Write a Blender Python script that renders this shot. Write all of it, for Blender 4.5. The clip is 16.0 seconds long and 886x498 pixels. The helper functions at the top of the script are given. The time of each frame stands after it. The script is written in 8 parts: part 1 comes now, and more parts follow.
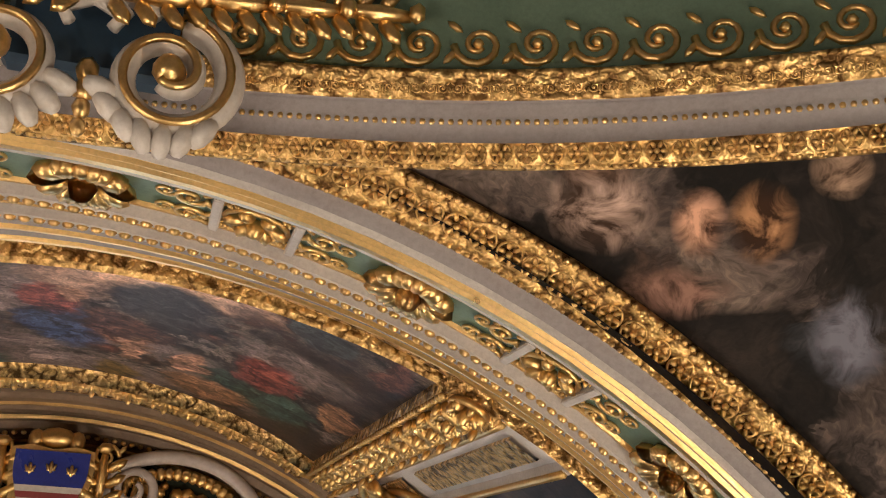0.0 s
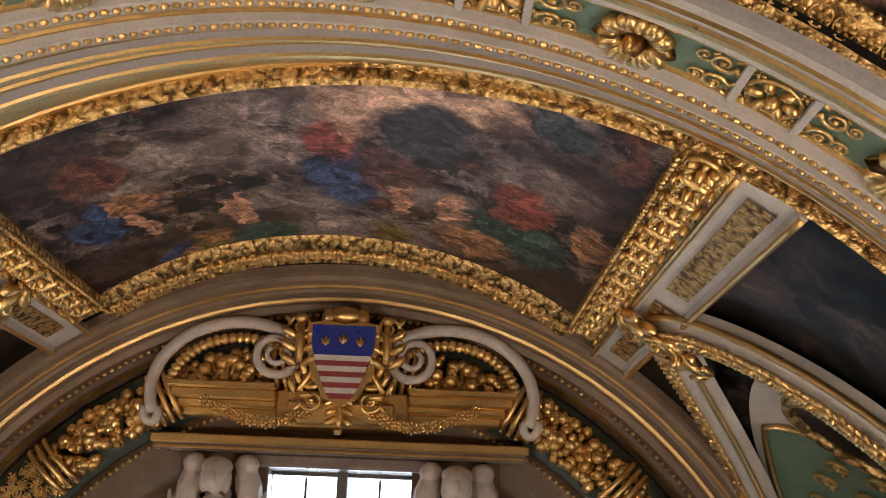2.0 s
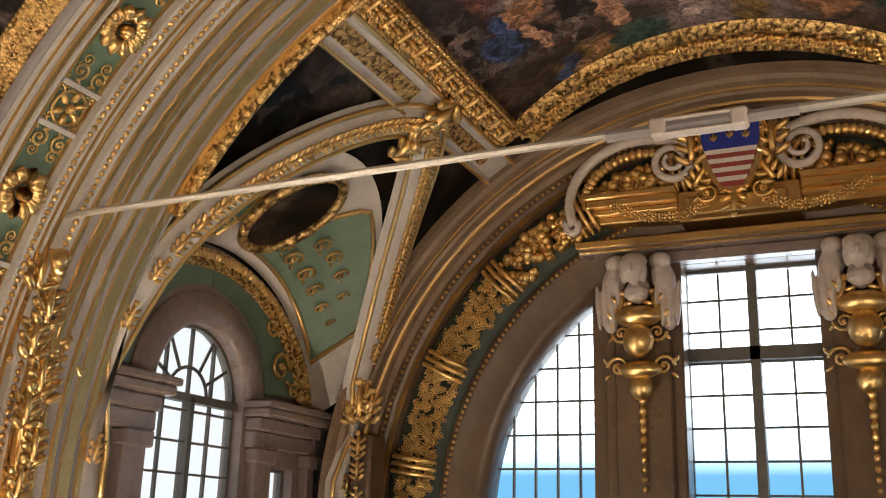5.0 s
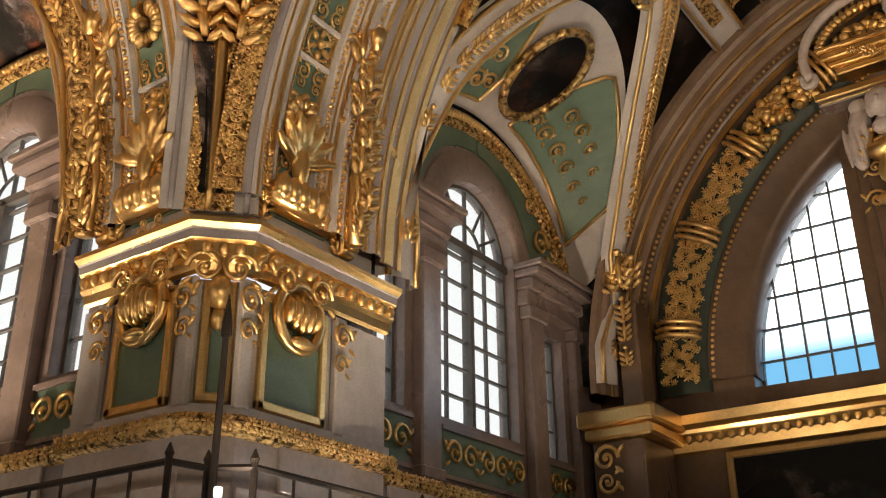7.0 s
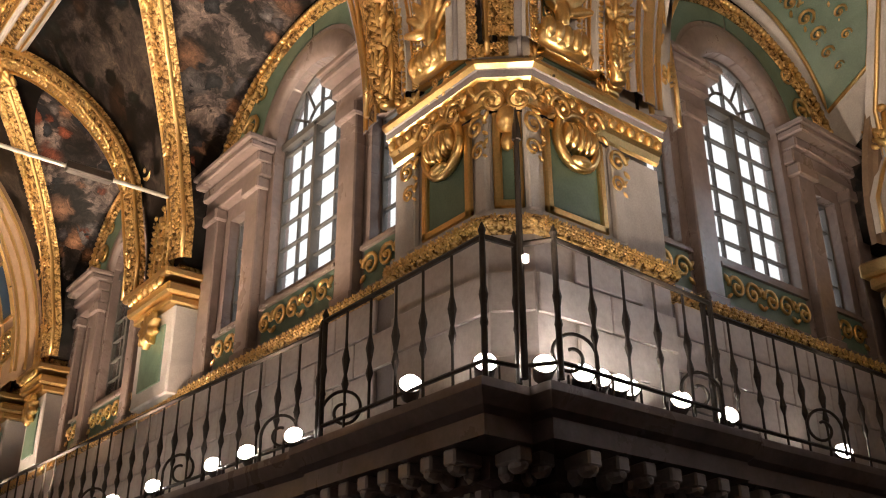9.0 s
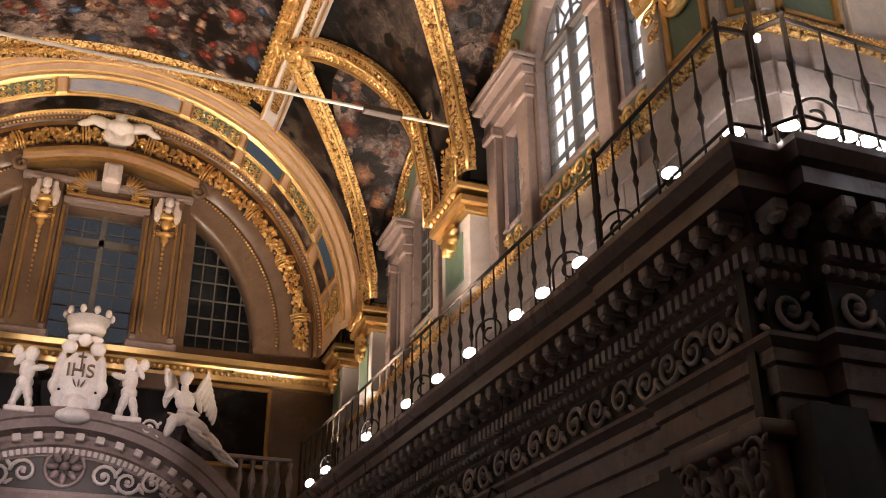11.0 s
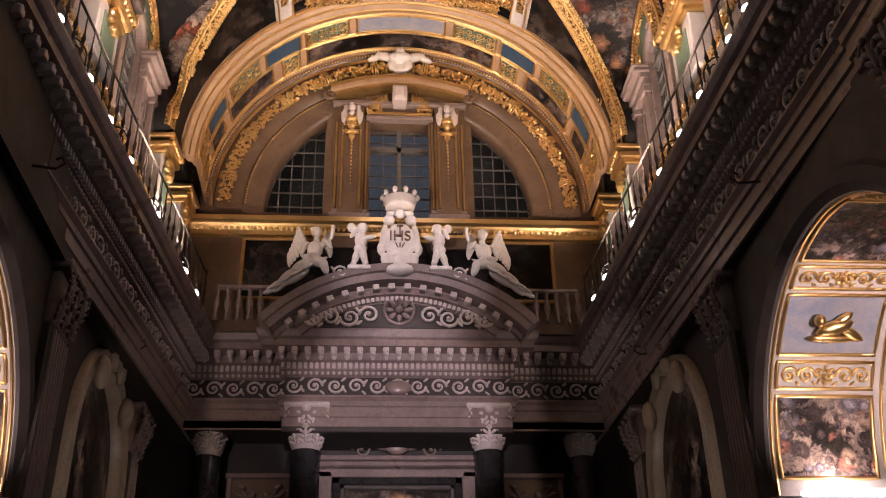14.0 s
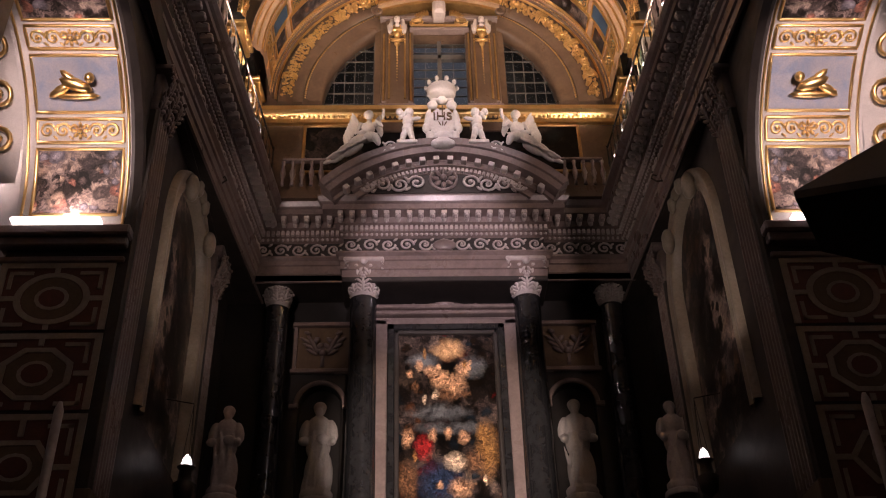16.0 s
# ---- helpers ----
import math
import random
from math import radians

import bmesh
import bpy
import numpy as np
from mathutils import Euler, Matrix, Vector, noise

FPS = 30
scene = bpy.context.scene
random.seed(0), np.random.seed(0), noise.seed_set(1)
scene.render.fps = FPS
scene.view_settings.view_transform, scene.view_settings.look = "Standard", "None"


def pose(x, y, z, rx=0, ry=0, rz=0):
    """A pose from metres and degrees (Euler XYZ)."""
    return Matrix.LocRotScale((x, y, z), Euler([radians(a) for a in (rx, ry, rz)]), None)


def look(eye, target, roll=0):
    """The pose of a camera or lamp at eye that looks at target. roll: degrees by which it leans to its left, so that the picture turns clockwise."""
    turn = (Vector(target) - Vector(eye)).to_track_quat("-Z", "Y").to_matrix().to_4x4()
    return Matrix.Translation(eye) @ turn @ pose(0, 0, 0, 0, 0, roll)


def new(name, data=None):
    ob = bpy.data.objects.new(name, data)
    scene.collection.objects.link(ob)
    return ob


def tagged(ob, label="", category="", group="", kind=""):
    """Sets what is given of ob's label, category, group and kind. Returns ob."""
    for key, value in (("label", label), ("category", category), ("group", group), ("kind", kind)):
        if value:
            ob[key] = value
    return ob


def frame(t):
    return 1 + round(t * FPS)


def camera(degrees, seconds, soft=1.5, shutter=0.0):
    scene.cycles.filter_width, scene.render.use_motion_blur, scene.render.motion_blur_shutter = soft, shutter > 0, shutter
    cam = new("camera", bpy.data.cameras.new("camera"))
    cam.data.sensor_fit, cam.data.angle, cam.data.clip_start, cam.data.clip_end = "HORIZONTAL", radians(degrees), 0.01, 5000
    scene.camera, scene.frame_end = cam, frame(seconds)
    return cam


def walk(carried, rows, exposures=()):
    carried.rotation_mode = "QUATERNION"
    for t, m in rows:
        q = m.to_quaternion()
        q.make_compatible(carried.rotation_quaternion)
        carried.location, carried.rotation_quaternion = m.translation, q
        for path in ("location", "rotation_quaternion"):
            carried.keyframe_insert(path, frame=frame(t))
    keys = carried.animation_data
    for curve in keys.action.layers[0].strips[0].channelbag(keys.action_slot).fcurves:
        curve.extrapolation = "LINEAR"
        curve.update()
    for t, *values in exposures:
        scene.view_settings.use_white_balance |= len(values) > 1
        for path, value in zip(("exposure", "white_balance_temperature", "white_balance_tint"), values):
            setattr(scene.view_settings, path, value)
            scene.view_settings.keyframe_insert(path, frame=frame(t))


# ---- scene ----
EXPOSURES = [(0, -0.05, 5950, 10), (2.5, -0.2, 5750, 9), (4, -0.1, 5950, 8), (7.5, -0.1, 6350, 10), (8.5, 0.05, 6300, 12), (10, 0.05, 6250, 16), (13, 0.2, 5950, 22), (16, 0.3, 6000, 26)]
cam = camera(47.19, 16.0, 1.1)
PATH = [
    (0, 1.387, -0.741, 22.016, 108.86, -2.74, -106.35),
    (0.5, 1.349, -0.774, 21.770, 108.28, -2.67, -102.69),
    (1, 1.307, -0.791, 21.491, 107.74, -2.48, -98.66),
    (1.5, 1.234, -0.789, 21.214, 107.42, -2.27, -95.04),
    (2, 1.150, -0.800, 20.931, 107.11, -2.19, -91.20),
    (2.5, 1.037, -0.810, 20.671, 106.84, -1.85, -87.79),
    (3, 0.930, -0.882, 20.392, 106.39, -1.78, -83.83),
    (3.5, 0.824, -0.959, 20.049, 106.09, -1.69, -79.63),
    (4, 0.696, -1.062, 19.687, 105.75, -1.52, -74.91),
    (4.5, 0.597, -1.268, 19.276, 105.79, -1.48, -70.05),
    (5, 0.458, -1.429, 18.819, 105.94, -1.52, -65.47),
    (5.2, 0.423, -1.490, 18.692, 105.72, -1.62, -63.90),
    (7.3, 0.271, -0.331, 15.456, 114.56, 0.53, -53.03),
    (7.5, 0.244, -0.360, 15.303, 114.47, 0.42, -51.47),
    (8, 0.169, -0.367, 14.870, 114.68, 0.41, -47.48),
    (8.5, 0.106, -0.416, 14.458, 114.91, 0.36, -43.38),
    (9, 0.054, -0.464, 14.003, 115.27, 0.33, -38.59),
    (9.5, -0.010, -0.545, 13.567, 115.55, 0.39, -34.09),
    (10, -0.036, -0.600, 13.085, 115.89, 0.40, -29.24),
    (10.2, -0.019, -0.590, 12.889, 116.22, 0.39, -27.43),
    (12.3, -0.176, -1.631, 10.220, 117.35, 0.96, -11.43),
    (12.5, -0.212, -1.727, 9.955, 117.38, 1.08, -10.19),
    (13, -0.317, -1.862, 9.059, 118.10, 1.07, -7.42),
    (13.5, -0.424, -1.970, 8.099, 118.92, 1.08, -5.57),
    (14, -0.558, -2.032, 6.969, 119.92, 1.14, -3.87),
    (14.5, -0.637, -2.037, 5.900, 120.83, 1.16, -2.83),
    (15, -0.691, -1.969, 4.606, 121.99, 1.11, -1.89),
    (15.5, -0.755, -1.871, 3.077, 123.20, 1.23, -1.61),
    (16, -0.746, -1.789, 1.620, 124.35, 1.31, -1.21),
]
walk(cam, [(t, pose(x, y, z, rx, ry, rz)) for t, x, y, z, rx, ry, rz in PATH], EXPOSURES)
# ---------------------------------------------------------------- world and lights
world = bpy.data.worlds.new("World")
scene.world = world
world.use_nodes = True
wn = world.node_tree.nodes
sky = wn.new("ShaderNodeTexSky")
sky.sky_type = "NISHITA"
sky.sun_disc = False
sky.sun_elevation = radians(35)
sky.sun_rotation = radians(60)
wn["Background"].inputs[1].default_value = 0.12
world.node_tree.links.new(sky.outputs[0], wn["Background"].inputs[0])


def lamp(name, place, watts, colour, size=0.15, target=None, cone=None):
    d = bpy.data.lights.new(name, "SPOT" if cone else "POINT")
    d.energy = watts
    d.color = colour
    d.shadow_soft_size = size
    if cone:
        d.spot_size = radians(cone)
        d.spot_blend = 0.6
    ob = new(name, d)
    ob.matrix_world = look(place, target) if target else Matrix.Translation(place)
    return ob


WARM = (1.0, 0.77, 0.53)
# floodlights that stand on the cornice, aimed up at the vaults
FLOODS = [(4.2, 6.85), (4.2, 7.6), (4.1, 8.2), (4.1, 9.4), (4.0, 10.35), (3.9, 11.4), (3.8, 13.0), (3.7, 15.0), (3.65, 15.9)]
UP = 420
for fy, k in ((7.2, 1.6), (9.6, 1.6), (12.2, 2.0), (14.4, 1.4)):
    for sgn in (1, -1):
        lamp("flood_and_fill_light", (3.85 if sgn > 0 else -4.2, fy, 16.45), UP * k, WARM, 0.12, (sgn * 1.9, fy, 22.0), 128)
for fx, fy, tx, ty in ((4.2, 3.75, 5.5, 0.5), (5.6, 3.7, 7.0, 1.0), (8.4, 3.8, 8.6, 1.0), (4.2, -3.75, 5.5, -0.5), (6.6, -3.7, 8.0, -1.0)):
    lamp("flood_and_fill_light", (fx, fy, 16.45), UP * (0.56 if fy > 0 else 0.25), WARM, 0.12, (tx, ty, 22.0), 128)
# unseen fill lamps added round the crossing to brighten pendentives, ring and arch
for fx, fy in ((-3.9, 3.6), (-3.9, -3.6), (3.4, -4.2), (-1.0, -5.5)):
    lamp("flood_and_fill_light", (fx, fy, 16.6), UP * (2.4 if fx == -1.0 else 1.4), WARM, 0.15, (2.5 + fx * 0.2, fy * 0.2, 23.5), 110)
# unseen spots added to light the marble group over the high altar, the altarpiece and the chapels
for sgn in (1, -1):
    lamp("unseen_altar_spot", (sgn * 3.7, 6.2, 17.4), 900 if sgn > 0 else 2600, (1.0, 0.85, 0.77), 0.08, (-sgn * 0.2, 16.6, 17.4), 19)
# added in mid-air with no fixture: brighten the frieze, then the altarpiece
lamp("unseen_altar_spot", (0.0, 5.0, 11.5), 4200, (1.0, 0.82, 0.76), 0.08, (0.0, 17.6, 14.3), 22)
lamp("unseen_altar_spot", (0.0, 6.0, 5.0), 7500, (1.0, 0.8, 0.6), 0.1, (0.0, 18.4, 10.2), 24)
for sgn in (1, -1):
    off = 0 if sgn > 0 else -0.33
    # light of the strip lying on the impost
    lamp("chapel_strip_and_fill", (sgn * 5.7 + off, 10.76, 10.95), 50, (1.0, 0.76, 0.6), 0.1)
    # two fills added without a fixture: chapel interior, then the arch soffit
    lamp("chapel_strip_and_fill", (sgn * 7.6, 10.6, 12.2), 36, (1.0, 0.76, 0.6), 0.1)
    lamp("chapel_strip_and_fill", (sgn * 5.7, 5.95, 11.0), 950, (1.0, 0.76, 0.6), 0.1, (sgn * 5.7, 10.3, 12.7), 46)
    # added mid-air spot that brightens the side painting, no fixture
    lamp("unseen_side_altar_spot", (sgn * 1.5, 9.5, 7.5), 330, (1.0, 0.8, 0.6), 0.1, (sgn * 4.8, 14.6, 12.2), 34)

# ---------------------------------------------------------------- materials


def nodes_of(m):
    m.use_nodes = True
    nt = m.node_tree
    return nt, nt.nodes, nt.links, nt.nodes["Principled BSDF"]


def noise_node(nt, coord, scale, detail=5.0, rough=0.6, distortion=0.0):
    n = nt.nodes.new("ShaderNodeTexNoise")
    n.inputs["Scale"].default_value = scale
    n.inputs["Detail"].default_value = detail
    n.inputs["Roughness"].default_value = rough
    n.inputs["Distortion"].default_value = distortion
    nt.links.new(coord, n.inputs["Vector"])
    return n


def ramp_node(nt, fac, stops, mode="LINEAR"):
    r = nt.nodes.new("ShaderNodeValToRGB")
    r.color_ramp.interpolation = mode
    el = r.color_ramp.elements
    while len(el) > 1:
        el.remove(el[-1])
    el[0].position, el[0].color = stops[0][0], (*stops[0][1], 1)
    for pos, col in stops[1:]:
        e = el.new(pos)
        e.color = (*col, 1)
    nt.links.new(fac, r.inputs[0])
    return r


def mix_node(nt, fac, a, b, mode="MIX"):
    n = nt.nodes.new("ShaderNodeMix")
    n.data_type, n.blend_type = "RGBA", mode
    for sock, val in ((n.inputs[0], fac), (n.inputs[6], a), (n.inputs[7], b)):
        if isinstance(val, (int, float)):
            sock.default_value = val
        elif isinstance(val, tuple):
            sock.default_value = (*val, 1)
        else:
            nt.links.new(val, sock)
    return n.outputs[2]


def surface(name, a, b, scale=3.0, rough=0.5, metal=0.0, grain=40.0, bump=0.15, dist=0.004, spread=0.25, uneven=0.15, coat=0.0):
    """Two tones mixed by a broad stain, a fine grain over them, and a fine relief."""
    m = bpy.data.materials.new(name)
    nt, ns, ln, p = nodes_of(m)
    co = ns.new("ShaderNodeTexCoord").outputs["Object"]
    big = noise_node(nt, co, scale, 6, 0.65, 0.6)
    fine = noise_node(nt, co, grain, 4, 0.7)
    stain = ramp_node(nt, big.outputs[0], [(0.5 - spread, (0, 0, 0)), (0.5 + spread, (1, 1, 1))])
    col = mix_node(nt, stain.outputs[0], a, b)
    dark = ramp_node(nt, fine.outputs[0], [(0.25, (0.62, 0.6, 0.58)), (0.65, (1, 1, 1))])
    ln.new(mix_node(nt, 0.6, col, dark.outputs[0], "MULTIPLY"), p.inputs["Base Color"])
    rr = ns.new("ShaderNodeMapRange")
    rr.inputs[3].default_value, rr.inputs[4].default_value = max(0.03, rough - uneven), min(1, rough + uneven)
    ln.new(big.outputs[0], rr.inputs[0])
    ln.new(rr.outputs[0], p.inputs["Roughness"])
    p.inputs["Metallic"].default_value = metal
    p.inputs["Coat Weight"].default_value = coat
    bn = ns.new("ShaderNodeBump")
    bn.inputs["Strength"].default_value, bn.inputs["Distance"].default_value = bump, dist
    ln.new(fine.outputs[0], bn.inputs["Height"])
    ln.new(bn.outputs[0], p.inputs["Normal"])
    return m


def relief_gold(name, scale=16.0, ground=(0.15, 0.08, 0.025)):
    """Gilded stucco carved all over: lobed relief, with bright crests and shaded brown hollows put into the colour."""
    m = bpy.data.materials.new(name)
    nt, ns, ln, p = nodes_of(m)
    co = ns.new("ShaderNodeTexCoord").outputs["Object"]
    v = ns.new("ShaderNodeTexVoronoi")
    v.feature = "SMOOTH_F1"
    v.inputs["Scale"].default_value = scale
    v.inputs["Smoothness"].default_value = 0.35
    warp = noise_node(nt, co, scale * 0.5, 3, 0.6)
    add = ns.new("ShaderNodeMixRGB")
    add.inputs[0].default_value = 0.12
    ln.new(co, add.inputs[1])
    ln.new(warp.outputs[1], add.inputs[2])
    ln.new(add.outputs[0], v.inputs["Vector"])
    fine = noise_node(nt, co, 70, 3, 0.6)
    # colour follows the relief: highlight tone on crests, shade painted into the hollows
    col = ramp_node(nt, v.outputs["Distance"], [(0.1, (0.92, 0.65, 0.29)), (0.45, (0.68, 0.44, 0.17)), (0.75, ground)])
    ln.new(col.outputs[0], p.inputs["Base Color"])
    p.inputs["Metallic"].default_value = 0.9
    p.inputs["Roughness"].default_value = 0.33
    b1 = ns.new("ShaderNodeBump")
    b1.invert = True
    b1.inputs["Strength"].default_value, b1.inputs["Distance"].default_value = 0.65, 0.03
    ln.new(v.outputs["Distance"], b1.inputs["Height"])
    b2 = ns.new("ShaderNodeBump")
    b2.inputs["Strength"].default_value, b2.inputs["Distance"].default_value = 0.2, 0.004
    ln.new(fine.outputs[0], b2.inputs["Height"])
    ln.new(b1.outputs[0], b2.inputs["Normal"])
    ln.new(b2.outputs[0], p.inputs["Normal"])
    return m


def fresco(name, stops, scale=1.1, seed=0.0, dim=0.55, gloss=0.45, light=1.0):
    """Old crowded painting seen from afar: small rounded masses of robe and flesh colours against smoky cloud and dark ground."""
    m = bpy.data.materials.new(name)
    nt, ns, ln, p = nodes_of(m)
    mp = ns.new("ShaderNodeMapping")
    mp.inputs["Location"].default_value = (seed * 3.1, seed * 1.7, seed * 2.3)
    ln.new(ns.new("ShaderNodeTexCoord").outputs["Object"], mp.inputs[0])
    co = mp.outputs[0]

    def warped(freq, amount):
        w = noise_node(nt, co, freq, 4, 0.6, 0.6)
        sub = ns.new("ShaderNodeVectorMath")
        sub.operation = "SUBTRACT"
        sub.inputs[1].default_value = (0.5, 0.5, 0.5)
        ln.new(w.outputs[1], sub.inputs[0])
        scl = ns.new("ShaderNodeVectorMath")
        scl.operation = "SCALE"
        scl.inputs["Scale"].default_value = amount
        ln.new(sub.outputs[0], scl.inputs[0])
        add = ns.new("ShaderNodeVectorMath")
        ln.new(co, add.inputs[0])
        ln.new(scl.outputs[0], add.inputs[1])
        return add.outputs[0]

    near = warped(scale * 2.6, 0.55)
    cloud_n = noise_node(nt, near, scale * 0.9, 6, 0.6, 0.8)
    col = ramp_node(nt, cloud_n.outputs[0], [(0.4, (0.01, 0.008, 0.007)), (0.47, (0.035, 0.027, 0.025)), (0.52, (0.14, 0.11, 0.105)), (0.6, (0.3, 0.24, 0.21)), (0.72, (0.55, 0.42, 0.32))]).outputs[0]
    for size, amount, part_of in ((1.7, 0.55, 0.46), (3.6, 0.32, 0.66)):
        v = ns.new("ShaderNodeTexVoronoi")
        v.inputs["Scale"].default_value = scale * size
        ln.new(warped(scale * size * 0.9, amount / scale), v.inputs["Vector"])
        sep = ns.new("ShaderNodeSeparateColor")
        ln.new(v.outputs["Color"], sep.inputs[0])
        body = ramp_node(nt, sep.outputs[0], stops, "CONSTANT")
        shade = ramp_node(nt, v.outputs["Distance"], [(0.05, (1.5, 1.4, 1.3)), (0.35, (0.6, 0.56, 0.54)), (0.6, (0.12, 0.1, 0.1))])
        tone = mix_node(nt, 1.0, body.outputs[0], shade.outputs[0], "MULTIPLY")
        there = ramp_node(nt, sep.outputs[1], [(part_of, (0, 0, 0)), (part_of + 0.02, (1, 1, 1))])
        edge = ramp_node(nt, v.outputs["Distance"], [(0.42, (1, 1, 1)), (0.6, (0, 0, 0))])
        k = mix_node(nt, 1.0, there.outputs[0], edge.outputs[0], "MULTIPLY")
        col = mix_node(nt, k, col, tone)
    strokes = noise_node(nt, near, scale * 8, 6, 0.68, 0.9)
    st = ramp_node(nt, strokes.outputs[0], [(0.34, (0.35, 0.33, 0.32)), (0.52, (0.95, 0.92, 0.9)), (0.68, (1.7, 1.55, 1.4))])
    col = mix_node(nt, 0.9, col, st.outputs[0], "MULTIPLY")
    hollow = ramp_node(nt, noise_node(nt, co, scale * 0.6, 3, 0.5).outputs[0], [(0.36, (0.16, 0.145, 0.14)), (0.6, (1, 1, 1))])
    col = mix_node(nt, dim, col, hollow.outputs[0], "MULTIPLY")
    col = mix_node(nt, 1.0, col, (light, light, light), "MULTIPLY")
    ln.new(col, p.inputs["Base Color"])
    p.inputs["Roughness"].default_value = gloss
    p.inputs["Specular IOR Level"].default_value = 0.15
    bn = ns.new("ShaderNodeBump")
    bn.inputs["Strength"].default_value, bn.inputs["Distance"].default_value = 0.15, 0.004
    ln.new(strokes.outputs[0], bn.inputs["Height"])
    ln.new(bn.outputs[0], p.inputs["Normal"])
    return m


def glow(name, colour, power):
    m = bpy.data.materials.new(name)
    nt, ns, ln, p = nodes_of(m)
    p.inputs["Base Color"].default_value = (0.02, 0.02, 0.02, 1)
    p.inputs["Roughness"].default_value = 0.9
    p.inputs["Emission Color"].default_value = (*colour, 1)
    p.inputs["Emission Strength"].default_value = power
    return m


GOLD = surface("gold_leaf", (0.96, 0.68, 0.31), (0.8, 0.53, 0.2), 2.5, 0.33, 1.0, 55, 0.25, 0.004)
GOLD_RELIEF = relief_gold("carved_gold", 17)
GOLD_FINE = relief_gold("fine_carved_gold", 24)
GOLD_DULL = surface("dull_gold", (0.5, 0.32, 0.12), (0.3, 0.18, 0.07), 3, 0.45, 0.75, 40, 0.3)
WHITE = surface("white_stucco", (0.56, 0.53, 0.51), (0.38, 0.35, 0.34), 2.2, 0.55, 0, 60, 0.2)
GREY_STUCCO = surface("grey_stucco", (0.33, 0.31, 0.32), (0.23, 0.2, 0.21), 1.8, 0.5, 0, 50, 0.2)
GREEN = surface("green_ground", (0.15, 0.22, 0.165), (0.09, 0.145, 0.105), 2.4, 0.5, 0, 60, 0.15)
PINK_MARBLE = surface("pinkish_marble", (0.3, 0.235, 0.215), (0.15, 0.11, 0.1), 1.7, 0.3, 0, 14, 0.05, coat=0.15)
BROWN_MARBLE = surface("brown_marble", (0.17, 0.11, 0.07), (0.085, 0.052, 0.033), 1.6, 0.32, 0, 12, 0.05, coat=0.15)
BROWN_STUCCO = surface("brown_stucco", (0.27, 0.19, 0.13), (0.13, 0.085, 0.055), 1.8, 0.45, 0, 30, 0.1)
DEEP_GREEN = surface("deep_green_ground", (0.045, 0.065, 0.05), (0.02, 0.03, 0.023), 2.4, 0.5, 0, 60, 0.15)
TAN_STUCCO = surface("tan_stucco", (0.45, 0.3, 0.18), (0.27, 0.165, 0.095), 1.8, 0.5, 0, 30, 0.1)
PALE_MARBLE = surface("pale_marble", (0.62, 0.56, 0.53), (0.42, 0.35, 0.33), 1.5, 0.38, 0, 16, 0.06)
STATUE = surface("white_marble", (0.72, 0.68, 0.65), (0.5, 0.46, 0.43), 2.0, 0.4, 0, 30, 0.05)
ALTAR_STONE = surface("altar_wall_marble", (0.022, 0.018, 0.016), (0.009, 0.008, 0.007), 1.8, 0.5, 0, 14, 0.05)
INLAY_PALE = surface("pale_inlay", (0.42, 0.36, 0.28), (0.26, 0.21, 0.16), 2, 0.35, 0, 20, 0.05)
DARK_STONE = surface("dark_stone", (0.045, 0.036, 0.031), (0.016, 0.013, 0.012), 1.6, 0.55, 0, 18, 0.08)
BLACK_MARBLE = surface("black_marble", (0.012, 0.012, 0.013), (0.035, 0.035, 0.037), 3.2, 0.1, 0, 10, 0.02, coat=0.4, uneven=0.06)
IRON = surface("wrought_iron", (0.035, 0.03, 0.028), (0.07, 0.055, 0.045), 6, 0.5, 0.6, 60, 0.3)
STEEL = surface("painted_rod", (0.62, 0.59, 0.56), (0.42, 0.39, 0.36), 1.2, 0.35, 0.5, 50, 0.1)
LEAD = surface("window_bars", (0.09, 0.085, 0.08), (0.16, 0.15, 0.14), 5, 0.5, 0.2, 60, 0.1)
INLAY_RED = surface("red_inlay", (0.16, 0.045, 0.03), (0.08, 0.03, 0.022), 3, 0.5, 0, 15, 0.05)
INLAY_OCHRE = surface("ochre_inlay", (0.17, 0.11, 0.06), (0.1, 0.065, 0.035), 2, 0.55, 0, 15, 0.05)
BLUE_SHIELD = surface("blue_enamel", (0.03, 0.05, 0.33), (0.02, 0.03, 0.22), 4, 0.3, 0, 40, 0.05)
RED_STRIPE = surface("red_enamel", (0.32, 0.06, 0.06), (0.22, 0.04, 0.045), 4, 0.35, 0, 40, 0.05)
VAULT_FRESCO = fresco("vault_fresco", [(0.0, (0.05, 0.04, 0.035)), (0.25, (0.2, 0.1, 0.07)), (0.42, (0.42, 0.3, 0.22)), (0.56, (0.07, 0.13, 0.24)), (0.68, (0.3, 0.08, 0.06)), (0.82, (0.34, 0.3, 0.29)), (1.0, (0.5, 0.36, 0.26))], 1.35, 0.3, 0.6, 0.45, 0.72)
DARK_FRESCO = fresco("dark_fresco", [(0.0, (0.015, 0.016, 0.016)), (0.4, (0.05, 0.06, 0.055)), (0.65, (0.12, 0.07, 0.05)), (0.85, (0.05, 0.08, 0.1)), (1.0, (0.2, 0.14, 0.1))], 1.1, 2.2, 0.9, 0.45, 0.17)
LUNETTE_FRESCO = fresco("lunette_fresco", [(0.0, (0.03, 0.035, 0.045)), (0.3, (0.1, 0.1, 0.12)), (0.5, (0.34, 0.2, 0.13)), (0.7, (0.2, 0.2, 0.22)), (0.85, (0.3, 0.1, 0.06)), (1.0, (0.45, 0.32, 0.24))], 1.3, 9.0, 0.6, 0.45, 0.65)
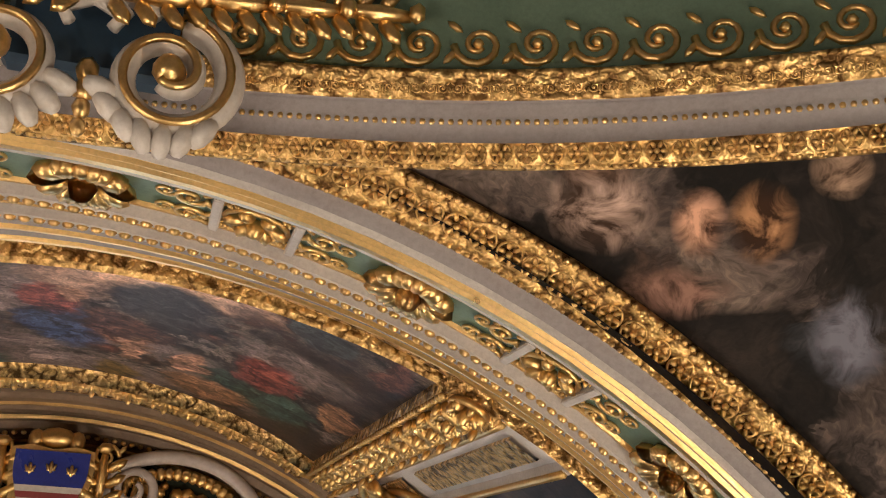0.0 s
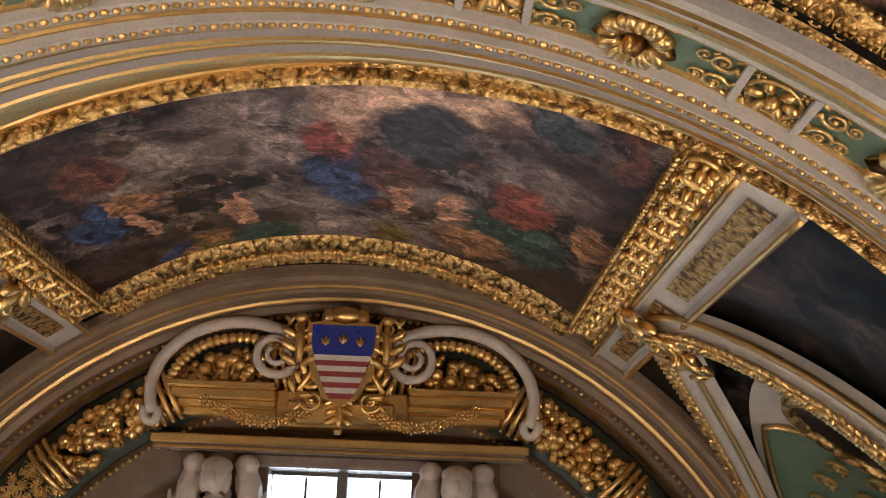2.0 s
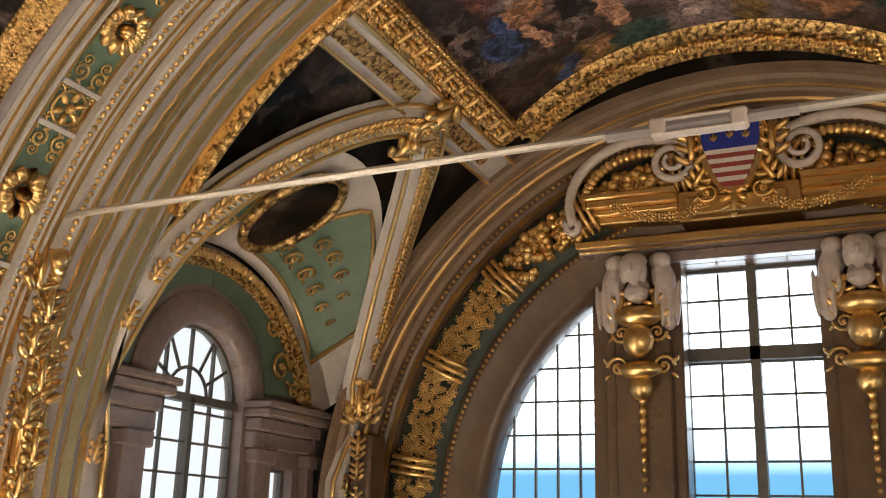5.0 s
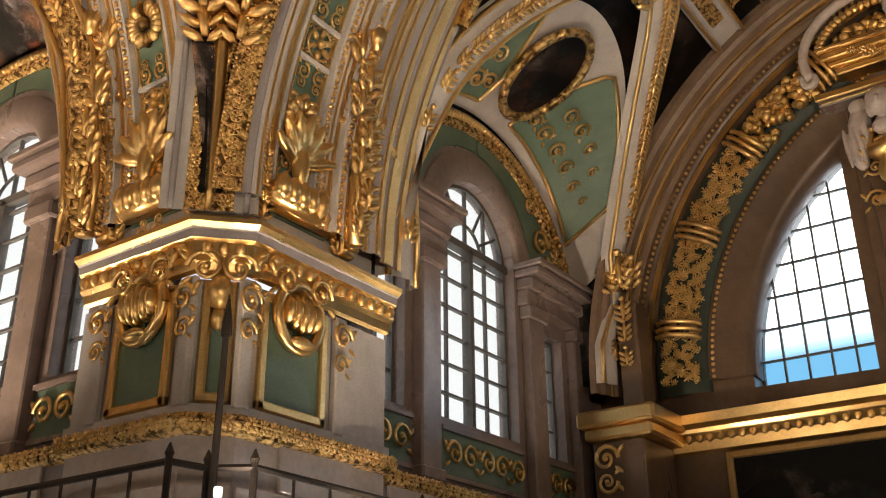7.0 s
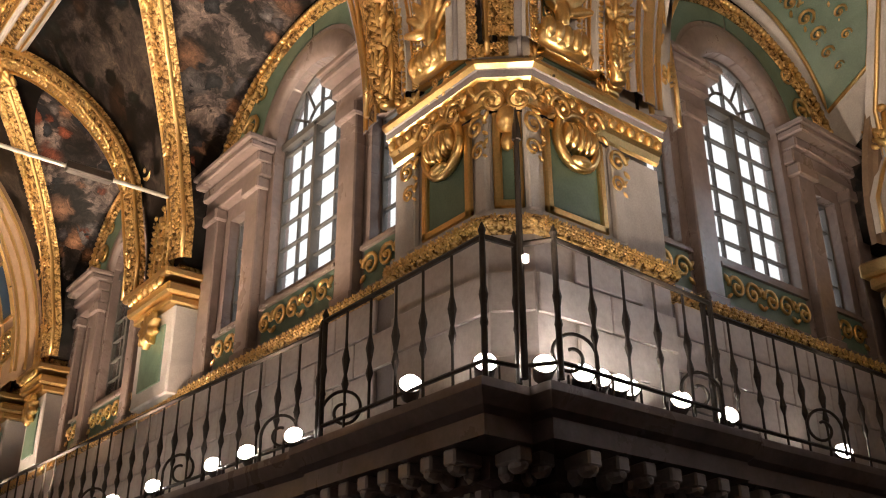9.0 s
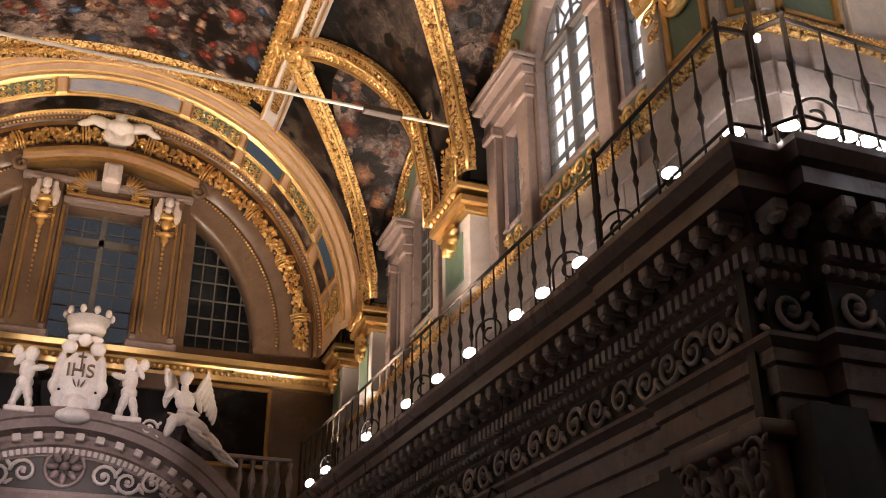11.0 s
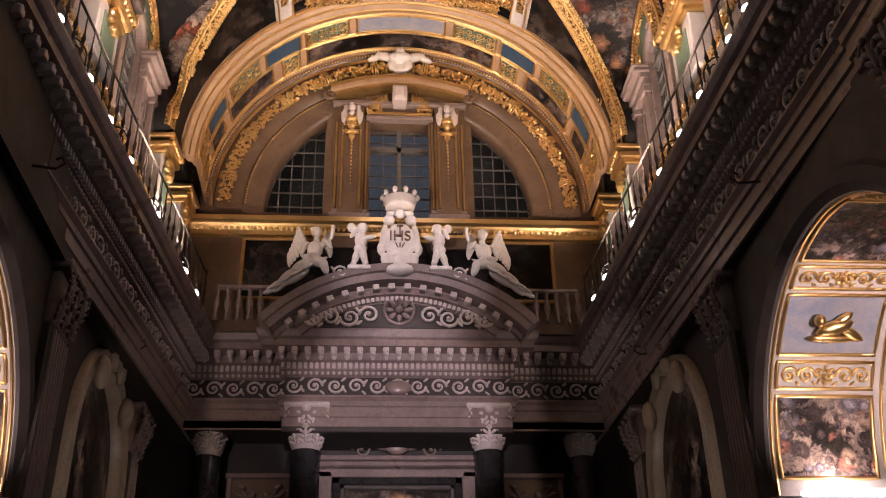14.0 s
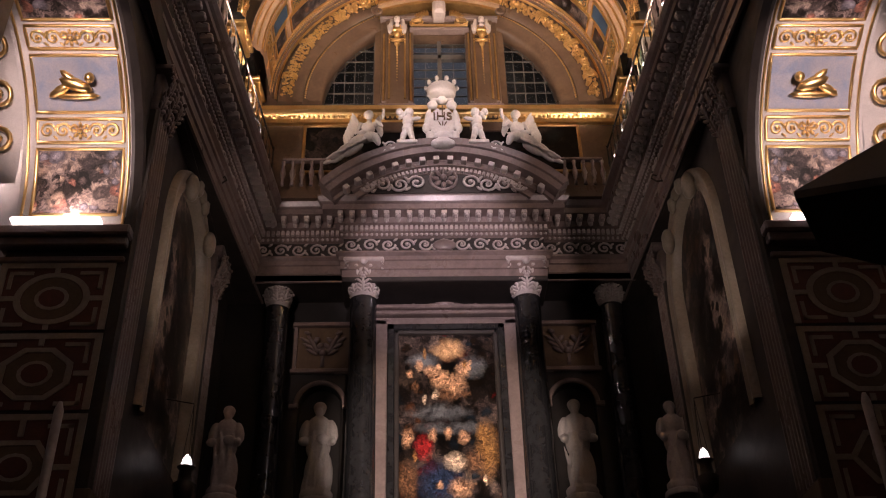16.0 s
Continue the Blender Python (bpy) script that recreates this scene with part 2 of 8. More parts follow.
PENDENTIVE_FRESCO = fresco("pendentive_fresco", [(0.0, (0.03, 0.025, 0.025)), (0.35, (0.12, 0.09, 0.075)), (0.55, (0.36, 0.24, 0.18)), (0.75, (0.06, 0.07, 0.09)), (1.0, (0.3, 0.27, 0.25))], 1.0, 5.6, 0.6, 0.6, 0.95)
CHAPEL_FRESCO = fresco("chapel_fresco", [(0.0, (0.12, 0.1, 0.1)), (0.3, (0.4, 0.2, 0.16)), (0.5, (0.5, 0.4, 0.33)), (0.7, (0.2, 0.2, 0.25)), (1.0, (0.5, 0.38, 0.3))], 2.0, 1.0, 0.5)
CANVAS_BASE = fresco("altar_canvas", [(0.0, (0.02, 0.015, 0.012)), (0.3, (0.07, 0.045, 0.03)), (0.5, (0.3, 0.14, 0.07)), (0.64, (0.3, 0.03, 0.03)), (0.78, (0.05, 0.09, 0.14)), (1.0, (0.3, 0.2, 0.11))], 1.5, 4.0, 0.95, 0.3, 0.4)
SIDE_CANVAS = fresco("side_canvas", [(0.0, (0.02, 0.018, 0.015)), (0.4, (0.09, 0.07, 0.05)), (0.6, (0.26, 0.16, 0.09)), (0.8, (0.07, 0.09, 0.1)), (1.0, (0.4, 0.3, 0.2))], 1.3, 7.0, 0.95, 0.3)
def sky_glow(name, low, high, power, z0, z1):
    """Daylight sky: bluer towards the horizon, white above."""
    m = bpy.data.materials.new(name)
    nt, ns, ln, p = nodes_of(m)
    sp = ns.new("ShaderNodeSeparateXYZ")
    ln.new(ns.new("ShaderNodeTexCoord").outputs["Object"], sp.inputs[0])
    mr = ns.new("ShaderNodeMapRange")
    mr.inputs[1].default_value, mr.inputs[2].default_value = z0, z1
    ln.new(sp.outputs[2], mr.inputs[0])
    c = ramp_node(nt, mr.outputs[0], [(0.0, low), (1.0, high)])
    p.inputs["Base Color"].default_value = (0, 0, 0, 1)
    ln.new(c.outputs[0], p.inputs["Emission Color"])
    p.inputs["Emission Strength"].default_value = power
    return m


SKY_BRIGHT = sky_glow("daylight", (0.05, 0.13, 0.2), (0.93, 0.97, 1.0), 5.0, 19.6, 20.5)


def lit_canvas(m, spots, loose=0.45):
    """Adds painted masses of warm colour to a dark canvas: (centre, size, colour)."""
    nt, ns, ln = m.node_tree, m.node_tree.nodes, m.node_tree.links
    p = ns["Principled BSDF"]
    col = p.inputs["Base Color"].links[0].from_socket
    co = ns.new("ShaderNodeTexCoord").outputs["Object"]
    for c, size, tone in spots:
        mp = ns.new("ShaderNodeMapping")
        mp.vector_type = "TEXTURE"
        mp.inputs["Location"].default_value = c
        mp.inputs["Scale"].default_value = size
        ln.new(co, mp.inputs[0])
        wob = noise_node(nt, co, 3.2, 4, 0.6, 1.0)
        mixv = ns.new("ShaderNodeMixRGB")
        mixv.inputs[0].default_value = loose
        ln.new(mp.outputs[0], mixv.inputs[1])
        sub = ns.new("ShaderNodeVectorMath")
        sub.operation = "SUBTRACT"
        sub.inputs[1].default_value = (0.5, 0.5, 0.5)
        ln.new(wob.outputs[1], sub.inputs[0])
        scl = ns.new("ShaderNodeVectorMath")
        scl.operation = "SCALE"
        scl.inputs["Scale"].default_value = 4.0
        ln.new(sub.outputs[0], scl.inputs[0])
        ln.new(scl.outputs[0], mixv.inputs[2])
        g = ns.new("ShaderNodeTexGradient")
        g.gradient_type = "SPHERICAL"
        ln.new(mixv.outputs[0], g.inputs[0])
        k = ramp_node(nt, g.outputs[1], [(0.08, (0, 0, 0)), (0.62, (1, 1, 1))])
        fine = ramp_node(nt, noise_node(nt, co, 6.5, 5, 0.62, 1.0).outputs[0], [(0.38, (0.1, 0.07, 0.05)), (0.62, (1.4, 1.3, 1.2))])
        tint = mix_node(nt, 1.0, tone, fine.outputs[0], "MULTIPLY")
        col = mix_node(nt, k.outputs[0], col, tint)
    ln.new(col, p.inputs["Base Color"])
    return m


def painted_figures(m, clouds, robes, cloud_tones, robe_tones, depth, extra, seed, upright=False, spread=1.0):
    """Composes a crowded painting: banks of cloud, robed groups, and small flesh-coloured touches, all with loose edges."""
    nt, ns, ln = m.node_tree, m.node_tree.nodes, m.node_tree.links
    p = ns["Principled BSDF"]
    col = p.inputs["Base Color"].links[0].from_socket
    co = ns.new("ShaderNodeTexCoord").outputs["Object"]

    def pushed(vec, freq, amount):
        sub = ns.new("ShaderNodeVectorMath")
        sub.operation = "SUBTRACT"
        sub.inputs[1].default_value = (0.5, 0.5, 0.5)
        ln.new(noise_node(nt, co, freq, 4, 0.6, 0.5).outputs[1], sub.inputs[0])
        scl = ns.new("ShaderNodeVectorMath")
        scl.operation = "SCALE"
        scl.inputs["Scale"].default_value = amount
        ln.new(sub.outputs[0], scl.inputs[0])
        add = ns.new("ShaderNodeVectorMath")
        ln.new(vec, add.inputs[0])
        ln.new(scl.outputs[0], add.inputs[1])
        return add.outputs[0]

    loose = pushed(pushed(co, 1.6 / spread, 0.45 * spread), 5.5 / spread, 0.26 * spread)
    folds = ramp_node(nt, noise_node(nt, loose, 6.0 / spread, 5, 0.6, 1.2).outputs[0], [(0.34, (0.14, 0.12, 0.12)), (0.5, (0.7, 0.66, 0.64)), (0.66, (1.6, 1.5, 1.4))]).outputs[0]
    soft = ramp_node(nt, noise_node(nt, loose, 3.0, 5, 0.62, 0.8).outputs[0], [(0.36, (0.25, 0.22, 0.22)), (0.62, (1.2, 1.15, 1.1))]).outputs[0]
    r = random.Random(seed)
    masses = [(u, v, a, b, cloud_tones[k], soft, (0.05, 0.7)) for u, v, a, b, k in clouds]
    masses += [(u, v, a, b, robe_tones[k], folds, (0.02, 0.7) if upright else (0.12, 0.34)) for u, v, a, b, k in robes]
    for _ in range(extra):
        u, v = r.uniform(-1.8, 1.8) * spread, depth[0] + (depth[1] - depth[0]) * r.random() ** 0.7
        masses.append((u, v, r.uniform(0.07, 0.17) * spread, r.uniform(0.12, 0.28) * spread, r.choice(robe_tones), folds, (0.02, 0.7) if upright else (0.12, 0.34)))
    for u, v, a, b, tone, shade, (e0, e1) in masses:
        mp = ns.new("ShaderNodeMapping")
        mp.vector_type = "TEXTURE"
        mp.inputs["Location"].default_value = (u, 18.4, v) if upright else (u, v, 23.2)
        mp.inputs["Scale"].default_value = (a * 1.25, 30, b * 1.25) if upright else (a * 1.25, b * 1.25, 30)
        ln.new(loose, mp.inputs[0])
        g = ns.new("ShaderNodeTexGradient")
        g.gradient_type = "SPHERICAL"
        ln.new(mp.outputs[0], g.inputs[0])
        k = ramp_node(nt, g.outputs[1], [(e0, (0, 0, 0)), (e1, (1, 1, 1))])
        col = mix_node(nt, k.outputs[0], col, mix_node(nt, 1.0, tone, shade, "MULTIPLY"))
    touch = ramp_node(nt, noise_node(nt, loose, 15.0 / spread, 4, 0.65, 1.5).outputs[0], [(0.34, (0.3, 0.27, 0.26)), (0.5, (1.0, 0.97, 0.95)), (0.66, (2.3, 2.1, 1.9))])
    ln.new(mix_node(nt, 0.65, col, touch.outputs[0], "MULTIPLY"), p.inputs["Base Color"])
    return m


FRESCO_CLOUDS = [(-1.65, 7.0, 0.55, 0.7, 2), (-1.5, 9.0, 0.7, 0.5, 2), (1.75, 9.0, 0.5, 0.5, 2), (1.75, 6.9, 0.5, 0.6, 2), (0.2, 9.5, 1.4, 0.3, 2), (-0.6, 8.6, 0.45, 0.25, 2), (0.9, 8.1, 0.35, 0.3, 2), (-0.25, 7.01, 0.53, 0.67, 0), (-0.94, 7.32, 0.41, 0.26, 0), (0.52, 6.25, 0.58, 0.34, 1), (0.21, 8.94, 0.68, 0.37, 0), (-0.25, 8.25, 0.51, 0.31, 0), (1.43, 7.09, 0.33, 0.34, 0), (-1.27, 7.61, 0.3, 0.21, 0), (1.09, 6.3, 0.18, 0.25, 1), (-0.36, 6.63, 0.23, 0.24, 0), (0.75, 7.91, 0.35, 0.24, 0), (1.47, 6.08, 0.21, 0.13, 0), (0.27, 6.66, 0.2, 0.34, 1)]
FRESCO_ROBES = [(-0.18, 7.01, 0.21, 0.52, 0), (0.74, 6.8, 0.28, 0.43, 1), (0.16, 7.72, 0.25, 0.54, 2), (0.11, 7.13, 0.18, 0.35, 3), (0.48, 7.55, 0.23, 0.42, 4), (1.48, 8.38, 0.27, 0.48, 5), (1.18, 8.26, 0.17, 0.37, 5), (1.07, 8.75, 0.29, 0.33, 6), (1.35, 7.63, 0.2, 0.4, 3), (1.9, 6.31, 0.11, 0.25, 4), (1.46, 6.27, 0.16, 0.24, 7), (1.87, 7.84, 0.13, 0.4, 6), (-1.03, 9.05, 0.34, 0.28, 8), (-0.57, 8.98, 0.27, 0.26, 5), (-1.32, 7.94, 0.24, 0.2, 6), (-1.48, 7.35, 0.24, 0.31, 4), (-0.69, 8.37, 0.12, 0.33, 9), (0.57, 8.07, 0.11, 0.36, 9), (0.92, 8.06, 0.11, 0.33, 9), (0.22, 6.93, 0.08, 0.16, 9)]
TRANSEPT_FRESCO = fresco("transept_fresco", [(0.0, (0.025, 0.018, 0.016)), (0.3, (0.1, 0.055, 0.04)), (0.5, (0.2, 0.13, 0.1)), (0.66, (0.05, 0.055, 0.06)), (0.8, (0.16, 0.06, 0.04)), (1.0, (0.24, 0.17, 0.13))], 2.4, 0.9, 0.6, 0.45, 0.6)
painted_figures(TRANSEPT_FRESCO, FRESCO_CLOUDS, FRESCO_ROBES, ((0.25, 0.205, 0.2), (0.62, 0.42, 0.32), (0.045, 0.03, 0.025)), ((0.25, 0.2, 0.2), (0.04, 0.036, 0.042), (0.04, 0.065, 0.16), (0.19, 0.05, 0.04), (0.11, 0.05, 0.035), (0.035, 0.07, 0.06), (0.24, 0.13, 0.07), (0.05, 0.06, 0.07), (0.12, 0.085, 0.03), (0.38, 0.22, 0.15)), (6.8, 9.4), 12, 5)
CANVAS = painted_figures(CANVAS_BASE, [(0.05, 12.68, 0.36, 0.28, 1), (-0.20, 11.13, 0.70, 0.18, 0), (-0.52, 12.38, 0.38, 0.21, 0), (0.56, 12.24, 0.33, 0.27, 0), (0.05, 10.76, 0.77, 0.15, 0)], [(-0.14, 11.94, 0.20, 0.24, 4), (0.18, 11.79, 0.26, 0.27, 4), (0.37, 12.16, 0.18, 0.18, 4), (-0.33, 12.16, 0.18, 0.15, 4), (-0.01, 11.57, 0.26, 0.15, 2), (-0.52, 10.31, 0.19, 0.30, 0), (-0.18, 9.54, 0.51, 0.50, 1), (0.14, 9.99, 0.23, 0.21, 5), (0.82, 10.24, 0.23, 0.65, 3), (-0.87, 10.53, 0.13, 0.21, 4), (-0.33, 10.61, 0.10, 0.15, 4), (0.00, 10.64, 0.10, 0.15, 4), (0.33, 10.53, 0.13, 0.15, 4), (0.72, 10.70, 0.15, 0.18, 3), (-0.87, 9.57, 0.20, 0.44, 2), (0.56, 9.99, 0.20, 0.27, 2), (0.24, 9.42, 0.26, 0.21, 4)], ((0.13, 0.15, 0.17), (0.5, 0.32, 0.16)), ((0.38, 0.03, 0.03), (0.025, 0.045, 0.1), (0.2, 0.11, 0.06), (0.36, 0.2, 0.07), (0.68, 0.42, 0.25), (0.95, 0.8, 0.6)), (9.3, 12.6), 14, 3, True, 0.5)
lit_canvas(PENDENTIVE_FRESCO, [((4.35, -2.11, 23.29), (0.19, 0.19, 0.17), (0.42, 0.32, 0.29)), ((4.24, -2.42, 23.24), (0.1, 0.1, 0.25), (0.5, 0.3, 0.22)), ((4.14, -2.6, 23.23), (0.12, 0.12, 0.23), (0.34, 0.19, 0.1)), ((3.98, -2.46, 23.46), (0.19, 0.19, 0.06), (0.4, 0.4, 0.42)), ((4.23, -2.96, 22.9), (0.14, 0.14, 0.34), (0.12, 0.13, 0.18)), ((3.91, -2.74, 23.36), (0.1, 0.1, 0.12), (0.36, 0.26, 0.2)), ((4.43, -2.42, 23.05), (0.23, 0.23, 0.09), (0.2, 0.12, 0.1))], 0.1)
SKY_SIDE = glow("dull_daylight", (1.0, 0.98, 0.94), 1.1)
# dim sheets that stand for the shade behind the chancel windows
SKY_DIM = glow("shaded_outside_dim", (0.5, 0.54, 0.58), 0.07)
SKY_DARK = glow("shaded_outside_dark", (0.3, 0.24, 0.14), 0.008)
BLUE_GREY = surface("blue_grey_ground", (0.16, 0.21, 0.32), (0.36, 0.33, 0.33), 3, 0.5, 0, 40, 0.1)
BLUE_PANEL = surface("dark_blue_panel", (0.02, 0.05, 0.1), (0.035, 0.075, 0.13), 2.5, 0.5, 0, 30, 0.1)
LAMP_GLOW = glow("lamp_glow", (1.0, 0.9, 0.74), 60.0)
LAMP_SOFT = glow("lamp_soft_glow", (1.0, 0.88, 0.75), 3.5)
GLASS = bpy.data.materials.new("window_glass")
_nt, _ns, _ln, _p = nodes_of(GLASS)
_p.inputs["Transmission Weight"].default_value = 1.0
_p.inputs["Roughness"].default_value = 0.25
_p.inputs["IOR"].default_value = 1.05
_p.inputs["Base Color"].default_value = (0.93, 0.96, 0.97, 1)
# ---------------------------------------------------------------- builders
ZC, RV = 19.0, 4.5          # springing height and radius of the vaults
WALL_U = 4.85               # half width between the upper side walls
CHANCEL = Matrix.Identity(4)
TRANSEPT = Matrix(((0, 1, 0, 0), (-1, 0, 0, 0), (0, 0, 1, 0), (0, 0, 0, 1)))
rng = random.Random(7)


def mesh_of(name, V, F, material, smooth=False):
    me = bpy.data.meshes.new(name)
    me.from_pydata([tuple(map(float, v)) for v in V], [], [tuple(map(int, f)) for f in F])
    me.materials.append(material)
    if smooth:
        me.shade_smooth()
    me.update()
    return me


def thing(name, base=None, label="", category="", group="", kind=""):
    ob = new(name)
    ob.matrix_world = base if base is not None else Matrix.Identity(4)
    return tagged(ob, label, category, group, kind)


def part(name, shape, material, parent, label="", smooth=False, kind=""):
    V, F = shape
    ob = new(name, mesh_of(name, V, F, material, smooth))
    ob.parent = parent
    return tagged(ob, label, kind=kind)


def solo(name, shape, material, base=None, label="", category="", kind="", smooth=False, group=""):
    V, F = shape
    ob = new(name, mesh_of(name, V, F, material, smooth))
    if base is not None:
        ob.matrix_world = base
    return tagged(ob, label, category, group, kind)


def join(*shapes):
    V, F, k = [], [], 0
    for v, f in shapes:
        V.append(np.asarray(v, float).reshape(-1, 3))
        F += [tuple(i + k for i in q) for q in f]
        k += len(V[-1])
    return np.concatenate(V), F


def box(x0, x1, y0, y1, z0, z1, b=0.0):
    """A box; with b its edges are chamfered."""
    if not b:
        V = [(x, y, z) for z in (z0, z1) for y in (y0, y1) for x in (x0, x1)]
        return np.array(V, float), [(0, 2, 3, 1), (4, 5, 7, 6), (0, 1, 5, 4), (2, 6, 7, 3), (0, 4, 6, 2), (1, 3, 7, 5)]
    bm = bmesh.new()
    bmesh.ops.create_cube(bm, size=1)
    bmesh.ops.scale(bm, vec=(abs(x1 - x0), abs(y1 - y0), abs(z1 - z0)), verts=bm.verts)
    bmesh.ops.bevel(bm, geom=bm.edges[:], offset=b, segments=1, affect="EDGES")
    bmesh.ops.translate(bm, vec=((x0 + x1) / 2, (y0 + y1) / 2, (z0 + z1) / 2), verts=bm.verts)
    out = shape_of(bm)
    return out


def shape_of(bm):
    bm.verts.index_update()
    V = np.array([v.co[:] for v in bm.verts])
    F = [tuple(v.index for v in f.verts) for f in bm.faces]
    bm.free()
    return V, F


def ell(c, r, nu=8, nv=5, turn=None):
    """An ellipsoid about c with half axes r."""
    V, F = [(0, 0, 1)], []
    for j in range(1, nv):
        a = math.pi * j / nv
        V += [(math.sin(a) * math.cos(2 * math.pi * i / nu), math.sin(a) * math.sin(2 * math.pi * i / nu), math.cos(a)) for i in range(nu)]
    V.append((0, 0, -1))
    for i in range(nu):
        F.append((0, 1 + i, 1 + (i + 1) % nu))
        for j in range(nv - 2):
            p, q = 1 + j * nu, 1 + (j + 1) * nu
            F.append((p + i, q + i, q + (i + 1) % nu, p + (i + 1) % nu))
        p = 1 + (nv - 2) * nu
        F.append((p + i, len(V) - 1, p + (i + 1) % nu))
    V = np.array(V) * r
    if turn is not None:
        V = V @ np.array(Euler([radians(t) for t in turn]).to_matrix()).T
    return V + np.array(c), F


def tube(points, radii, n=6, cap=True):
    """A round bar along points."""
    P = np.array(points, float)
    rad = np.broadcast_to(np.asarray(radii, float), (len(P),))
    V, F = [], []
    up = None
    for i, p in enumerate(P):
        t = P[min(i + 1, len(P) - 1)] - P[max(i - 1, 0)]
        t /= np.linalg.norm(t) + 1e-9
        if up is None:
            up = np.array((0, 0, 1.0)) if abs(t[2]) < 0.9 else np.array((1.0, 0, 0))
        s = np.cross(t, up)
        s /= np.linalg.norm(s) + 1e-9
        up = np.cross(s, t)
        for k in range(n):
            a = 2 * math.pi * k / n
            V.append(p + rad[i] * (math.cos(a) * s + math.sin(a) * up))
    for i in range(len(P) - 1):
        for k in range(n):
            F.append((i * n + k, i * n + (k + 1) % n, (i + 1) * n + (k + 1) % n, (i + 1) * n + k))
    if cap:
        F += [tuple(range(n))[::-1], tuple(range((len(P) - 1) * n, len(P) * n))]
    return np.array(V), F


def lathe(profile, n=20, at=(0, 0, 0)):
    """A turned body from (radius, height) pairs."""
    V, F = [], []
    for r, z in profile:
        V += [(r * math.cos(2 * math.pi * k / n), r * math.sin(2 * math.pi * k / n), z) for k in range(n)]
    m = len(profile)
    for i in range(m - 1):
        for k in range(n):
            F.append((i * n + k, i * n + (k + 1) % n, (i + 1) * n + (k + 1) % n, (i + 1) * n + k))
    F += [tuple(range(n))[::-1], tuple(range((m - 1) * n, m * n))]
    return np.array(V) + np.array(at), F


def sweep(rows):
    """A skin through rows of equally many points."""
    rows = [np.asarray(r, float) for r in rows]
    n = len(rows[0])
    F = [(i * n + k, i * n + k + 1, (i + 1) * n + k + 1, (i + 1) * n + k) for i in range(len(rows) - 1) for k in range(n - 1)]
    return np.concatenate(rows), F


def arch(profile, a0=-90, a1=90, n=48, zc=ZC, u0=0.0):
    """An arch moulding in the arm's axes from a profile of (radius, v)."""
    rows = []
    for i in range(n + 1):
        a = radians(a0 + (a1 - a0) * i / n)
        rows.append([(u0 + r * math.sin(a), v, zc + r * math.cos(a)) for r, v in profile])
    return sweep(rows)


def along_line(path, profile):
    """A moulding along a level path of (x, y), mitred at its bends; profile of (offset to the left of the way, z)."""
    P = np.array(path, float)
    rows = []
    for i in range(len(P)):
        d0 = P[i] - P[i - 1] if i else P[1] - P[0]
        d1 = P[i + 1] - P[i] if i < len(P) - 1 else d0
        d0, d1 = d0 / np.linalg.norm(d0), d1 / np.linalg.norm(d1)
        n0, n1 = np.array((-d0[1], d0[0])), np.array((-d1[1], d1[0]))
        m = n0 + n1
        m = m / (m @ n0)
        rows.append([(*(P[i] + o * m), z) for o, z in profile])
    return sweep(rows)


def repeat(shape, frames):
    """Copies of a small shape at frames (place, x axis, y axis, z axis, scale), in one mesh."""
    V, F = np.asarray(shape[0], float), shape[1]
    out, faces = [], []
    for k, (p, x, y, z, s) in enumerate(frames):
        out.append(np.asarray(p, float) + s * (V[:, :1] * np.asarray(x, float) + V[:, 1:2] * np.asarray(y, float) + V[:, 2:] * np.asarray(z, float)))
        faces += [tuple(i + k * len(V) for i in f) for f in F]
    return np.concatenate(out), faces


def arch_frames(r, v, step, size, a0=-90, a1=90, zc=ZC, face="in"):
    """Frames along an arch: z axis towards the arch's centre (face in) or back along v (face front)."""
    n = max(1, int(round(radians(a1 - a0) * r / step)))
    out = []
    for i in range(n):
        a = radians(a0 + (a1 - a0) * (i + 0.5) / n)
        rad, tan = np.array((math.sin(a), 0, math.cos(a))), np.array((math.cos(a), 0, -math.sin(a)))
        if face == "in":
            out.append(((r * rad[0], v, zc + r * rad[2]), tan, (0, 1, 0), -rad, size))
        else:
            out.append(((r * rad[0], v, zc + r * rad[2]), tan, rad, (0, -1, 0), size))
    return out


def line_frames(p0, p1, z_axis, step, size):
    p0, p1, z = np.array(p0, float), np.array(p1, float), np.array(z_axis, float)
    d = p1 - p0
    length = np.linalg.norm(d)
    d /= length
    n = max(1, int(round(length / step)))
    return [(p0 + d * length * (i + 0.5) / n, d, np.cross(z, d), z, size) for i in range(n)]


def plate(outer, holes, depth):
    """A flat plate in (a, b) with holes, from c = 0 to c = depth."""
    bm = bmesh.new()
    edges = []
    for loop in (outer, *holes):
        vs = [bm.verts.new((a, b, 0)) for a, b in loop]
        edges += [bm.edges.new((vs[i], vs[(i + 1) % len(vs)])) for i in range(len(vs))]
    bmesh.ops.triangle_fill(bm, use_beauty=True, use_dissolve=False, edges=edges)
    if depth:
        geo = bmesh.ops.extrude_face_region(bm, geom=bm.faces[:])
        bmesh.ops.translate(bm, vec=(0, 0, depth), verts=[g for g in geo["geom"] if isinstance(g, bmesh.types.BMVert)])
    return shape_of(bm)


def to_end(shape, v):
    """(a, b, c) of a plate to (u, v + c, z)."""
    V, F = shape
    return np.stack([V[:, 0], v + V[:, 2], V[:, 1]], 1), F


def to_side(shape, u, s):
    """(a, b, c) of a plate to (s * (u + c), a, b)."""
    V, F = shape
    return np.stack([s * (u + V[:, 2]), V[:, 0], V[:, 1]], 1), F


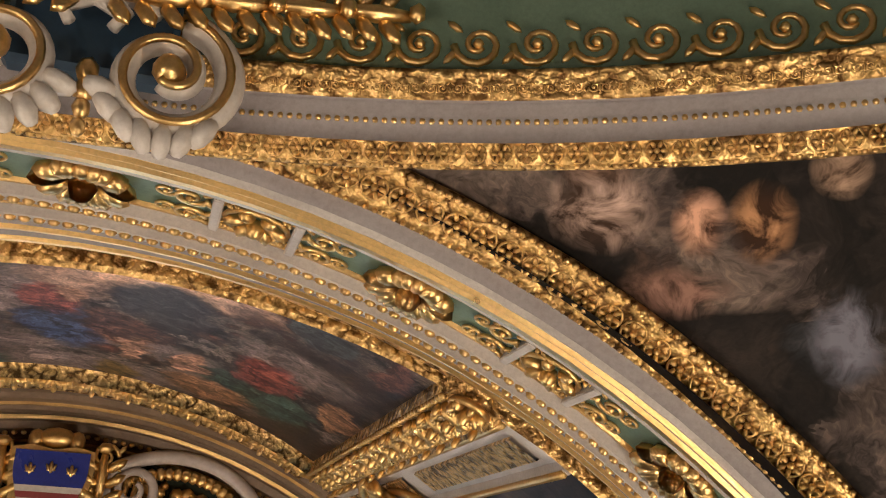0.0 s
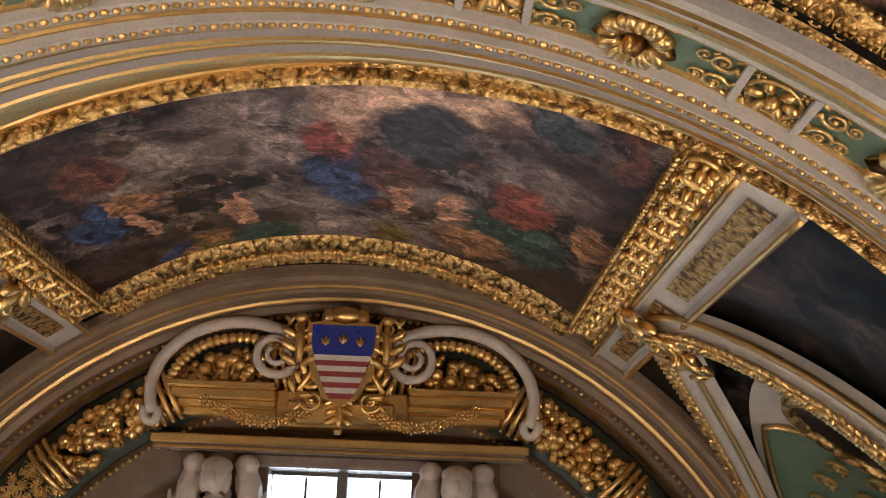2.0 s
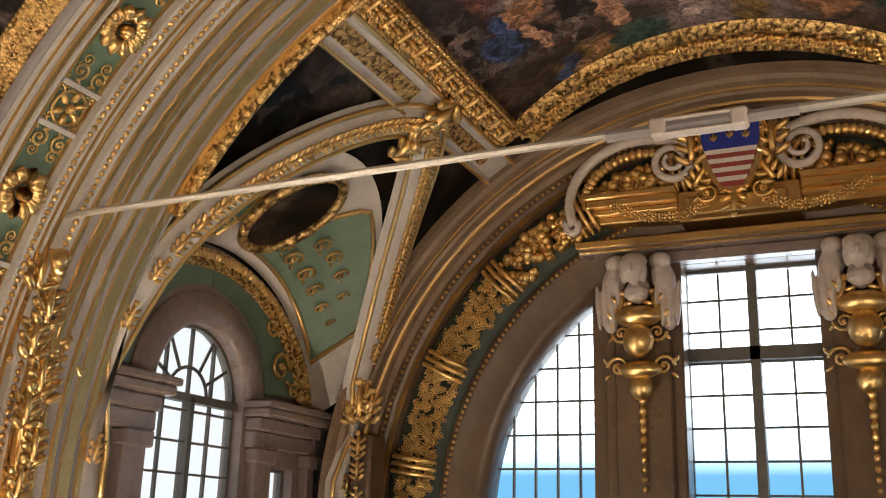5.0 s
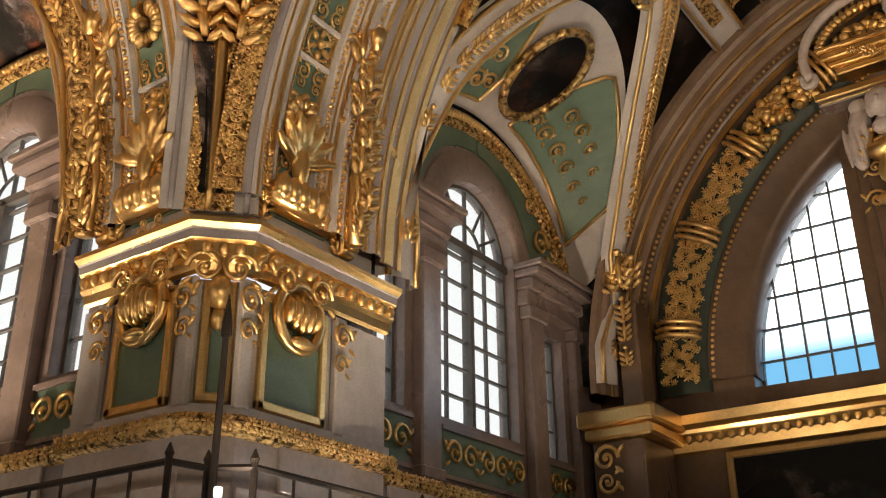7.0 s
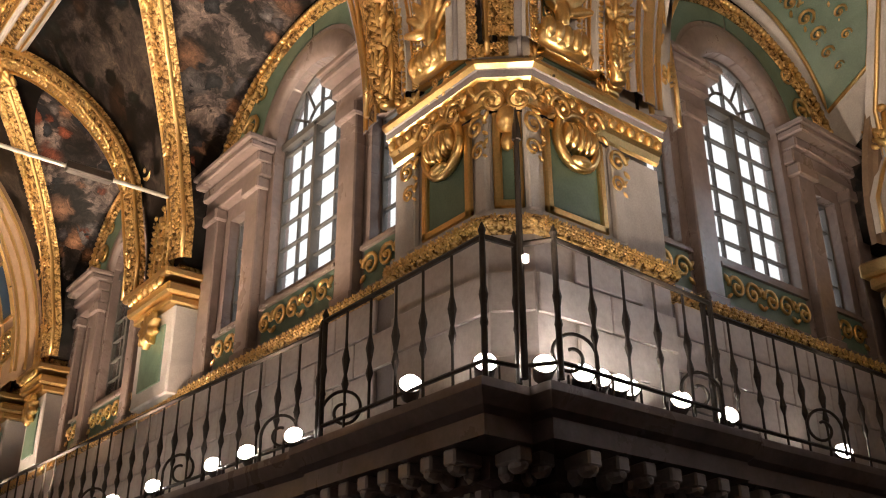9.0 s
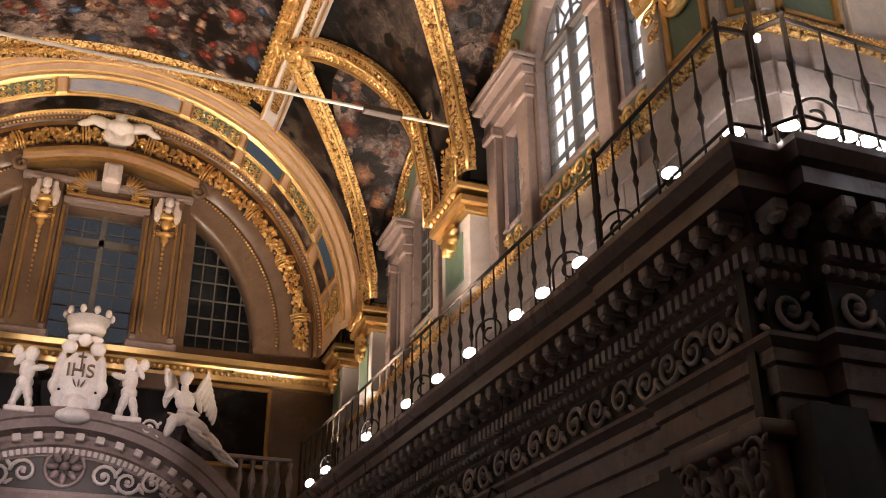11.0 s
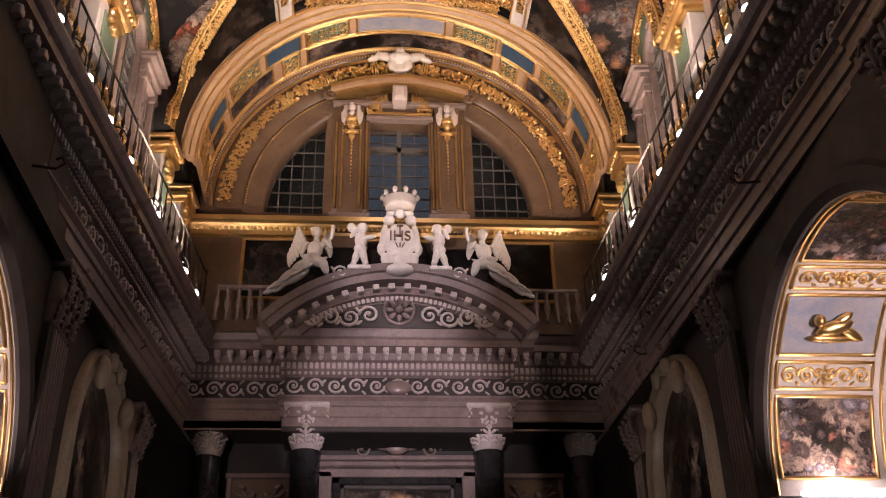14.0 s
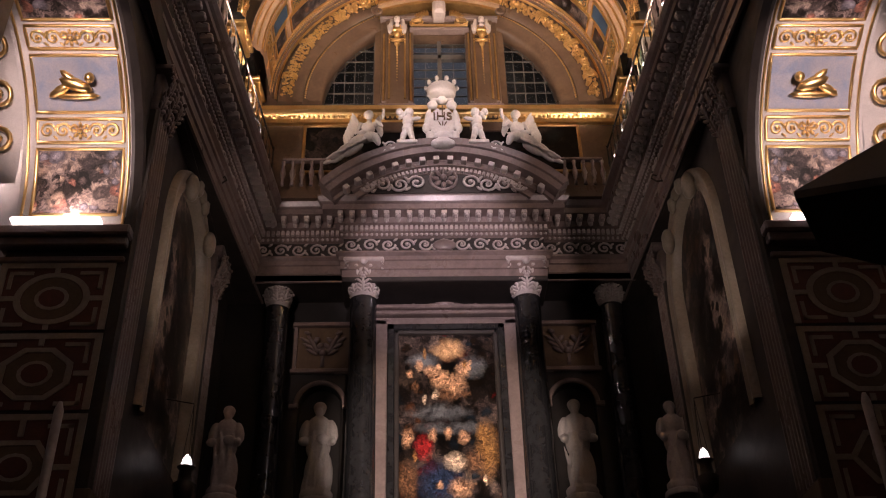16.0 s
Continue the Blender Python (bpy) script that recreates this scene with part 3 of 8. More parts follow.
def moved(shape, dx=0, dy=0, dz=0, k=1.0):
    return np.asarray(shape[0]) * k + np.array((dx, dy, dz)), shape[1]


def arc_pts(cx, cz, r, a0, a1, n):
    return [(cx + r * math.sin(radians(a0 + (a1 - a0) * i / n)), cz + r * math.cos(radians(a0 + (a1 - a0) * i / n))) for i in range(n + 1)]


# small carved shapes, about one unit wide, standing out along z
BEAD = ell((0, 0, 0), (0.5, 0.5, 0.4), 6, 4)
EGG = ell((0, 0, 0), (0.4, 0.52, 0.35), 7, 5)


def rosette_shape(petals=8, inner=True):
    parts = [ell((0, 0, 0.1), (0.14, 0.14, 0.16), 7, 4)]
    for k in range(petals):
        a = 360 * k / petals
        c = radians(a)
        parts.append(ell((0.31 * math.cos(c), 0.31 * math.sin(c), 0.05), (0.19, 0.105, 0.1), 6, 4, (0, -18, a)))
    return join(*parts)


def leaf_shape(lobes=3):
    parts = [ell((0, 0.1, 0.05), (0.1, 0.46, 0.12), 6, 5)]
    for k in range(lobes):
        y = -0.25 + 0.5 * k / max(1, lobes - 1)
        for s in (1, -1):
            parts.append(ell((s * 0.2, y, 0.06), (0.22, 0.09, 0.08), 6, 4, (0, s * -15, s * 32)))
    parts.append(ell((0, 0.52, 0.14), (0.13, 0.1, 0.1), 6, 4))
    return join(*parts)


def scroll_shape(turns=1.4, n=18):
    pts = []
    for i in range(n):
        t = i / (n - 1)
        a = t * turns * 2 * math.pi
        r = 0.42 * (1 - 0.8 * t)
        pts.append((r * math.cos(a) - 0.05, r * math.sin(a), 0.06))
    return join(tube(pts, [0.075 * (1 - 0.4 * i / n) for i in range(n)], 5), ell((-0.05, 0, 0.1), (0.1, 0.1, 0.1), 6, 4), ell((0.42, 0.22, 0.05), (0.2, 0.08, 0.07), 6, 4, (0, 0, 50)), ell((0.36, -0.36, 0.05), (0.18, 0.07, 0.07), 6, 4, (0, 0, -40)))


def twin_scroll():
    a = scroll_shape(1.3, 14)
    V = a[0].copy()
    V[:, 0] = -V[:, 0]
    return join((a[0] * 0.55 + (0.27, 0, 0), a[1]), (V * 0.55 - (0.27, 0, 0), a[1]), moved(leaf_shape(2), 0, 0, 0, 0.5))


ROSETTE = rosette_shape()
LEAF = leaf_shape()
SCROLL = scroll_shape()
TWIN = twin_scroll()
RING_ROSE = join(rosette_shape(6), tube([(0.46 * math.cos(2 * math.pi * k / 14), 0.46 * math.sin(2 * math.pi * k / 14), 0.03) for k in range(15)], 0.05, 4))
FRIEZE = join(moved(RING_ROSE, -0.5, 0, 0, 0.85), moved(leaf_shape(2), 0.12, 0, 0, 0.8), (lambda s: (s[0] * (1, -1, 1), s[1]))(moved(leaf_shape(2), 0.12, 0, 0, 0.8)))


def ornament(name, shape, frames, material, parent, label=""):
    return part(name, repeat(shape, frames), material, parent, label, smooth=True, kind="stuff")


# ---------------------------------------------------------------- one arm of the church: vault, end wall, side walls


def lunette_top(w, a=1.95, base=19.95, rise=1.62):
    return base + rise * math.sqrt(max(0.0, 1 - (w / a) ** 2))


SLOPE = 0.49


BAY_HALF = {8.45: 1.95, 7.85: 2.1, 12.75: 1.55}


def ceiling_z(u, v, bays):
    u = abs(u)
    z = ZC + math.sqrt(max(0.0, RV * RV - u * u))
    for vc in bays:
        if abs(v - vc) < BAY_HALF[vc]:
            z = max(z, lunette_top(v - vc, BAY_HALF[vc]) + SLOPE * (WALL_U - u))
    return z


def groin(vc, s, n=28):
    """The line where a lunette cuts into the main vault."""
    pts = []
    for i in range(n + 1):
        hb = BAY_HALF[vc]
        w = (hb - 0.02) * (2 * i / n - 1)
        lo, hi = 0.5, RV
        for _ in range(30):
            m = (lo + hi) / 2
            if ZC + math.sqrt(RV * RV - m * m) > lunette_top(w, hb) + SLOPE * (WALL_U - m):
                lo = m
            else:
                hi = m
        pts.append((s * lo, vc + w, ZC + math.sqrt(RV * RV - lo * lo)))
    return pts


def vault(base, v0, v1, bays, label):
    us = sorted({round(s * x, 4) for s in (1, -1) for x in [RV * math.sin(radians(a)) for a in np.linspace(0, 90, 44)] + list(np.linspace(4.52, WALL_U + 0.02, 4)) + [5.4]})
    vs = list(np.arange(v0, v1 + 0.001, 0.07))
    V = [(u, v, ceiling_z(u, v, bays) + 0.03) for v in vs for u in us]
    n = len(us)
    F = [(i * n + k, i * n + k + 1, (i + 1) * n + k + 1, (i + 1) * n + k) for i in range(len(vs) - 1) for k in range(n - 1)]
    return solo("ceiling", (V, F), DARK_FRESCO, base, label, "vault", "structure", True)


def arch_end(u):
    """Depth at which the great arch of the transept gives way to the vault: it drifts from one side to the other."""
    return 6.12 - 0.17 * max(-2.3, min(2.3, u))


def skewed(shape):
    V = np.array(shape[0], float)
    for p in V:
        if p[1] > 5.3:
            p[1] = 5.3 + (p[1] - 5.3) * (arch_end(p[0]) - 5.3) / 1.02
    return V, shape[1]


def vault_panel(base, v1, half, mid, label, field, rib_end, near):
    """The framed painting on the crown of the vault: straight sides, its far edge bent by the end arch."""
    root = thing("ceiling_painting", base, label, "fresco")
    rows, n = [], 26
    far = []
    for i in range(n + 1):
        a = -half + 2 * half * i / n
        end = v1 - (v1 - mid) * (1 - (a / half) ** 2)
        far.append((a, end))
        ra = radians(a)
        rows.append([((RV - 0.05) * math.sin(ra), near(RV * math.sin(ra)) + (end - near(RV * math.sin(ra))) * k / 12, ZC + (RV - 0.05) * math.cos(ra)) for k in range(13)])
    part("painted_field", sweep(rows), field, root, smooth=True)

    def on(a, v, drop):
        ra = radians(a)
        return np.array(((RV - drop) * math.sin(ra), v, ZC + (RV - drop) * math.cos(ra)))

    w = 0.3
    wa = math.degrees(w / RV)
    for s in (1, -1):
        v0 = near(s * RV * math.sin(radians(half))) - 0.02
        rows = []
        for k in range(15):
            v = v0 - 0.02 + (v1 + w * 0.6 - v0) * k / 14
            rows.append([on(s * (half + q), v, d) for q, d in ((-0.2, 0.05), (0.1, 0.14), (0.7, 0.12), (wa - 0.7, 0.12), (wa - 0.1, 0.15), (wa, 0.05))])
        rows = [[on(s * (half + q), v0 - 0.02, 0.0) for q in (-0.2, 0.1, 0.7, wa - 0.7, wa - 0.1, wa)]] + rows
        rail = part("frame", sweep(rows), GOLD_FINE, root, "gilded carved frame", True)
        ra = radians(s * (half + wa / 2))
        fr = []
        m = int((v1 - v0) / 0.27)
        for k in range(m):
            v = v0 + (v1 - v0) * (k + 0.5) / m
            fr.append((on(s * (half + wa / 2), v, 0.13), (0, 1, 0), (math.cos(ra), 0, -math.sin(ra)), np.array((-math.sin(ra), 0, -math.cos(ra))) * 1.9, 0.25))
        ornament("carving", FRIEZE, fr, GOLD, rail)
        fr = [(on(s * (half + 0.15), v0 + (v1 - v0) * (k + 0.5) / 60, 0.15), (0, 1, 0), (1, 0, 0), (0, 0, -1), 0.045) for k in range(60)]
        ornament("beading", BEAD, fr, GOLD, rail)
        # white ribs with gilded inserts beside the frame
        rows = []
        for k in range(15):
            v = v0 - 0.02 + (v1 + rib_end - v0) * k / 14
            rows.append([on(s * (half + wa + q), v, d) for q, d in ((0, 0.03), (0.0, 0.1), (0.5, 0.1), (0.9, 0.07), (4.3, 0.07), (4.7, 0.1), (5.2, 0.1), (5.3, 0.0))])
        rows = [[on(s * (half + wa + q), v0 - 0.02, 0.0) for q in (0, 0.0, 0.5, 0.9, 4.3, 4.7, 5.2, 5.3)]] + rows + [[on(s * (half + wa + q), v1 + rib_end - 0.02, 0.0) for q in (0, 0.0, 0.5, 0.9, 4.3, 4.7, 5.2, 5.3)]]
        rib = part("rib", sweep(rows), WHITE, root, "white stucco rib")
        for q0 in (0.25, 4.95):
            part("gilded_edge", tube([on(s * (half + wa + q0), v0 + (v1 + rib_end - v0) * k / 20, 0.105) for k in range(21)], 0.022, 5), GOLD, rib, "gilded edge", True)
        for k0, k1 in ((0.04, 0.47), (0.55, 0.98)):
            rows = []
            for k in range(5):
                v = v0 + (v1 + 0.3 - v0) * (k0 + (k1 - k0) * k / 4)
                rows.append([on(s * (half + wa + q), v, d) for q, d in ((1.5, 0.06), (1.55, 0.09), (3.7, 0.09), (3.75, 0.06))])
            part("gold_insert", sweep(rows), GOLD_FINE, rib)
    rows, fr, beads = [], [], []
    for i, (a, end) in enumerate(far):
        rows.append([on(a, end + q, d) for q, d in ((-0.02, 0.05), (0.04, 0.15), (0.1, 0.11), (0.36, 0.11), (0.42, 0.16), (0.5, 0.05))])
    rail = part("arched_frame", sweep(rows), GOLD_FINE, root, "gilded carved frame along the end arch", True)
    m = 15
    for k in range(m):
        a = -half + 2 * half * (k + 0.5) / m
        end = v1 - (v1 - mid) * (1 - (a / half) ** 2)
        ra = radians(a)
        fr.append((on(a, end + 0.23, 0.12), (math.cos(ra), -0.15 * a / half, -math.sin(ra)), (0, 1, 0), np.array((-math.sin(ra), 0, -math.cos(ra))) * 1.9, 0.34))
    ornament("carving", TWIN, fr, GOLD, rail)
    rows = []
    for i in range(n + 1):
        a = -half + 2 * half * i / n
        rows.append([on(a, near(RV * math.sin(radians(a))) + q, d) for q, d in ((0.02, 0.05), (0.0, 0.065), (-0.05, 0.065), (-0.07, 0.05), (-0.08, 0.0))])
    part("near_frame", sweep(rows), GOLD_FINE, root, "thin gilded frame", True)
    return root


def lunette_trim(base, vc, s, oval):
    """Ribs, archivolt and medallion of one side lunette."""
    root = thing("lunette_vault", base, "white and gilded ribs of a lunette" + (" with an oval painting" if oval else " with painted fields"), "vault rib", "lunette vaults")
    g = groin(vc, s, 40)
    g = [(s * 4.46, g[0][1], 18.95), (s * 4.45, g[0][1], 19.4)] + g + [(s * 4.45, g[-1][1], 19.4), (s * 4.46, g[-1][1], 18.95)]
    hb = BAY_HALF[vc]
    kb = hb / 1.95
    ea, eb = [], []
    rows, rope = [], []
    for i, q in enumerate(g):
        q = np.array(q)
        t = np.array(g[min(i + 1, len(g) - 1)]) - np.array(g[max(i - 1, 0)])
        t /= np.linalg.norm(t)
        rad = np.array((q[0], 0, q[2] - ZC))
        rad /= np.linalg.norm(rad)
        side = np.cross(t, rad)
        side *= np.sign(side[0] * s) or 1
        rows.append([q - rad * 0.02 - side * 0.2, q - rad * 0.1 - side * 0.18, q - rad * 0.12 - side * 0.08, q - rad * 0.18, q - rad * 0.14 + side * 0.1, q - rad * 0.1 + side * 0.2, q + side * 0.24])
        if i % 1 == 0 and 0 < i < len(g) - 1:
            rope.append((q - rad * 0.16, side, t, -rad, 0.25))
        ea.append(q - rad * 0.11 - side * 0.18)
        eb.append(q - rad * 0.11 + side * 0.2)
    rib = part("rib", sweep(rows), WHITE if oval else GOLD_FINE, root, "white stucco rib" if oval else "gilded rib", True)
    ornament("leaf_rope", LEAF, rope, GOLD, rib, "gilded rope of leaves")
    part("gilded_edge", tube(ea, 0.028, 5), GOLD, rib, smooth=True)
    part("gilded_edge", tube(eb, 0.028, 5), GOLD, rib, smooth=True)
    # archivolt on the wall under the lunette
    prof = []
    for w in np.linspace(-1.9 * kb, 1.9 * kb, 33):
        prof.append([(s * (WALL_U - q), vc + w * k, lunette_top(w, hb) * 1 - d) for q, d, k in ((0.0, 0.02, 1), (0.1, 0.04, 0.99), (0.12, 0.1, 0.965), (0.07, 0.14, 0.95), (0.09, 0.2, 0.92), (0.03, 0.22, 0.91))])
    av = part("archivolt", sweep(prof), GOLD_FINE, root, "gilded carved archivolt", True)
    fr = [((s * (WALL_U - 0.11), vc + w * 0.96, lunette_top(w, hb) - 0.11), (0, 1, 0), (0, 0, 1), (-s, 0, 0), 0.085) for w in np.linspace(-1.88 * kb, 1.88 * kb, 60)]
    ornament("beading", BEAD, fr, GOLD, av)
    # soffit of the lunette: green field with gilded scrolls
    rows = []
    for w in np.linspace(-1.945 * kb, 1.945 * kb, 31):
        span = max(0.5, 1.6 * (1 - (w / hb) ** 2) ** 0.5 + 0.15)
        rows.append([(s * (WALL_U - f * span), vc + w * (1 - 0.05 * f), lunette_top(w, hb) + SLOPE * f * span - 0.02) for f in (0.05, 0.5, 0.92)])
    soffit = part("soffit", sweep(rows), WHITE if oval else LUNETTE_FRESCO, root, "white stucco soffit" if oval else "painted soffit", True)
    for q in (1, -1) if oval else ():

        def spot(w, f, lift):
            """A point on the soffit: w along the wall, f in from it."""
            span = 1.6 * (1 - (w / hb) ** 2) ** 0.5 + 0.15
            return np.array((s * (WALL_U - f * span + lift * -0.5), vc + q * w * (1 - 0.05 * f), lunette_top(w, hb) + SLOPE * f * span - 0.02 - lift))

        far = lambda w: 0.3 + 0.54 * min(1.0, max(0.0, (w - 0.3) / 0.45))
        ws = np.linspace(0.32, 1.74 * kb, 16)
        tri = part("green_field", sweep([[spot(w, 0.14 + (far(w) - 0.14) * k / 4, 0.018) for k in range(5)] for w in ws]), GREEN, soffit, "green field with gilded scrolls", True)
        rim = [spot(w, 0.14, 0.03) for w in ws] + [spot(w, far(w), 0.03) for w in ws[::-1]]
        part("field_edge", tube(rim + rim[:1], 0.026, 5, False), GOLD, soffit, "gilded edge", True)
        fr = []
        for w, f, size in ((0.5, 0.28, 0.26), (0.72, 0.28, 0.3), (0.78, 0.48, 0.28), (0.98, 0.3, 0.3), (1.0, 0.52, 0.28), (1.2, 0.32, 0.28), (1.22, 0.55, 0.24), (1.4, 0.34, 0.24), (1.42, 0.56, 0.2), (1.56, 0.42, 0.18)):
            fr.append((spot(w * kb, f, 0.035), (0, q, 0), (s * -0.86, 0, 0.5), (-s * 0.5, 0, -0.86), size))
        ornament("scrollwork", SCROLL, fr, GOLD, soffit)
    if oval:
        c = np.array((s * (WALL_U - 0.9), vc, lunette_top(0, hb) + SLOPE * 0.9 - 0.12))
        ax, ay = np.array((0, 1, 0.0)), np.array((-s * 0.86, 0, 0.5))
        nz = np.array((-s * 0.5, 0, -0.86))
        ring = [c + ax * 0.42 * math.cos(a) + ay * 0.58 * math.sin(a) + nz * 0.05 for a in np.linspace(0, 2 * math.pi, 33)]
        med = part("medallion", (np.array([c + nz * 0.03] + ring[:-1]), [(0, 1 + i, 1 + (i + 1) % 32) for i in range(32)]), DARK_FRESCO, root, "oval painted medallion")
        part("medallion_frame", tube(ring, 0.055, 6, False), GOLD_RELIEF, med, "oval gilded frame", True)
    # boss where the lunette meets the painted panel
    q = np.array(g[len(g) // 2])
    nz = -np.array((q[0], 0, q[2] - ZC)) / RV
    y = np.array((nz[2], 0, -nz[0])) * -s
    fr = [(q + nz * 0.15 + y * (-0.15), (0, 1, 0), y, nz, 0.62)]
    ornament("boss_leaves", LEAF, fr + [(q + nz * 0.15 + y * 0.25, (0, -1, 0), -y, nz, 0.5)], GOLD, root, "gilded acanthus boss")
    part("boss_volute", repeat(scroll_shape(1.8, 26), [(q + nz * 0.2, (0, 1, 0), y, nz, 0.4)]), GOLD, root, "gilded volute", True)
    return root


def glazing(name, base, outline, v, cells_u, cells_z, side, material_bar=LEAD, label="", s=1, bar=0.011):
    """A window: leaded grid, panes and frame inside an outline of (a, z), in an end wall (side None) or a side wall (side u)."""
    place = (lambda sh: to_end(sh, v)) if side is None else (lambda sh: to_side(sh, side, s))
    a_s, z_s = [p[0] for p in outline], [p[1] for p in outline]
    a0, a1, z0, z1 = min(a_s), max(a_s), min(z_s), max(z_s)
    root = thing(name, base, label, "window", kind="structure")

    def inside(a, z):
        hit, n = False, len(outline)
        for i in range(n):
            (x0, y0), (x1, y1) = outline[i], outline[(i + 1) % n]
            if (y0 > z) != (y1 > z) and a < (x1 - x0) * (z - y0) / (y1 - y0) + x0:
                hit = not hit
        return hit

    cx, cz = sum(a_s) / len(a_s), (z0 + z1) / 2
    inner = [(cx + (a - cx) * (1 - 0.07 / (a1 - a0)), cz + (z - cz) * (1 - 0.07 / (z1 - z0))) for a, z in outline]
    part("window_frame", place(moved(plate(outline, [inner], 0.06), 0, 0, 0.1)), material_bar, root)
    bars = []
    for i in range(1, cells_u):
        a = a0 + (a1 - a0) * i / cells_u
        zs = [z for z in np.linspace(z0, z1, 80) if inside(a, z)]
        if zs:
            bars.append(place(box(a - bar, a + bar, zs[0], zs[-1], 0.12, 0.16)))
    for j in range(1, cells_z):
        z = z0 + (z1 - z0) * j / cells_z
        aa = [a for a in np.linspace(a0, a1, 80) if inside(a, z)]
        if aa:
            bars.append(place(box(aa[0], aa[-1], z - bar, z + bar, 0.115, 0.155)))
    for b in bars:
        part("glazing_bar", b, material_bar, root)
    for i in range(cells_u):
        for j in range(cells_z):
            q = [(a0 + (a1 - a0) * (i + d) / cells_u, z0 + (z1 - z0) * (j + e) / cells_z) for d, e in ((0, 0), (1, 0), (1, 1), (0, 1))]
            n_in = sum(inside(*c) for c in q) + inside(sum(c[0] for c in q) / 4, sum(c[1] for c in q) / 4)
            if n_in:
                poly = q if n_in >= 4 else [(min(max(a, a0), a1), z) for a, z in q]
                ob = part("pane", place(moved(plate(poly, [], 0.006), 0, 0, 0.135)), GLASS, root)
                ob.visible_shadow = False
    return root


def backdrop(base, a0, a1, z0, z1, v, side, s, material, low=None):
    sh = plate([(a0, z0), (a1, z0), (a1, z1), (a0, z1)], [], 0)
    sh = to_end(sh, v) if side is None else to_side(sh, side, s)
    return solo("backdrop", sh, material, base, "backdrop of daylight sky and shade outside a window", "sky", "structure")


def fused(ob, voxel):
    """Melts a part's rounded masses into one carved body."""
    md = ob.modifiers.new("Remesh", "REMESH")
    md.mode, md.voxel_size, md.use_smooth_shade = "VOXEL", voxel, True
    return ob


def painted_arch(mo, v):
    """Two bands of framed panels on the arch before the end wall."""
    e = v - 0.4
    part("soffit", arch([(4.2, e), (4.2, 15.35), (4.24, 15.3), (4.26, 15.2), (4.34, 15.16), (4.36, 15.08), (4.44, 15.04), (4.52, 15.04)], -92, 92, 64), TAN_STUCCO, mo, "tan stucco soffit", True)
    for v0, v1, cells in ((15.42, 15.9, ((-86, -80, 1), (-77, -65, 2), (65, 77, 2), (80, 86, 1), (-62, -49, 1), (-46, -33, 2), (-31, -17, 1), (-14, 14, 0), (17, 31, 1), (33, 46, 2), (49, 62, 1))), (15.98, 16.5, ((-86, -80, 1), (-77, -68, 3), (68, 77, 3), (80, 86, 1), (-64, -44, 3), (-40, -34, 1), (-31, 31, 3), (34, 40, 1), (44, 64, 3)))):
        for a0, a1, k in cells:
            mt = (BLUE_GREY, GREEN, BLUE_PANEL, LUNETTE_FRESCO)[k]
            pn = part("soffit_panel", arch([(4.185, v0), (4.185, v1)], a0, a1, 18), mt, mo, ("blue painted panel", "green panel with gilded scrolls", "dark blue painted panel", "dark painted panel")[k], True)
            pts = []
            for s0, s1, q0, q1 in ((a0, a1, v0, v0), (a1, a1, v0, v1), (a1, a0, v1, v1), (a0, a0, v1, v0)):
                pts += [(4.18 * math.sin(radians(s0 + (s1 - s0) * t)), q0 + (q1 - q0) * t, ZC + 4.18 * math.cos(radians(s0 + (s1 - s0) * t))) for t in np.linspace(0, 1, 12)[:-1]]
            part("panel_frame", tube(pts + pts[:1], 0.028, 5, False), GOLD, pn, "gilded frame", True)
            if k == 1:
                fr = arch_frames(4.18, (v0 + v1) / 2 - 0.1, 0.24, 0.25, a0, a1) + arch_frames(4.18, (v0 + v1) / 2 + 0.1, 0.24, 0.25, a0, a1)
                ornament("scrollwork", SCROLL, fr, GOLD, pn)
    for r0, q0 in ((4.24, 15.3), (4.34, 15.17), (4.44, 15.05)):
        part("gilded_edge", arch([(r0 + 0.004, q0 - 0.04), (r0 - 0.03, q0 - 0.02), (r0 - 0.03, q0 + 0.02), (r0 + 0.004, q0 + 0.04)], -90, 90, 64), GOLD, mo, "gilded edge")
    for vv in (15.38, 15.94, 16.56):
        part("gilded_edge", arch([(4.2, vv - 0.025), (4.17, vv), (4.2, vv + 0.025)], -90, 90, 64), GOLD, mo, "gilded edge")
    ornament("beading", BEAD, arch_frames(4.19, 16.62, 0.07, 0.045), GOLD, mo)


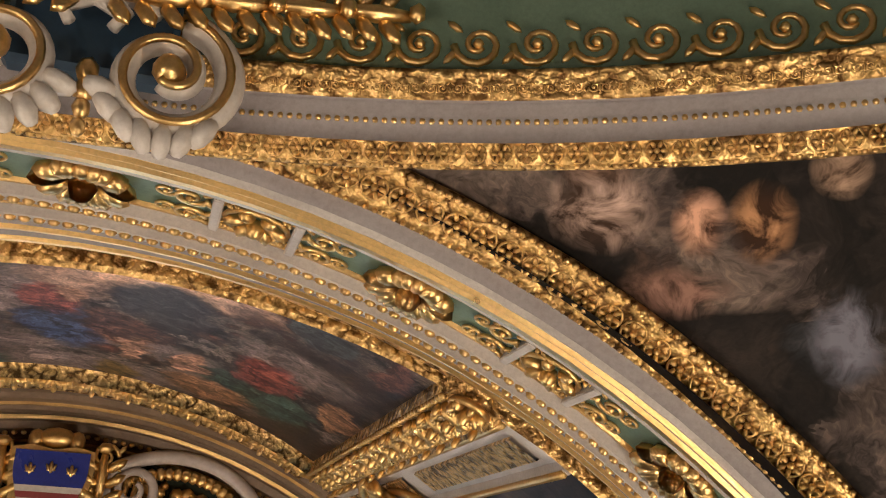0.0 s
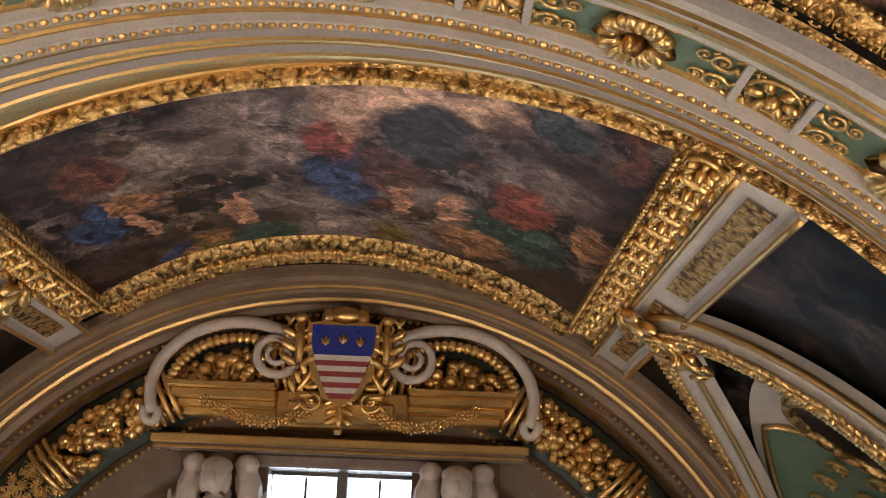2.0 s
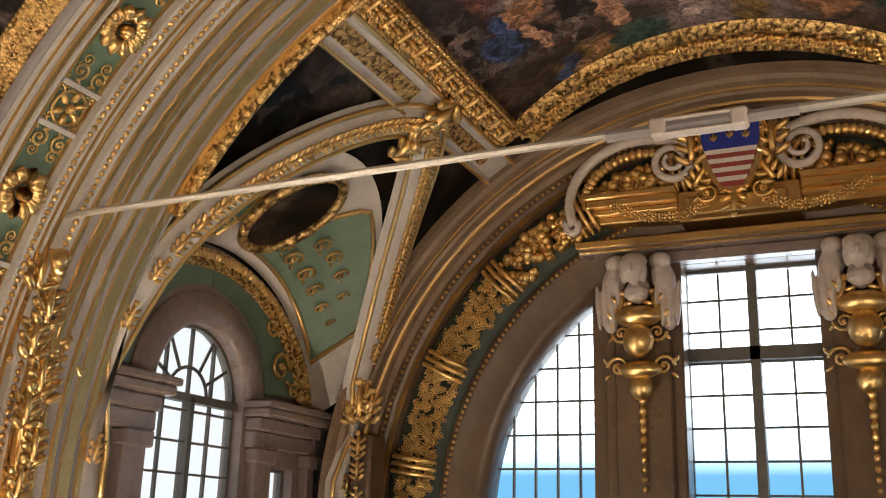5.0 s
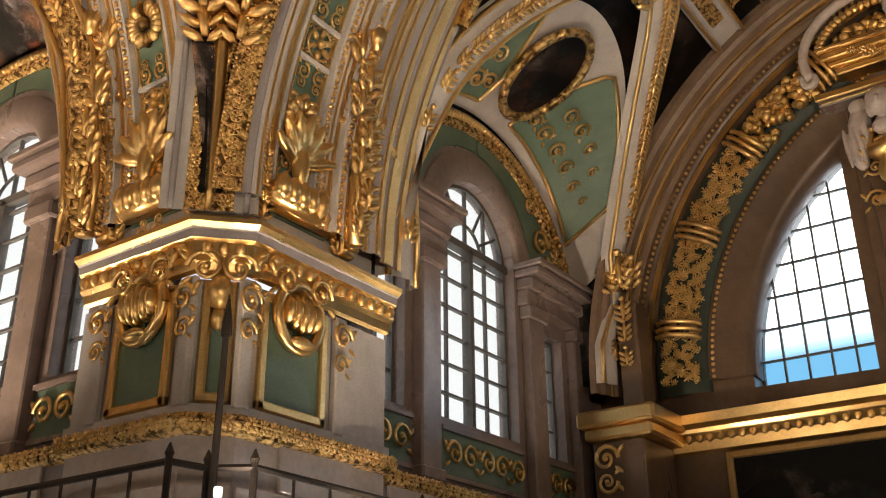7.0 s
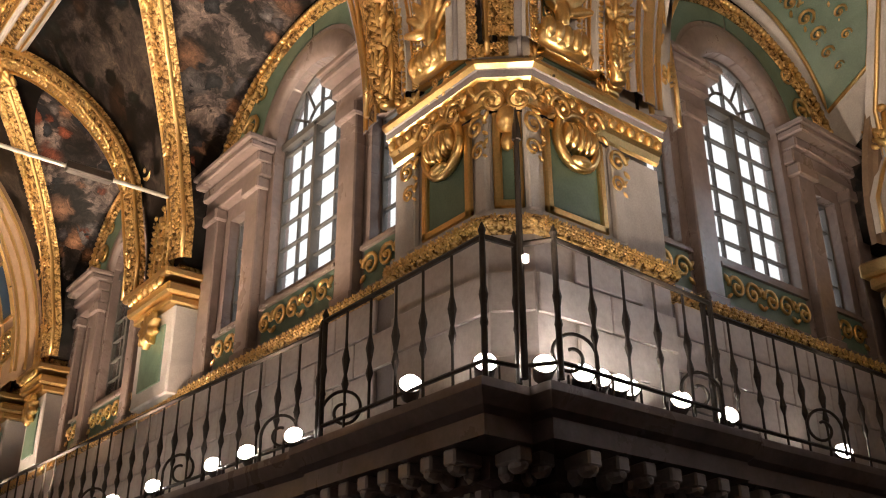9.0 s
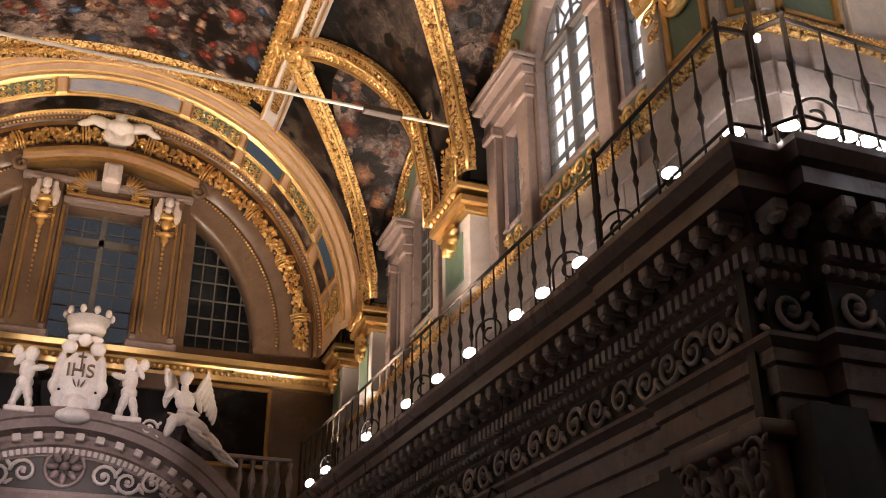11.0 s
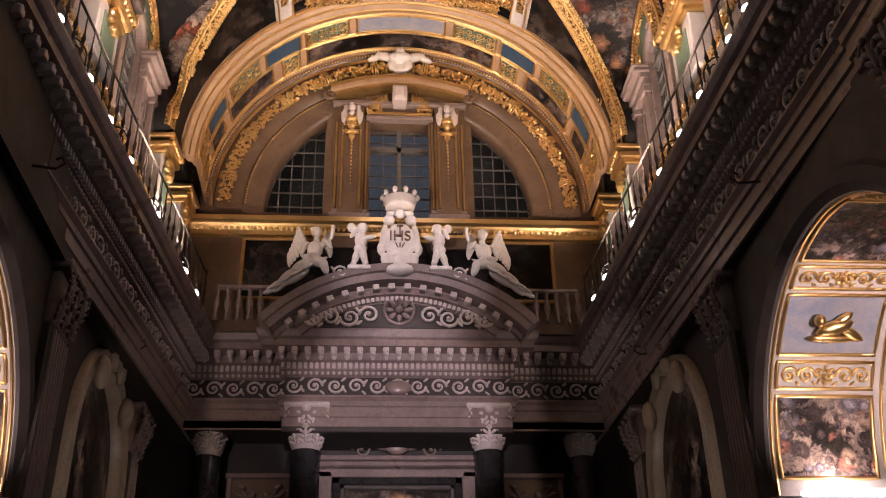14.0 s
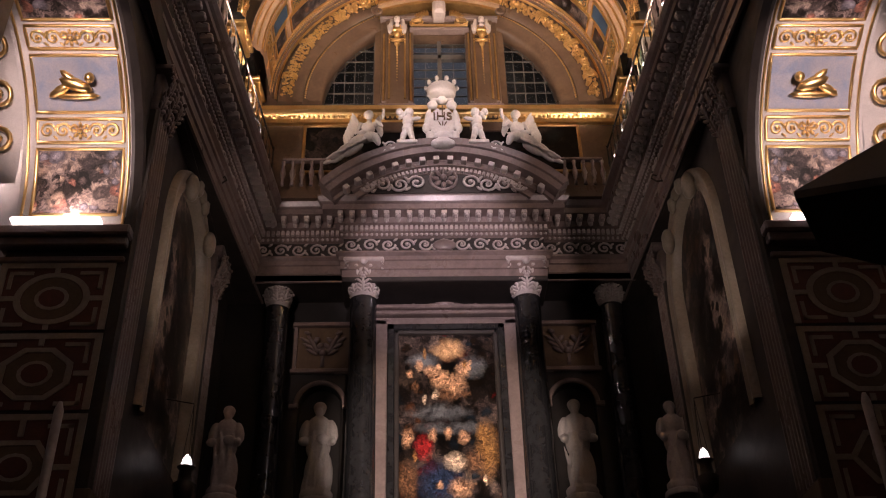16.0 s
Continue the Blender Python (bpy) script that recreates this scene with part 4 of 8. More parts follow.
def end_wall(base, v, sky_mid, sky_side, tag):
    """The end wall with its three-light lunette window, garland arch and pilasters."""
    jamb, rl, sill = 1.68, 2.98, 18.85
    a_top = math.degrees(math.asin(jamb / rl))
    left = [(-jamb, sill), (-jamb, ZC + math.sqrt(rl * rl - jamb * jamb))] + arc_pts(0, ZC, rl, -a_top, -92.5, 14)[1:]
    left = [(a, max(z, sill)) for a, z in left]
    right = [(-a, z) for a, z in left]
    grand = tag == "transept"
    top = 21.72 if grand else 21.34
    mid = [(-0.73, 17.95), (0.73, 17.95), (0.73, top), (-0.73, top)]
    outer = [(-5.2, 16.0), (5.2, 16.0), (5.2, 24.2), (-5.2, 24.2)]
    solo("wall_" + tag, to_end(plate(outer, [left, mid, right], 0.45), v), BROWN_MARBLE, base, "brown marble end wall with a three-light lunette window", "wall", "structure")
    glazing("window_" + tag, base, left, v + 0.2, 5, 7, None, label="left light of the lunette with leaded square panes")
    glazing("window_" + tag, base, right, v + 0.2, 5, 7, None, label="right light of the lunette with leaded square panes")
    glazing("window_" + tag, base, mid, v + 0.2, 4, 11, None, label="tall middle light of the lunette with leaded square panes")
    w = solo("mullion", to_end(join(box(-0.05, 0.05, 17.95, top, 0.2, 0.34), box(-0.73, 0.73, 20.7, 20.84, 0.2, 0.33)), v), LEAD, base, "grey stone mullion and transom of the middle light", "mullion", "structure")
    backdrop(base, -4.6, 4.6, 16.5, 23.0, v + 1.6, None, 1, sky_side)
    if sky_mid is not sky_side:
        backdrop(base, -0.95, 0.95, 16.5, 23.0, v + 0.9, None, 1, sky_mid)
    # stepped surround of the lunette and the mouldings round the wall
    sur = thing("window_surround", base, "brown marble stepped surround of the lunette window", "window surround")
    part("reveal", arch([(rl - 0.02, v + 0.3), (rl - 0.02, v - 0.02), (rl + 0.08, v - 0.06), (rl + 0.3, v - 0.06), (rl + 0.36, v - 0.12), (rl + 0.46, v - 0.12), (rl + 0.5, v)], -90, 90, 56), BROWN_MARBLE, sur, smooth=True)
    ornament("beading", BEAD, arch_frames(rl + 0.4, v - 0.13, 0.07, 0.05, face="front"), GOLD, sur)
    gar = thing("garland_arch", base, "arch of gilded fruit and leaf garlands on a green ground", "garland")
    part("ground", arch([(3.44, v - 0.03), (3.46, v - 0.14), (4.02, v - 0.2), (4.06, v - 0.1)], -92, 92, 56), DEEP_GREEN if grand else BROWN_MARBLE, gar, "ground band", True)
    r2 = random.Random(3)
    lumps, bands = [], []
    n = 150
    rg, spread, bulk = (3.73, 0.2, 1.0) if grand else (3.83, 0.13, 0.72)
    for i in range(n):
        a = -90 + 180 * (i + 0.5) / n
        ra = radians(a)
        if i % 15 == 7:
            rad, tan = np.array((math.sin(ra), 0, math.cos(ra))), np.array((math.cos(ra), 0, -math.sin(ra)))
            p = np.array((rg * rad[0], v - 0.27, ZC + rg * rad[2]))
            bands.append((p, tan, rad, np.array((0, -1, 0)), bulk))
            continue
        for k in range(9):
            r = rg + r2.uniform(-spread, spread)
            aa = ra + r2.uniform(-0.012, 0.012)
            spin = r2.uniform(0, 6.28)
            x = np.array((math.cos(spin), 0, math.sin(spin)))
            y = np.array((-math.sin(spin), 0, math.cos(spin)))
            lumps.append(((r * math.sin(aa), v - 0.18 - (0.2 - abs(r - rg) * 0.6) * r2.random(), ZC + r * math.cos(aa)), x, y, (0, -1, 0), bulk * r2.uniform(0.07, 0.15)))
    half = len(lumps) // 2
    ornament("leaves", LEAF, lumps[:half // 2], GOLD, gar, "gilded leaves")
    ornament("fruit", ell((0, 0, 0.2), (0.5, 0.5, 0.5), 7, 5), lumps[half // 2:], GOLD, gar, "gilded fruit")
    band = join(*[tube([(q, -0.27 + 0.54 * 0, 0)] + [(q, 0.25 * math.cos(t), 0.16 * math.sin(t)) for t in np.linspace(math.pi, 0, 9)], 0.03, 5) for q in (-0.08, 0, 0.08)])
    for b in bands:
        part("ribbon", repeat(band, [b]), GOLD, gar, "gilded ribbon band", True)
    # outer arch mouldings that carry the vault
    mo = thing("end_arch", base, "stepped arch mouldings with gilded edges and beading", "arch moulding")
    part("moulding", arch([(4.06, v - 0.05), (4.08, v - 0.24), (4.12, v - 0.27), (4.16, v - 0.27), (4.18, v - 0.34), (4.2, v - 0.4)], -92, 92, 56), BROWN_MARBLE, mo, smooth=True)
    part("gilded_edge", arch([(4.07, v - 0.24), (4.1, v - 0.3), (4.13, v - 0.26)], -92, 92, 56), GOLD, mo, "gilded edge")
    ornament("beading", BEAD, arch_frames(4.17, v - 0.35, 0.075, 0.05), GOLD, mo)
    if tag == "transept":
        part("fillet", arch([(4.2, v - 0.4), (4.26, v - 0.42), (4.28, v - 0.5), (4.32, v - 0.54), (4.33, v - 0.62), (4.38, v - 0.66), (4.4, v - 0.78), (4.44, v - 0.82), (4.45, v - 0.92), (4.52, v - 0.92)], -92, 92, 56), BROWN_STUCCO, mo, "grey-brown fillets")
        part("gilded_edge", arch([(4.27, v - 0.48), (4.27, v - 0.53), (4.3, v - 0.54)], -92, 92, 56), GOLD, mo, "gilded edge")
        part("gilded_edge", arch([(4.36, v - 0.62), (4.36, v - 0.68), (4.4, v - 0.69)], -92, 92, 56), GOLD_DULL, mo, "gilded edge")
    else:
        painted_arch(mo, v)
    # gilded cornice under the window, and the painted strip below it
    co = thing("sill_cornice", base, "gilded cornice under the lunette window", "cornice")
    part("moulding", along_line([(4.5, v), (-4.5, v)], [(0, 18.22), (0.1, 18.24), (0.12, 18.34), (0.2, 18.42), (0.22, 18.46), (0.3, 18.5), (0.32, 18.6), (0, 18.64)]), GOLD, co)
    ornament("egg_moulding", EGG, line_frames((-4.4, v - 0.16, 18.36), (4.4, v - 0.16, 18.36), (0, -1, 0), 0.12, 0.1), GOLD, co)
    pa = thing("painted_strip", base, "long dark painting of small figures under the cornice", "painting")
    part("canvas", box(-3.3, 3.3, v - 0.05, v - 0.01, 16.75, 18.15), DARK_FRESCO, pa)
    for a0, a1, z0, z1 in ((-3.36, 3.36, 18.12, 18.2), (-3.36, 3.36, 16.68, 16.76), (-3.38, -3.3, 16.68, 18.2), (3.3, 3.38, 16.68, 18.2)):
        part("frame", box(a0, a1, v - 0.09, v - 0.005, z0, z1, 0.015), GOLD_DULL, pa)
    # pilasters between the lights, each with a winged bust and a gilded drop
    for s in (1, -1):
        pil = thing("window_pilaster", base, "brown marble pilaster with white winged bust and gilded drops", "pilaster", "pilasters of the lunette")
        c = s * 1.1
        part("shaft", join(box(c - 0.42, c + 0.42, v - 0.1, v + 0.2, 17.95, 21.95, 0.02), box(c - 0.3, c + 0.3, v - 0.16, v - 0.1, 18.3, 21.9, 0.02)), BROWN_MARBLE, pil)
        part("base", join(box(c - 0.46, c + 0.46, v - 0.2, v, 18.62, 18.8, 0.03), box(c - 0.4, c + 0.4, v - 0.16, v, 18.8, 18.92, 0.03)), PINK_MARBLE, pil)
        if not grand:
            for e in (-0.34, -0.2, 0.2, 0.34):
                part("gilded_strip", box(c + e - 0.025, c + e + 0.025, v - (0.13 if abs(e) > 0.3 else 0.19), v - 0.1, 18.95, 21.3, 0.008), GOLD_DULL, pil, "gilded strip")
        bust = [ell((c, v - 0.48, 21.6), (0.13, 0.13, 0.16), 10, 8), ell((c, v - 0.44, 21.68), (0.15, 0.13, 0.1), 10, 6), ell((c, v - 0.6, 21.58), (0.03, 0.04, 0.05)), ell((c - 0.1, v - 0.46, 21.56), (0.05, 0.06, 0.12)), ell((c + 0.1, v - 0.46, 21.56), (0.05, 0.06, 0.12)), ell((c, v - 0.38, 21.36), (0.14, 0.1, 0.1)), ell((c, v - 0.26, 21.42), (0.13, 0.12, 0.16))]
        for q in (1, -1):
            bust += [ell((c + q * 0.27, v - 0.24, 21.52), (0.13, 0.1, 0.24), 9, 6, (0, q * -14, 0)), ell((c + q * 0.34, v - 0.22, 21.22), (0.11, 0.09, 0.26), 9, 6, (0, q * 8, 0)), ell((c + q * 0.24, v - 0.26, 21.72), (0.12, 0.09, 0.1), 9, 6)] + [ell((c + q * (0.2 + 0.075 * k), v - 0.3, 21.3 - 0.06 * (k % 2)), (0.035, 0.04, 0.26), 6, 6, (0, q * 4, 0)) for k in range(4)]
        hub = np.array((c, v - 0.16, 21.56))
        shrink = (lambda sh: sh) if grand else (lambda sh: (hub + 0.62 * (np.asarray(sh[0]) - hub) * (0.9, 1, 1), sh[1]))
        fused(part("winged_bust", shrink(join(*bust)), PALE_MARBLE, pil, "white winged bust", True), 0.014)
        drop = [ell((c, v - 0.3, 21.12), (0.26, 0.16, 0.12), 10, 6), ell((c, v - 0.32, 20.86), (0.17, 0.16, 0.19), 10, 6), ell((c, v - 0.28, 20.56), (0.24, 0.12, 0.1), 10, 6), ell((c, v - 0.26, 20.38), (0.14, 0.1, 0.14), 8, 6)]
        for q in (1, -1):
            drop.append(repeat(SCROLL, [((c + q * 0.25, v - 0.22, 20.6), (q, 0, 0), (0, 0, 1), (0, -1, 0), 0.28)]))
            drop.append(repeat(LEAF, [((c + q * 0.2, v - 0.28, 21.2), (q, 0, 0.3), (-q * 0.3, 0, 1), (0, -1, 0), 0.34)]))
            drop.append(repeat(SCROLL, [((c + q * 0.2, v - 0.26, 20.95), (q, 0, 0), (0, 0, -1), (0, -1, 0), 0.24)]))
        part("gilded_mask", shrink(join(*drop)), GOLD, pil, "gilded shell mask", True)
        ornament("drop", EGG, [((c, v - 0.2, (20.25 if grand else 20.75) - 0.1 * k), (1, 0, 0), (0, 0, 1), (0, -1, 0), (0.13 if grand else 0.1) - 0.006 * k) for k in range(10 if grand else 14)], GOLD, pil, "string of gilded husks")
    return w


def broken_pediment(base, v):
    """Scrolled cartouche over the transept window: two volutes and a coat of arms."""
    root = thing("scrolled_pediment", base, "gilded broken pediment with two white volutes over the window", "pediment")
    cor = [(-1.62, 22.0), (1.62, 22.0)]
    part("lintel", join(box(-0.86, 0.86, v - 0.2, v, 21.72, 21.84, 0.02), box(-1.75, 1.75, v - 0.3, v, 21.84, 21.98, 0.02)), PINK_MARBLE, root, "grey marble lintel")
    part("gilded_line", join(box(-1.77, 1.77, v - 0.345, v - 0.3, 21.9, 21.985, 0.012), box(-1.72, 1.72, v - 0.32, v - 0.3, 21.85, 21.88, 0.008)), GOLD, root, "gilded line on the lintel")
    for s in (1, -1):
        part("cornice", join(*[box(min(s * 0.62, s * b), max(s * 0.62, s * b), v - d, v, z0, z1, 0.015) for b, d, z0, z1 in ((1.5, 0.34, 22.16, 22.24), (1.55, 0.4, 22.24, 22.31), (1.6, 0.48, 22.31, 22.4), (1.64, 0.52, 22.4, 22.46))]), GOLD, root, "stepped gilded cornice")
        # big volute: a bow from the outer curl over to the inner spiral
        bow = []
        for t in np.linspace(0, 1, 26):
            a = radians(-20 + 150 * t)
            bow.append((0.98 + 0.82 * math.cos(a), 22.38 + 0.66 * math.sin(a)))
        ex, ez = bow[-1]
        for t in np.linspace(0.04, 1, 40):
            a = radians(150) + t * 2 * math.pi * 1.75
            r = 0.235 * (1 - 0.78 * t)
            cx, cz = ex + 0.2, ez - 0.14
            bow.append((cx + r * math.cos(a), cz + r * math.sin(a)))
        pts = [(s * x, v - 0.42 - 0.1 * i / len(bow), z) for i, (x, z) in enumerate(bow)]
        part("volute", tube(pts, [0.06] * 26 + [0.05 - 0.028 * i / 40 for i in range(40)], 8), PALE_MARBLE, root, "pale marble volute", True)
        cur = [(1.75 + 0.1 * math.cos(a) * (1 - 0.06 * k), 22.16 + 0.13 * math.sin(a) * (1 - 0.06 * k)) for k, a in enumerate(np.linspace(0.4, -8.0, 24)) if k < 15]
        part("outer_curl", tube([(s * x, v - 0.42, z) for x, z in cur], 0.045, 7), PALE_MARBLE, root, "pale marble curl", True)
        inner = [(0.98 + 0.66 * math.cos(radians(a)), 22.38 + 0.52 * math.sin(radians(a))) for a in np.linspace(5, 125, 20)]
        part("gilded_fluting", repeat(EGG, [((s * x, v - 0.4, z), (s * -math.sin(a), 0, math.cos(a)), (s * math.cos(a), 0, math.sin(a)), (0, -1, 0), 0.12) for (x, z), a in zip(inner, np.radians(np.linspace(5, 125, 20)))]), GOLD, root, "gilded fluted band", True)
        fan = []
        for k in range(9):
            a = radians(10 + 20 * k)
            fan.append(ell((s * 1.12 + 0.16 * math.cos(a), v - 0.3, 22.48 + 0.13 * math.sin(a)), (0.14, 0.05, 0.028), 6, 4, (0, -math.degrees(a), 0)))
        part("shell", join(*fan), GOLD_DULL, root, "dull gilded shell", True)
    part("plinth", join(box(-0.62, 0.62, v - 0.4, v, 22.08, 22.42, 0.02), box(-0.5, 0.5, v - 0.55, v, 22.1, 22.3, 0.02)), GOLD, root, "gilded plinth")
    sh = thing("coat_of_arms", base, "painted shield, three gold lilies over red and white stripes", "coat of arms")

    def shield(x):
        return [(-0.3 * x, 23.0), (-0.31 * x, 22.85), (-0.27 * x, 22.55), (-0.15 * x, 22.32), (0, 22.24 + 0.03 * (1 - x)), (0.15 * x, 22.32), (0.27 * x, 22.55), (0.31 * x, 22.85), (0.3 * x, 23.0), (0.16 * x, 23.03), (0, 23.0), (-0.16 * x, 23.03)]

    part("rim", to_end(plate(shield(1.08), [], 0.1), v - 0.72), GOLD, sh, "gilded rim")

    def band(z0, z1, d):
        wid = lambda z: 0.29 if z > 22.8 else max(0.02, 0.29 * ((z - 22.24) / 0.56) ** 0.5)
        zs = np.linspace(z0, z1, 5)
        pts = [(wid(z), z) for z in zs] + [(-wid(z), z) for z in zs[::-1]]
        return to_end(plate(pts, [], 0.02), v - 0.72 - d)

    part("blue_field", band(22.7, 22.98, 0.03), BLUE_SHIELD, sh)
    for k in range(8):
        part("stripe", band(22.3 + 0.05 * k, 22.3 + 0.05 * (k + 1), 0.03), RED_STRIPE if k % 2 == 0 else STATUE, sh)
    lily = join(ell((0, 0, 0), (0.018, 0.01, 0.05)), ell((-0.025, 0, -0.004), (0.012, 0.01, 0.035), 6, 4, (0, -25, 0)), ell((0.025, 0, -0.004), (0.012, 0.01, 0.035), 6, 4, (0, 25, 0)), box(-0.035, 0.035, -0.006, 0.006, -0.028, -0.018))
    for x in (-0.16, 0, 0.16):
        part("lily", moved(lily, x, v - 0.76, 22.83 if x else 22.85), GOLD, sh, smooth=True)
    for s in (1, -1):
        part("leafy_scroll", join(repeat(LEAF, [((s * 0.4, v - 0.66, 22.78), (1, 0, 0), (0, 0, 1), (0, -1, 0), 0.5), ((s * 0.34, v - 0.62, 22.46), (s * 0.8, 0, 0.5), (-s * 0.5, 0, 0.8), (0, -1, 0), 0.4)]), repeat(SCROLL, [((s * 0.42, v - 0.66, 22.98), (s, 0, 0), (0, 0, 1), (0, -1, 0), 0.26), ((s * 0.28, v - 0.6, 22.3), (s, 0, 0), (0, 0, -1), (0, -1, 0), 0.26)])), GOLD, sh, "gilded leaf scroll", True)
    part("crest", join(repeat(LEAF, [((0, v - 0.66, 22.2), (1, 0, 0), (0, 0, -1), (0, -1, 0), 0.36)]), ell((0, v - 0.64, 23.1), (0.16, 0.08, 0.09)), ell((-0.16, v - 0.62, 23.08), (0.07, 0.07, 0.09)), ell((0.16, v - 0.62, 23.08), (0.07, 0.07, 0.09))), GOLD, sh, "gilded crest and tail", True)
    for s in (1, -1):
        fr = []
        for k in range(14):
            t = k / 13
            x, z = 0.3 + 0.95 * t, 22.36 - 0.34 * math.sin(math.pi * (0.25 + 0.75 * t)) * 0.7 - 0.1 * t
            fr.append(((s * x, v - 0.58, z), (1, 0, 0), (0, 0, 1), (0, -1, 0), 0.11 + 0.04 * ((k * 7) % 3) / 2))
        ornament("swag", ROSETTE, fr, GOLD, root, "gilded swag of leaves")


def plain_pediment(base, v):
    """Bowed gilded pediment over the chancel window, with a white mask and eagle-like crest of plain marble."""
    root = thing("bowed_pediment", base, "brown and gilded bowed pediment over the dark window", "pediment")
    part("lintel", join(box(-0.78, 0.78, v - 0.22, v, 21.36, 21.46, 0.02), box(-1.55, 1.55, v - 0.24, v, 21.74, 21.86, 0.02)), PINK_MARBLE, root)
    part("gilded_line", box(-0.75, 0.75, v - 0.26, v - 0.2, 21.46, 21.52, 0.01), GOLD, root, "gilded line")
    part("tympanum", box(-0.8, 0.8, v - 0.1, v, 21.5, 22.1), BROWN_MARBLE, root)
    pts = [(x, 21.88 + 0.34 * math.cos(x / 1.6 * math.pi / 2)) for x in np.linspace(-1.6, 1.6, 25)]
    for dz, d, th in ((0.0, 0.36, 0.09), (0.09, 0.46, 0.08), (0.17, 0.54, 0.05)):
        rows = [[(x, v, z + dz), (x, v - d, z + dz), (x, v - d, z + dz + th), (x, v, z + dz + th)] for x, z in pts]
        part("bowed_cornice", sweep(rows), GOLD_DULL if dz != 0.09 else TAN_STUCCO, root)
    for sx in (1, -1):
        part("shell", join(*[ell((sx * (0.28 + 0.32 * math.cos(t)), v - 0.2, 21.62 + 0.34 * math.sin(t)), (0.16, 0.06, 0.035), 7, 5, (0, -sx * math.degrees(t), 0)) for t in np.linspace(0.1, 1.5, 9)]), GOLD_DULL, root, "dull gilded fluted shell", True)
    for s in (1, -1):
        part("curl", tube([(s * (1.6 + 0.16 * (1 - k / 24) * math.cos(a)), v - 0.35, 21.9 + 0.16 * (1 - k / 24) * math.sin(a)) for k, a in enumerate(np.linspace(1.5, -7, 24))], 0.05, 7), BROWN_MARBLE, root, smooth=True)
    ornament("carving", LEAF, [((x, v - 0.16, 21.62), (1, 0, 0), (0, 0, 1), (0, -1, 0), 0.22) for x in (-0.7, -0.48, 0.48, 0.7)], GOLD, root)
    part("keystone", join(box(-0.17, 0.17, v - 0.5, v, 21.72, 22.16, 0.04), box(-0.12, 0.12, v - 0.55, v, 21.76, 22.1, 0.03)), PALE_MARBLE, root, "pale marble keystone")
    cr = join(ell((0, v - 0.5, 22.95), (0.3, 0.16, 0.14), 10, 7), ell((0, v - 0.55, 23.08), (0.12, 0.12, 0.13), 9, 7), ell((0.3, v - 0.45, 23.0), (0.32, 0.1, 0.12), 9, 6, (0, -18, 0)), ell((-0.3, v - 0.45, 23.0), (0.32, 0.1, 0.12), 9, 6, (0, 18, 0)), ell((0.6, v - 0.42, 22.98), (0.2, 0.08, 0.07), 9, 6, (0, 25, 0)), ell((-0.6, v - 0.42, 22.98), (0.2, 0.08, 0.07), 9, 6, (0, -25, 0)), ell((0.18, v - 0.45, 22.76), (0.12, 0.1, 0.16), 9, 6), ell((-0.18, v - 0.45, 22.76), (0.12, 0.1, 0.16), 9, 6), ell((0, v - 0.4, 22.7), (0.15, 0.1, 0.12)), box(-0.16, 0.16, v - 0.5, v - 0.05, 22.58, 22.7, 0.03))
    fused(solo("marble_crest", cr, STATUE, base, "white marble winged crest on the bowed pediment", "sculpture", smooth=True), 0.02)


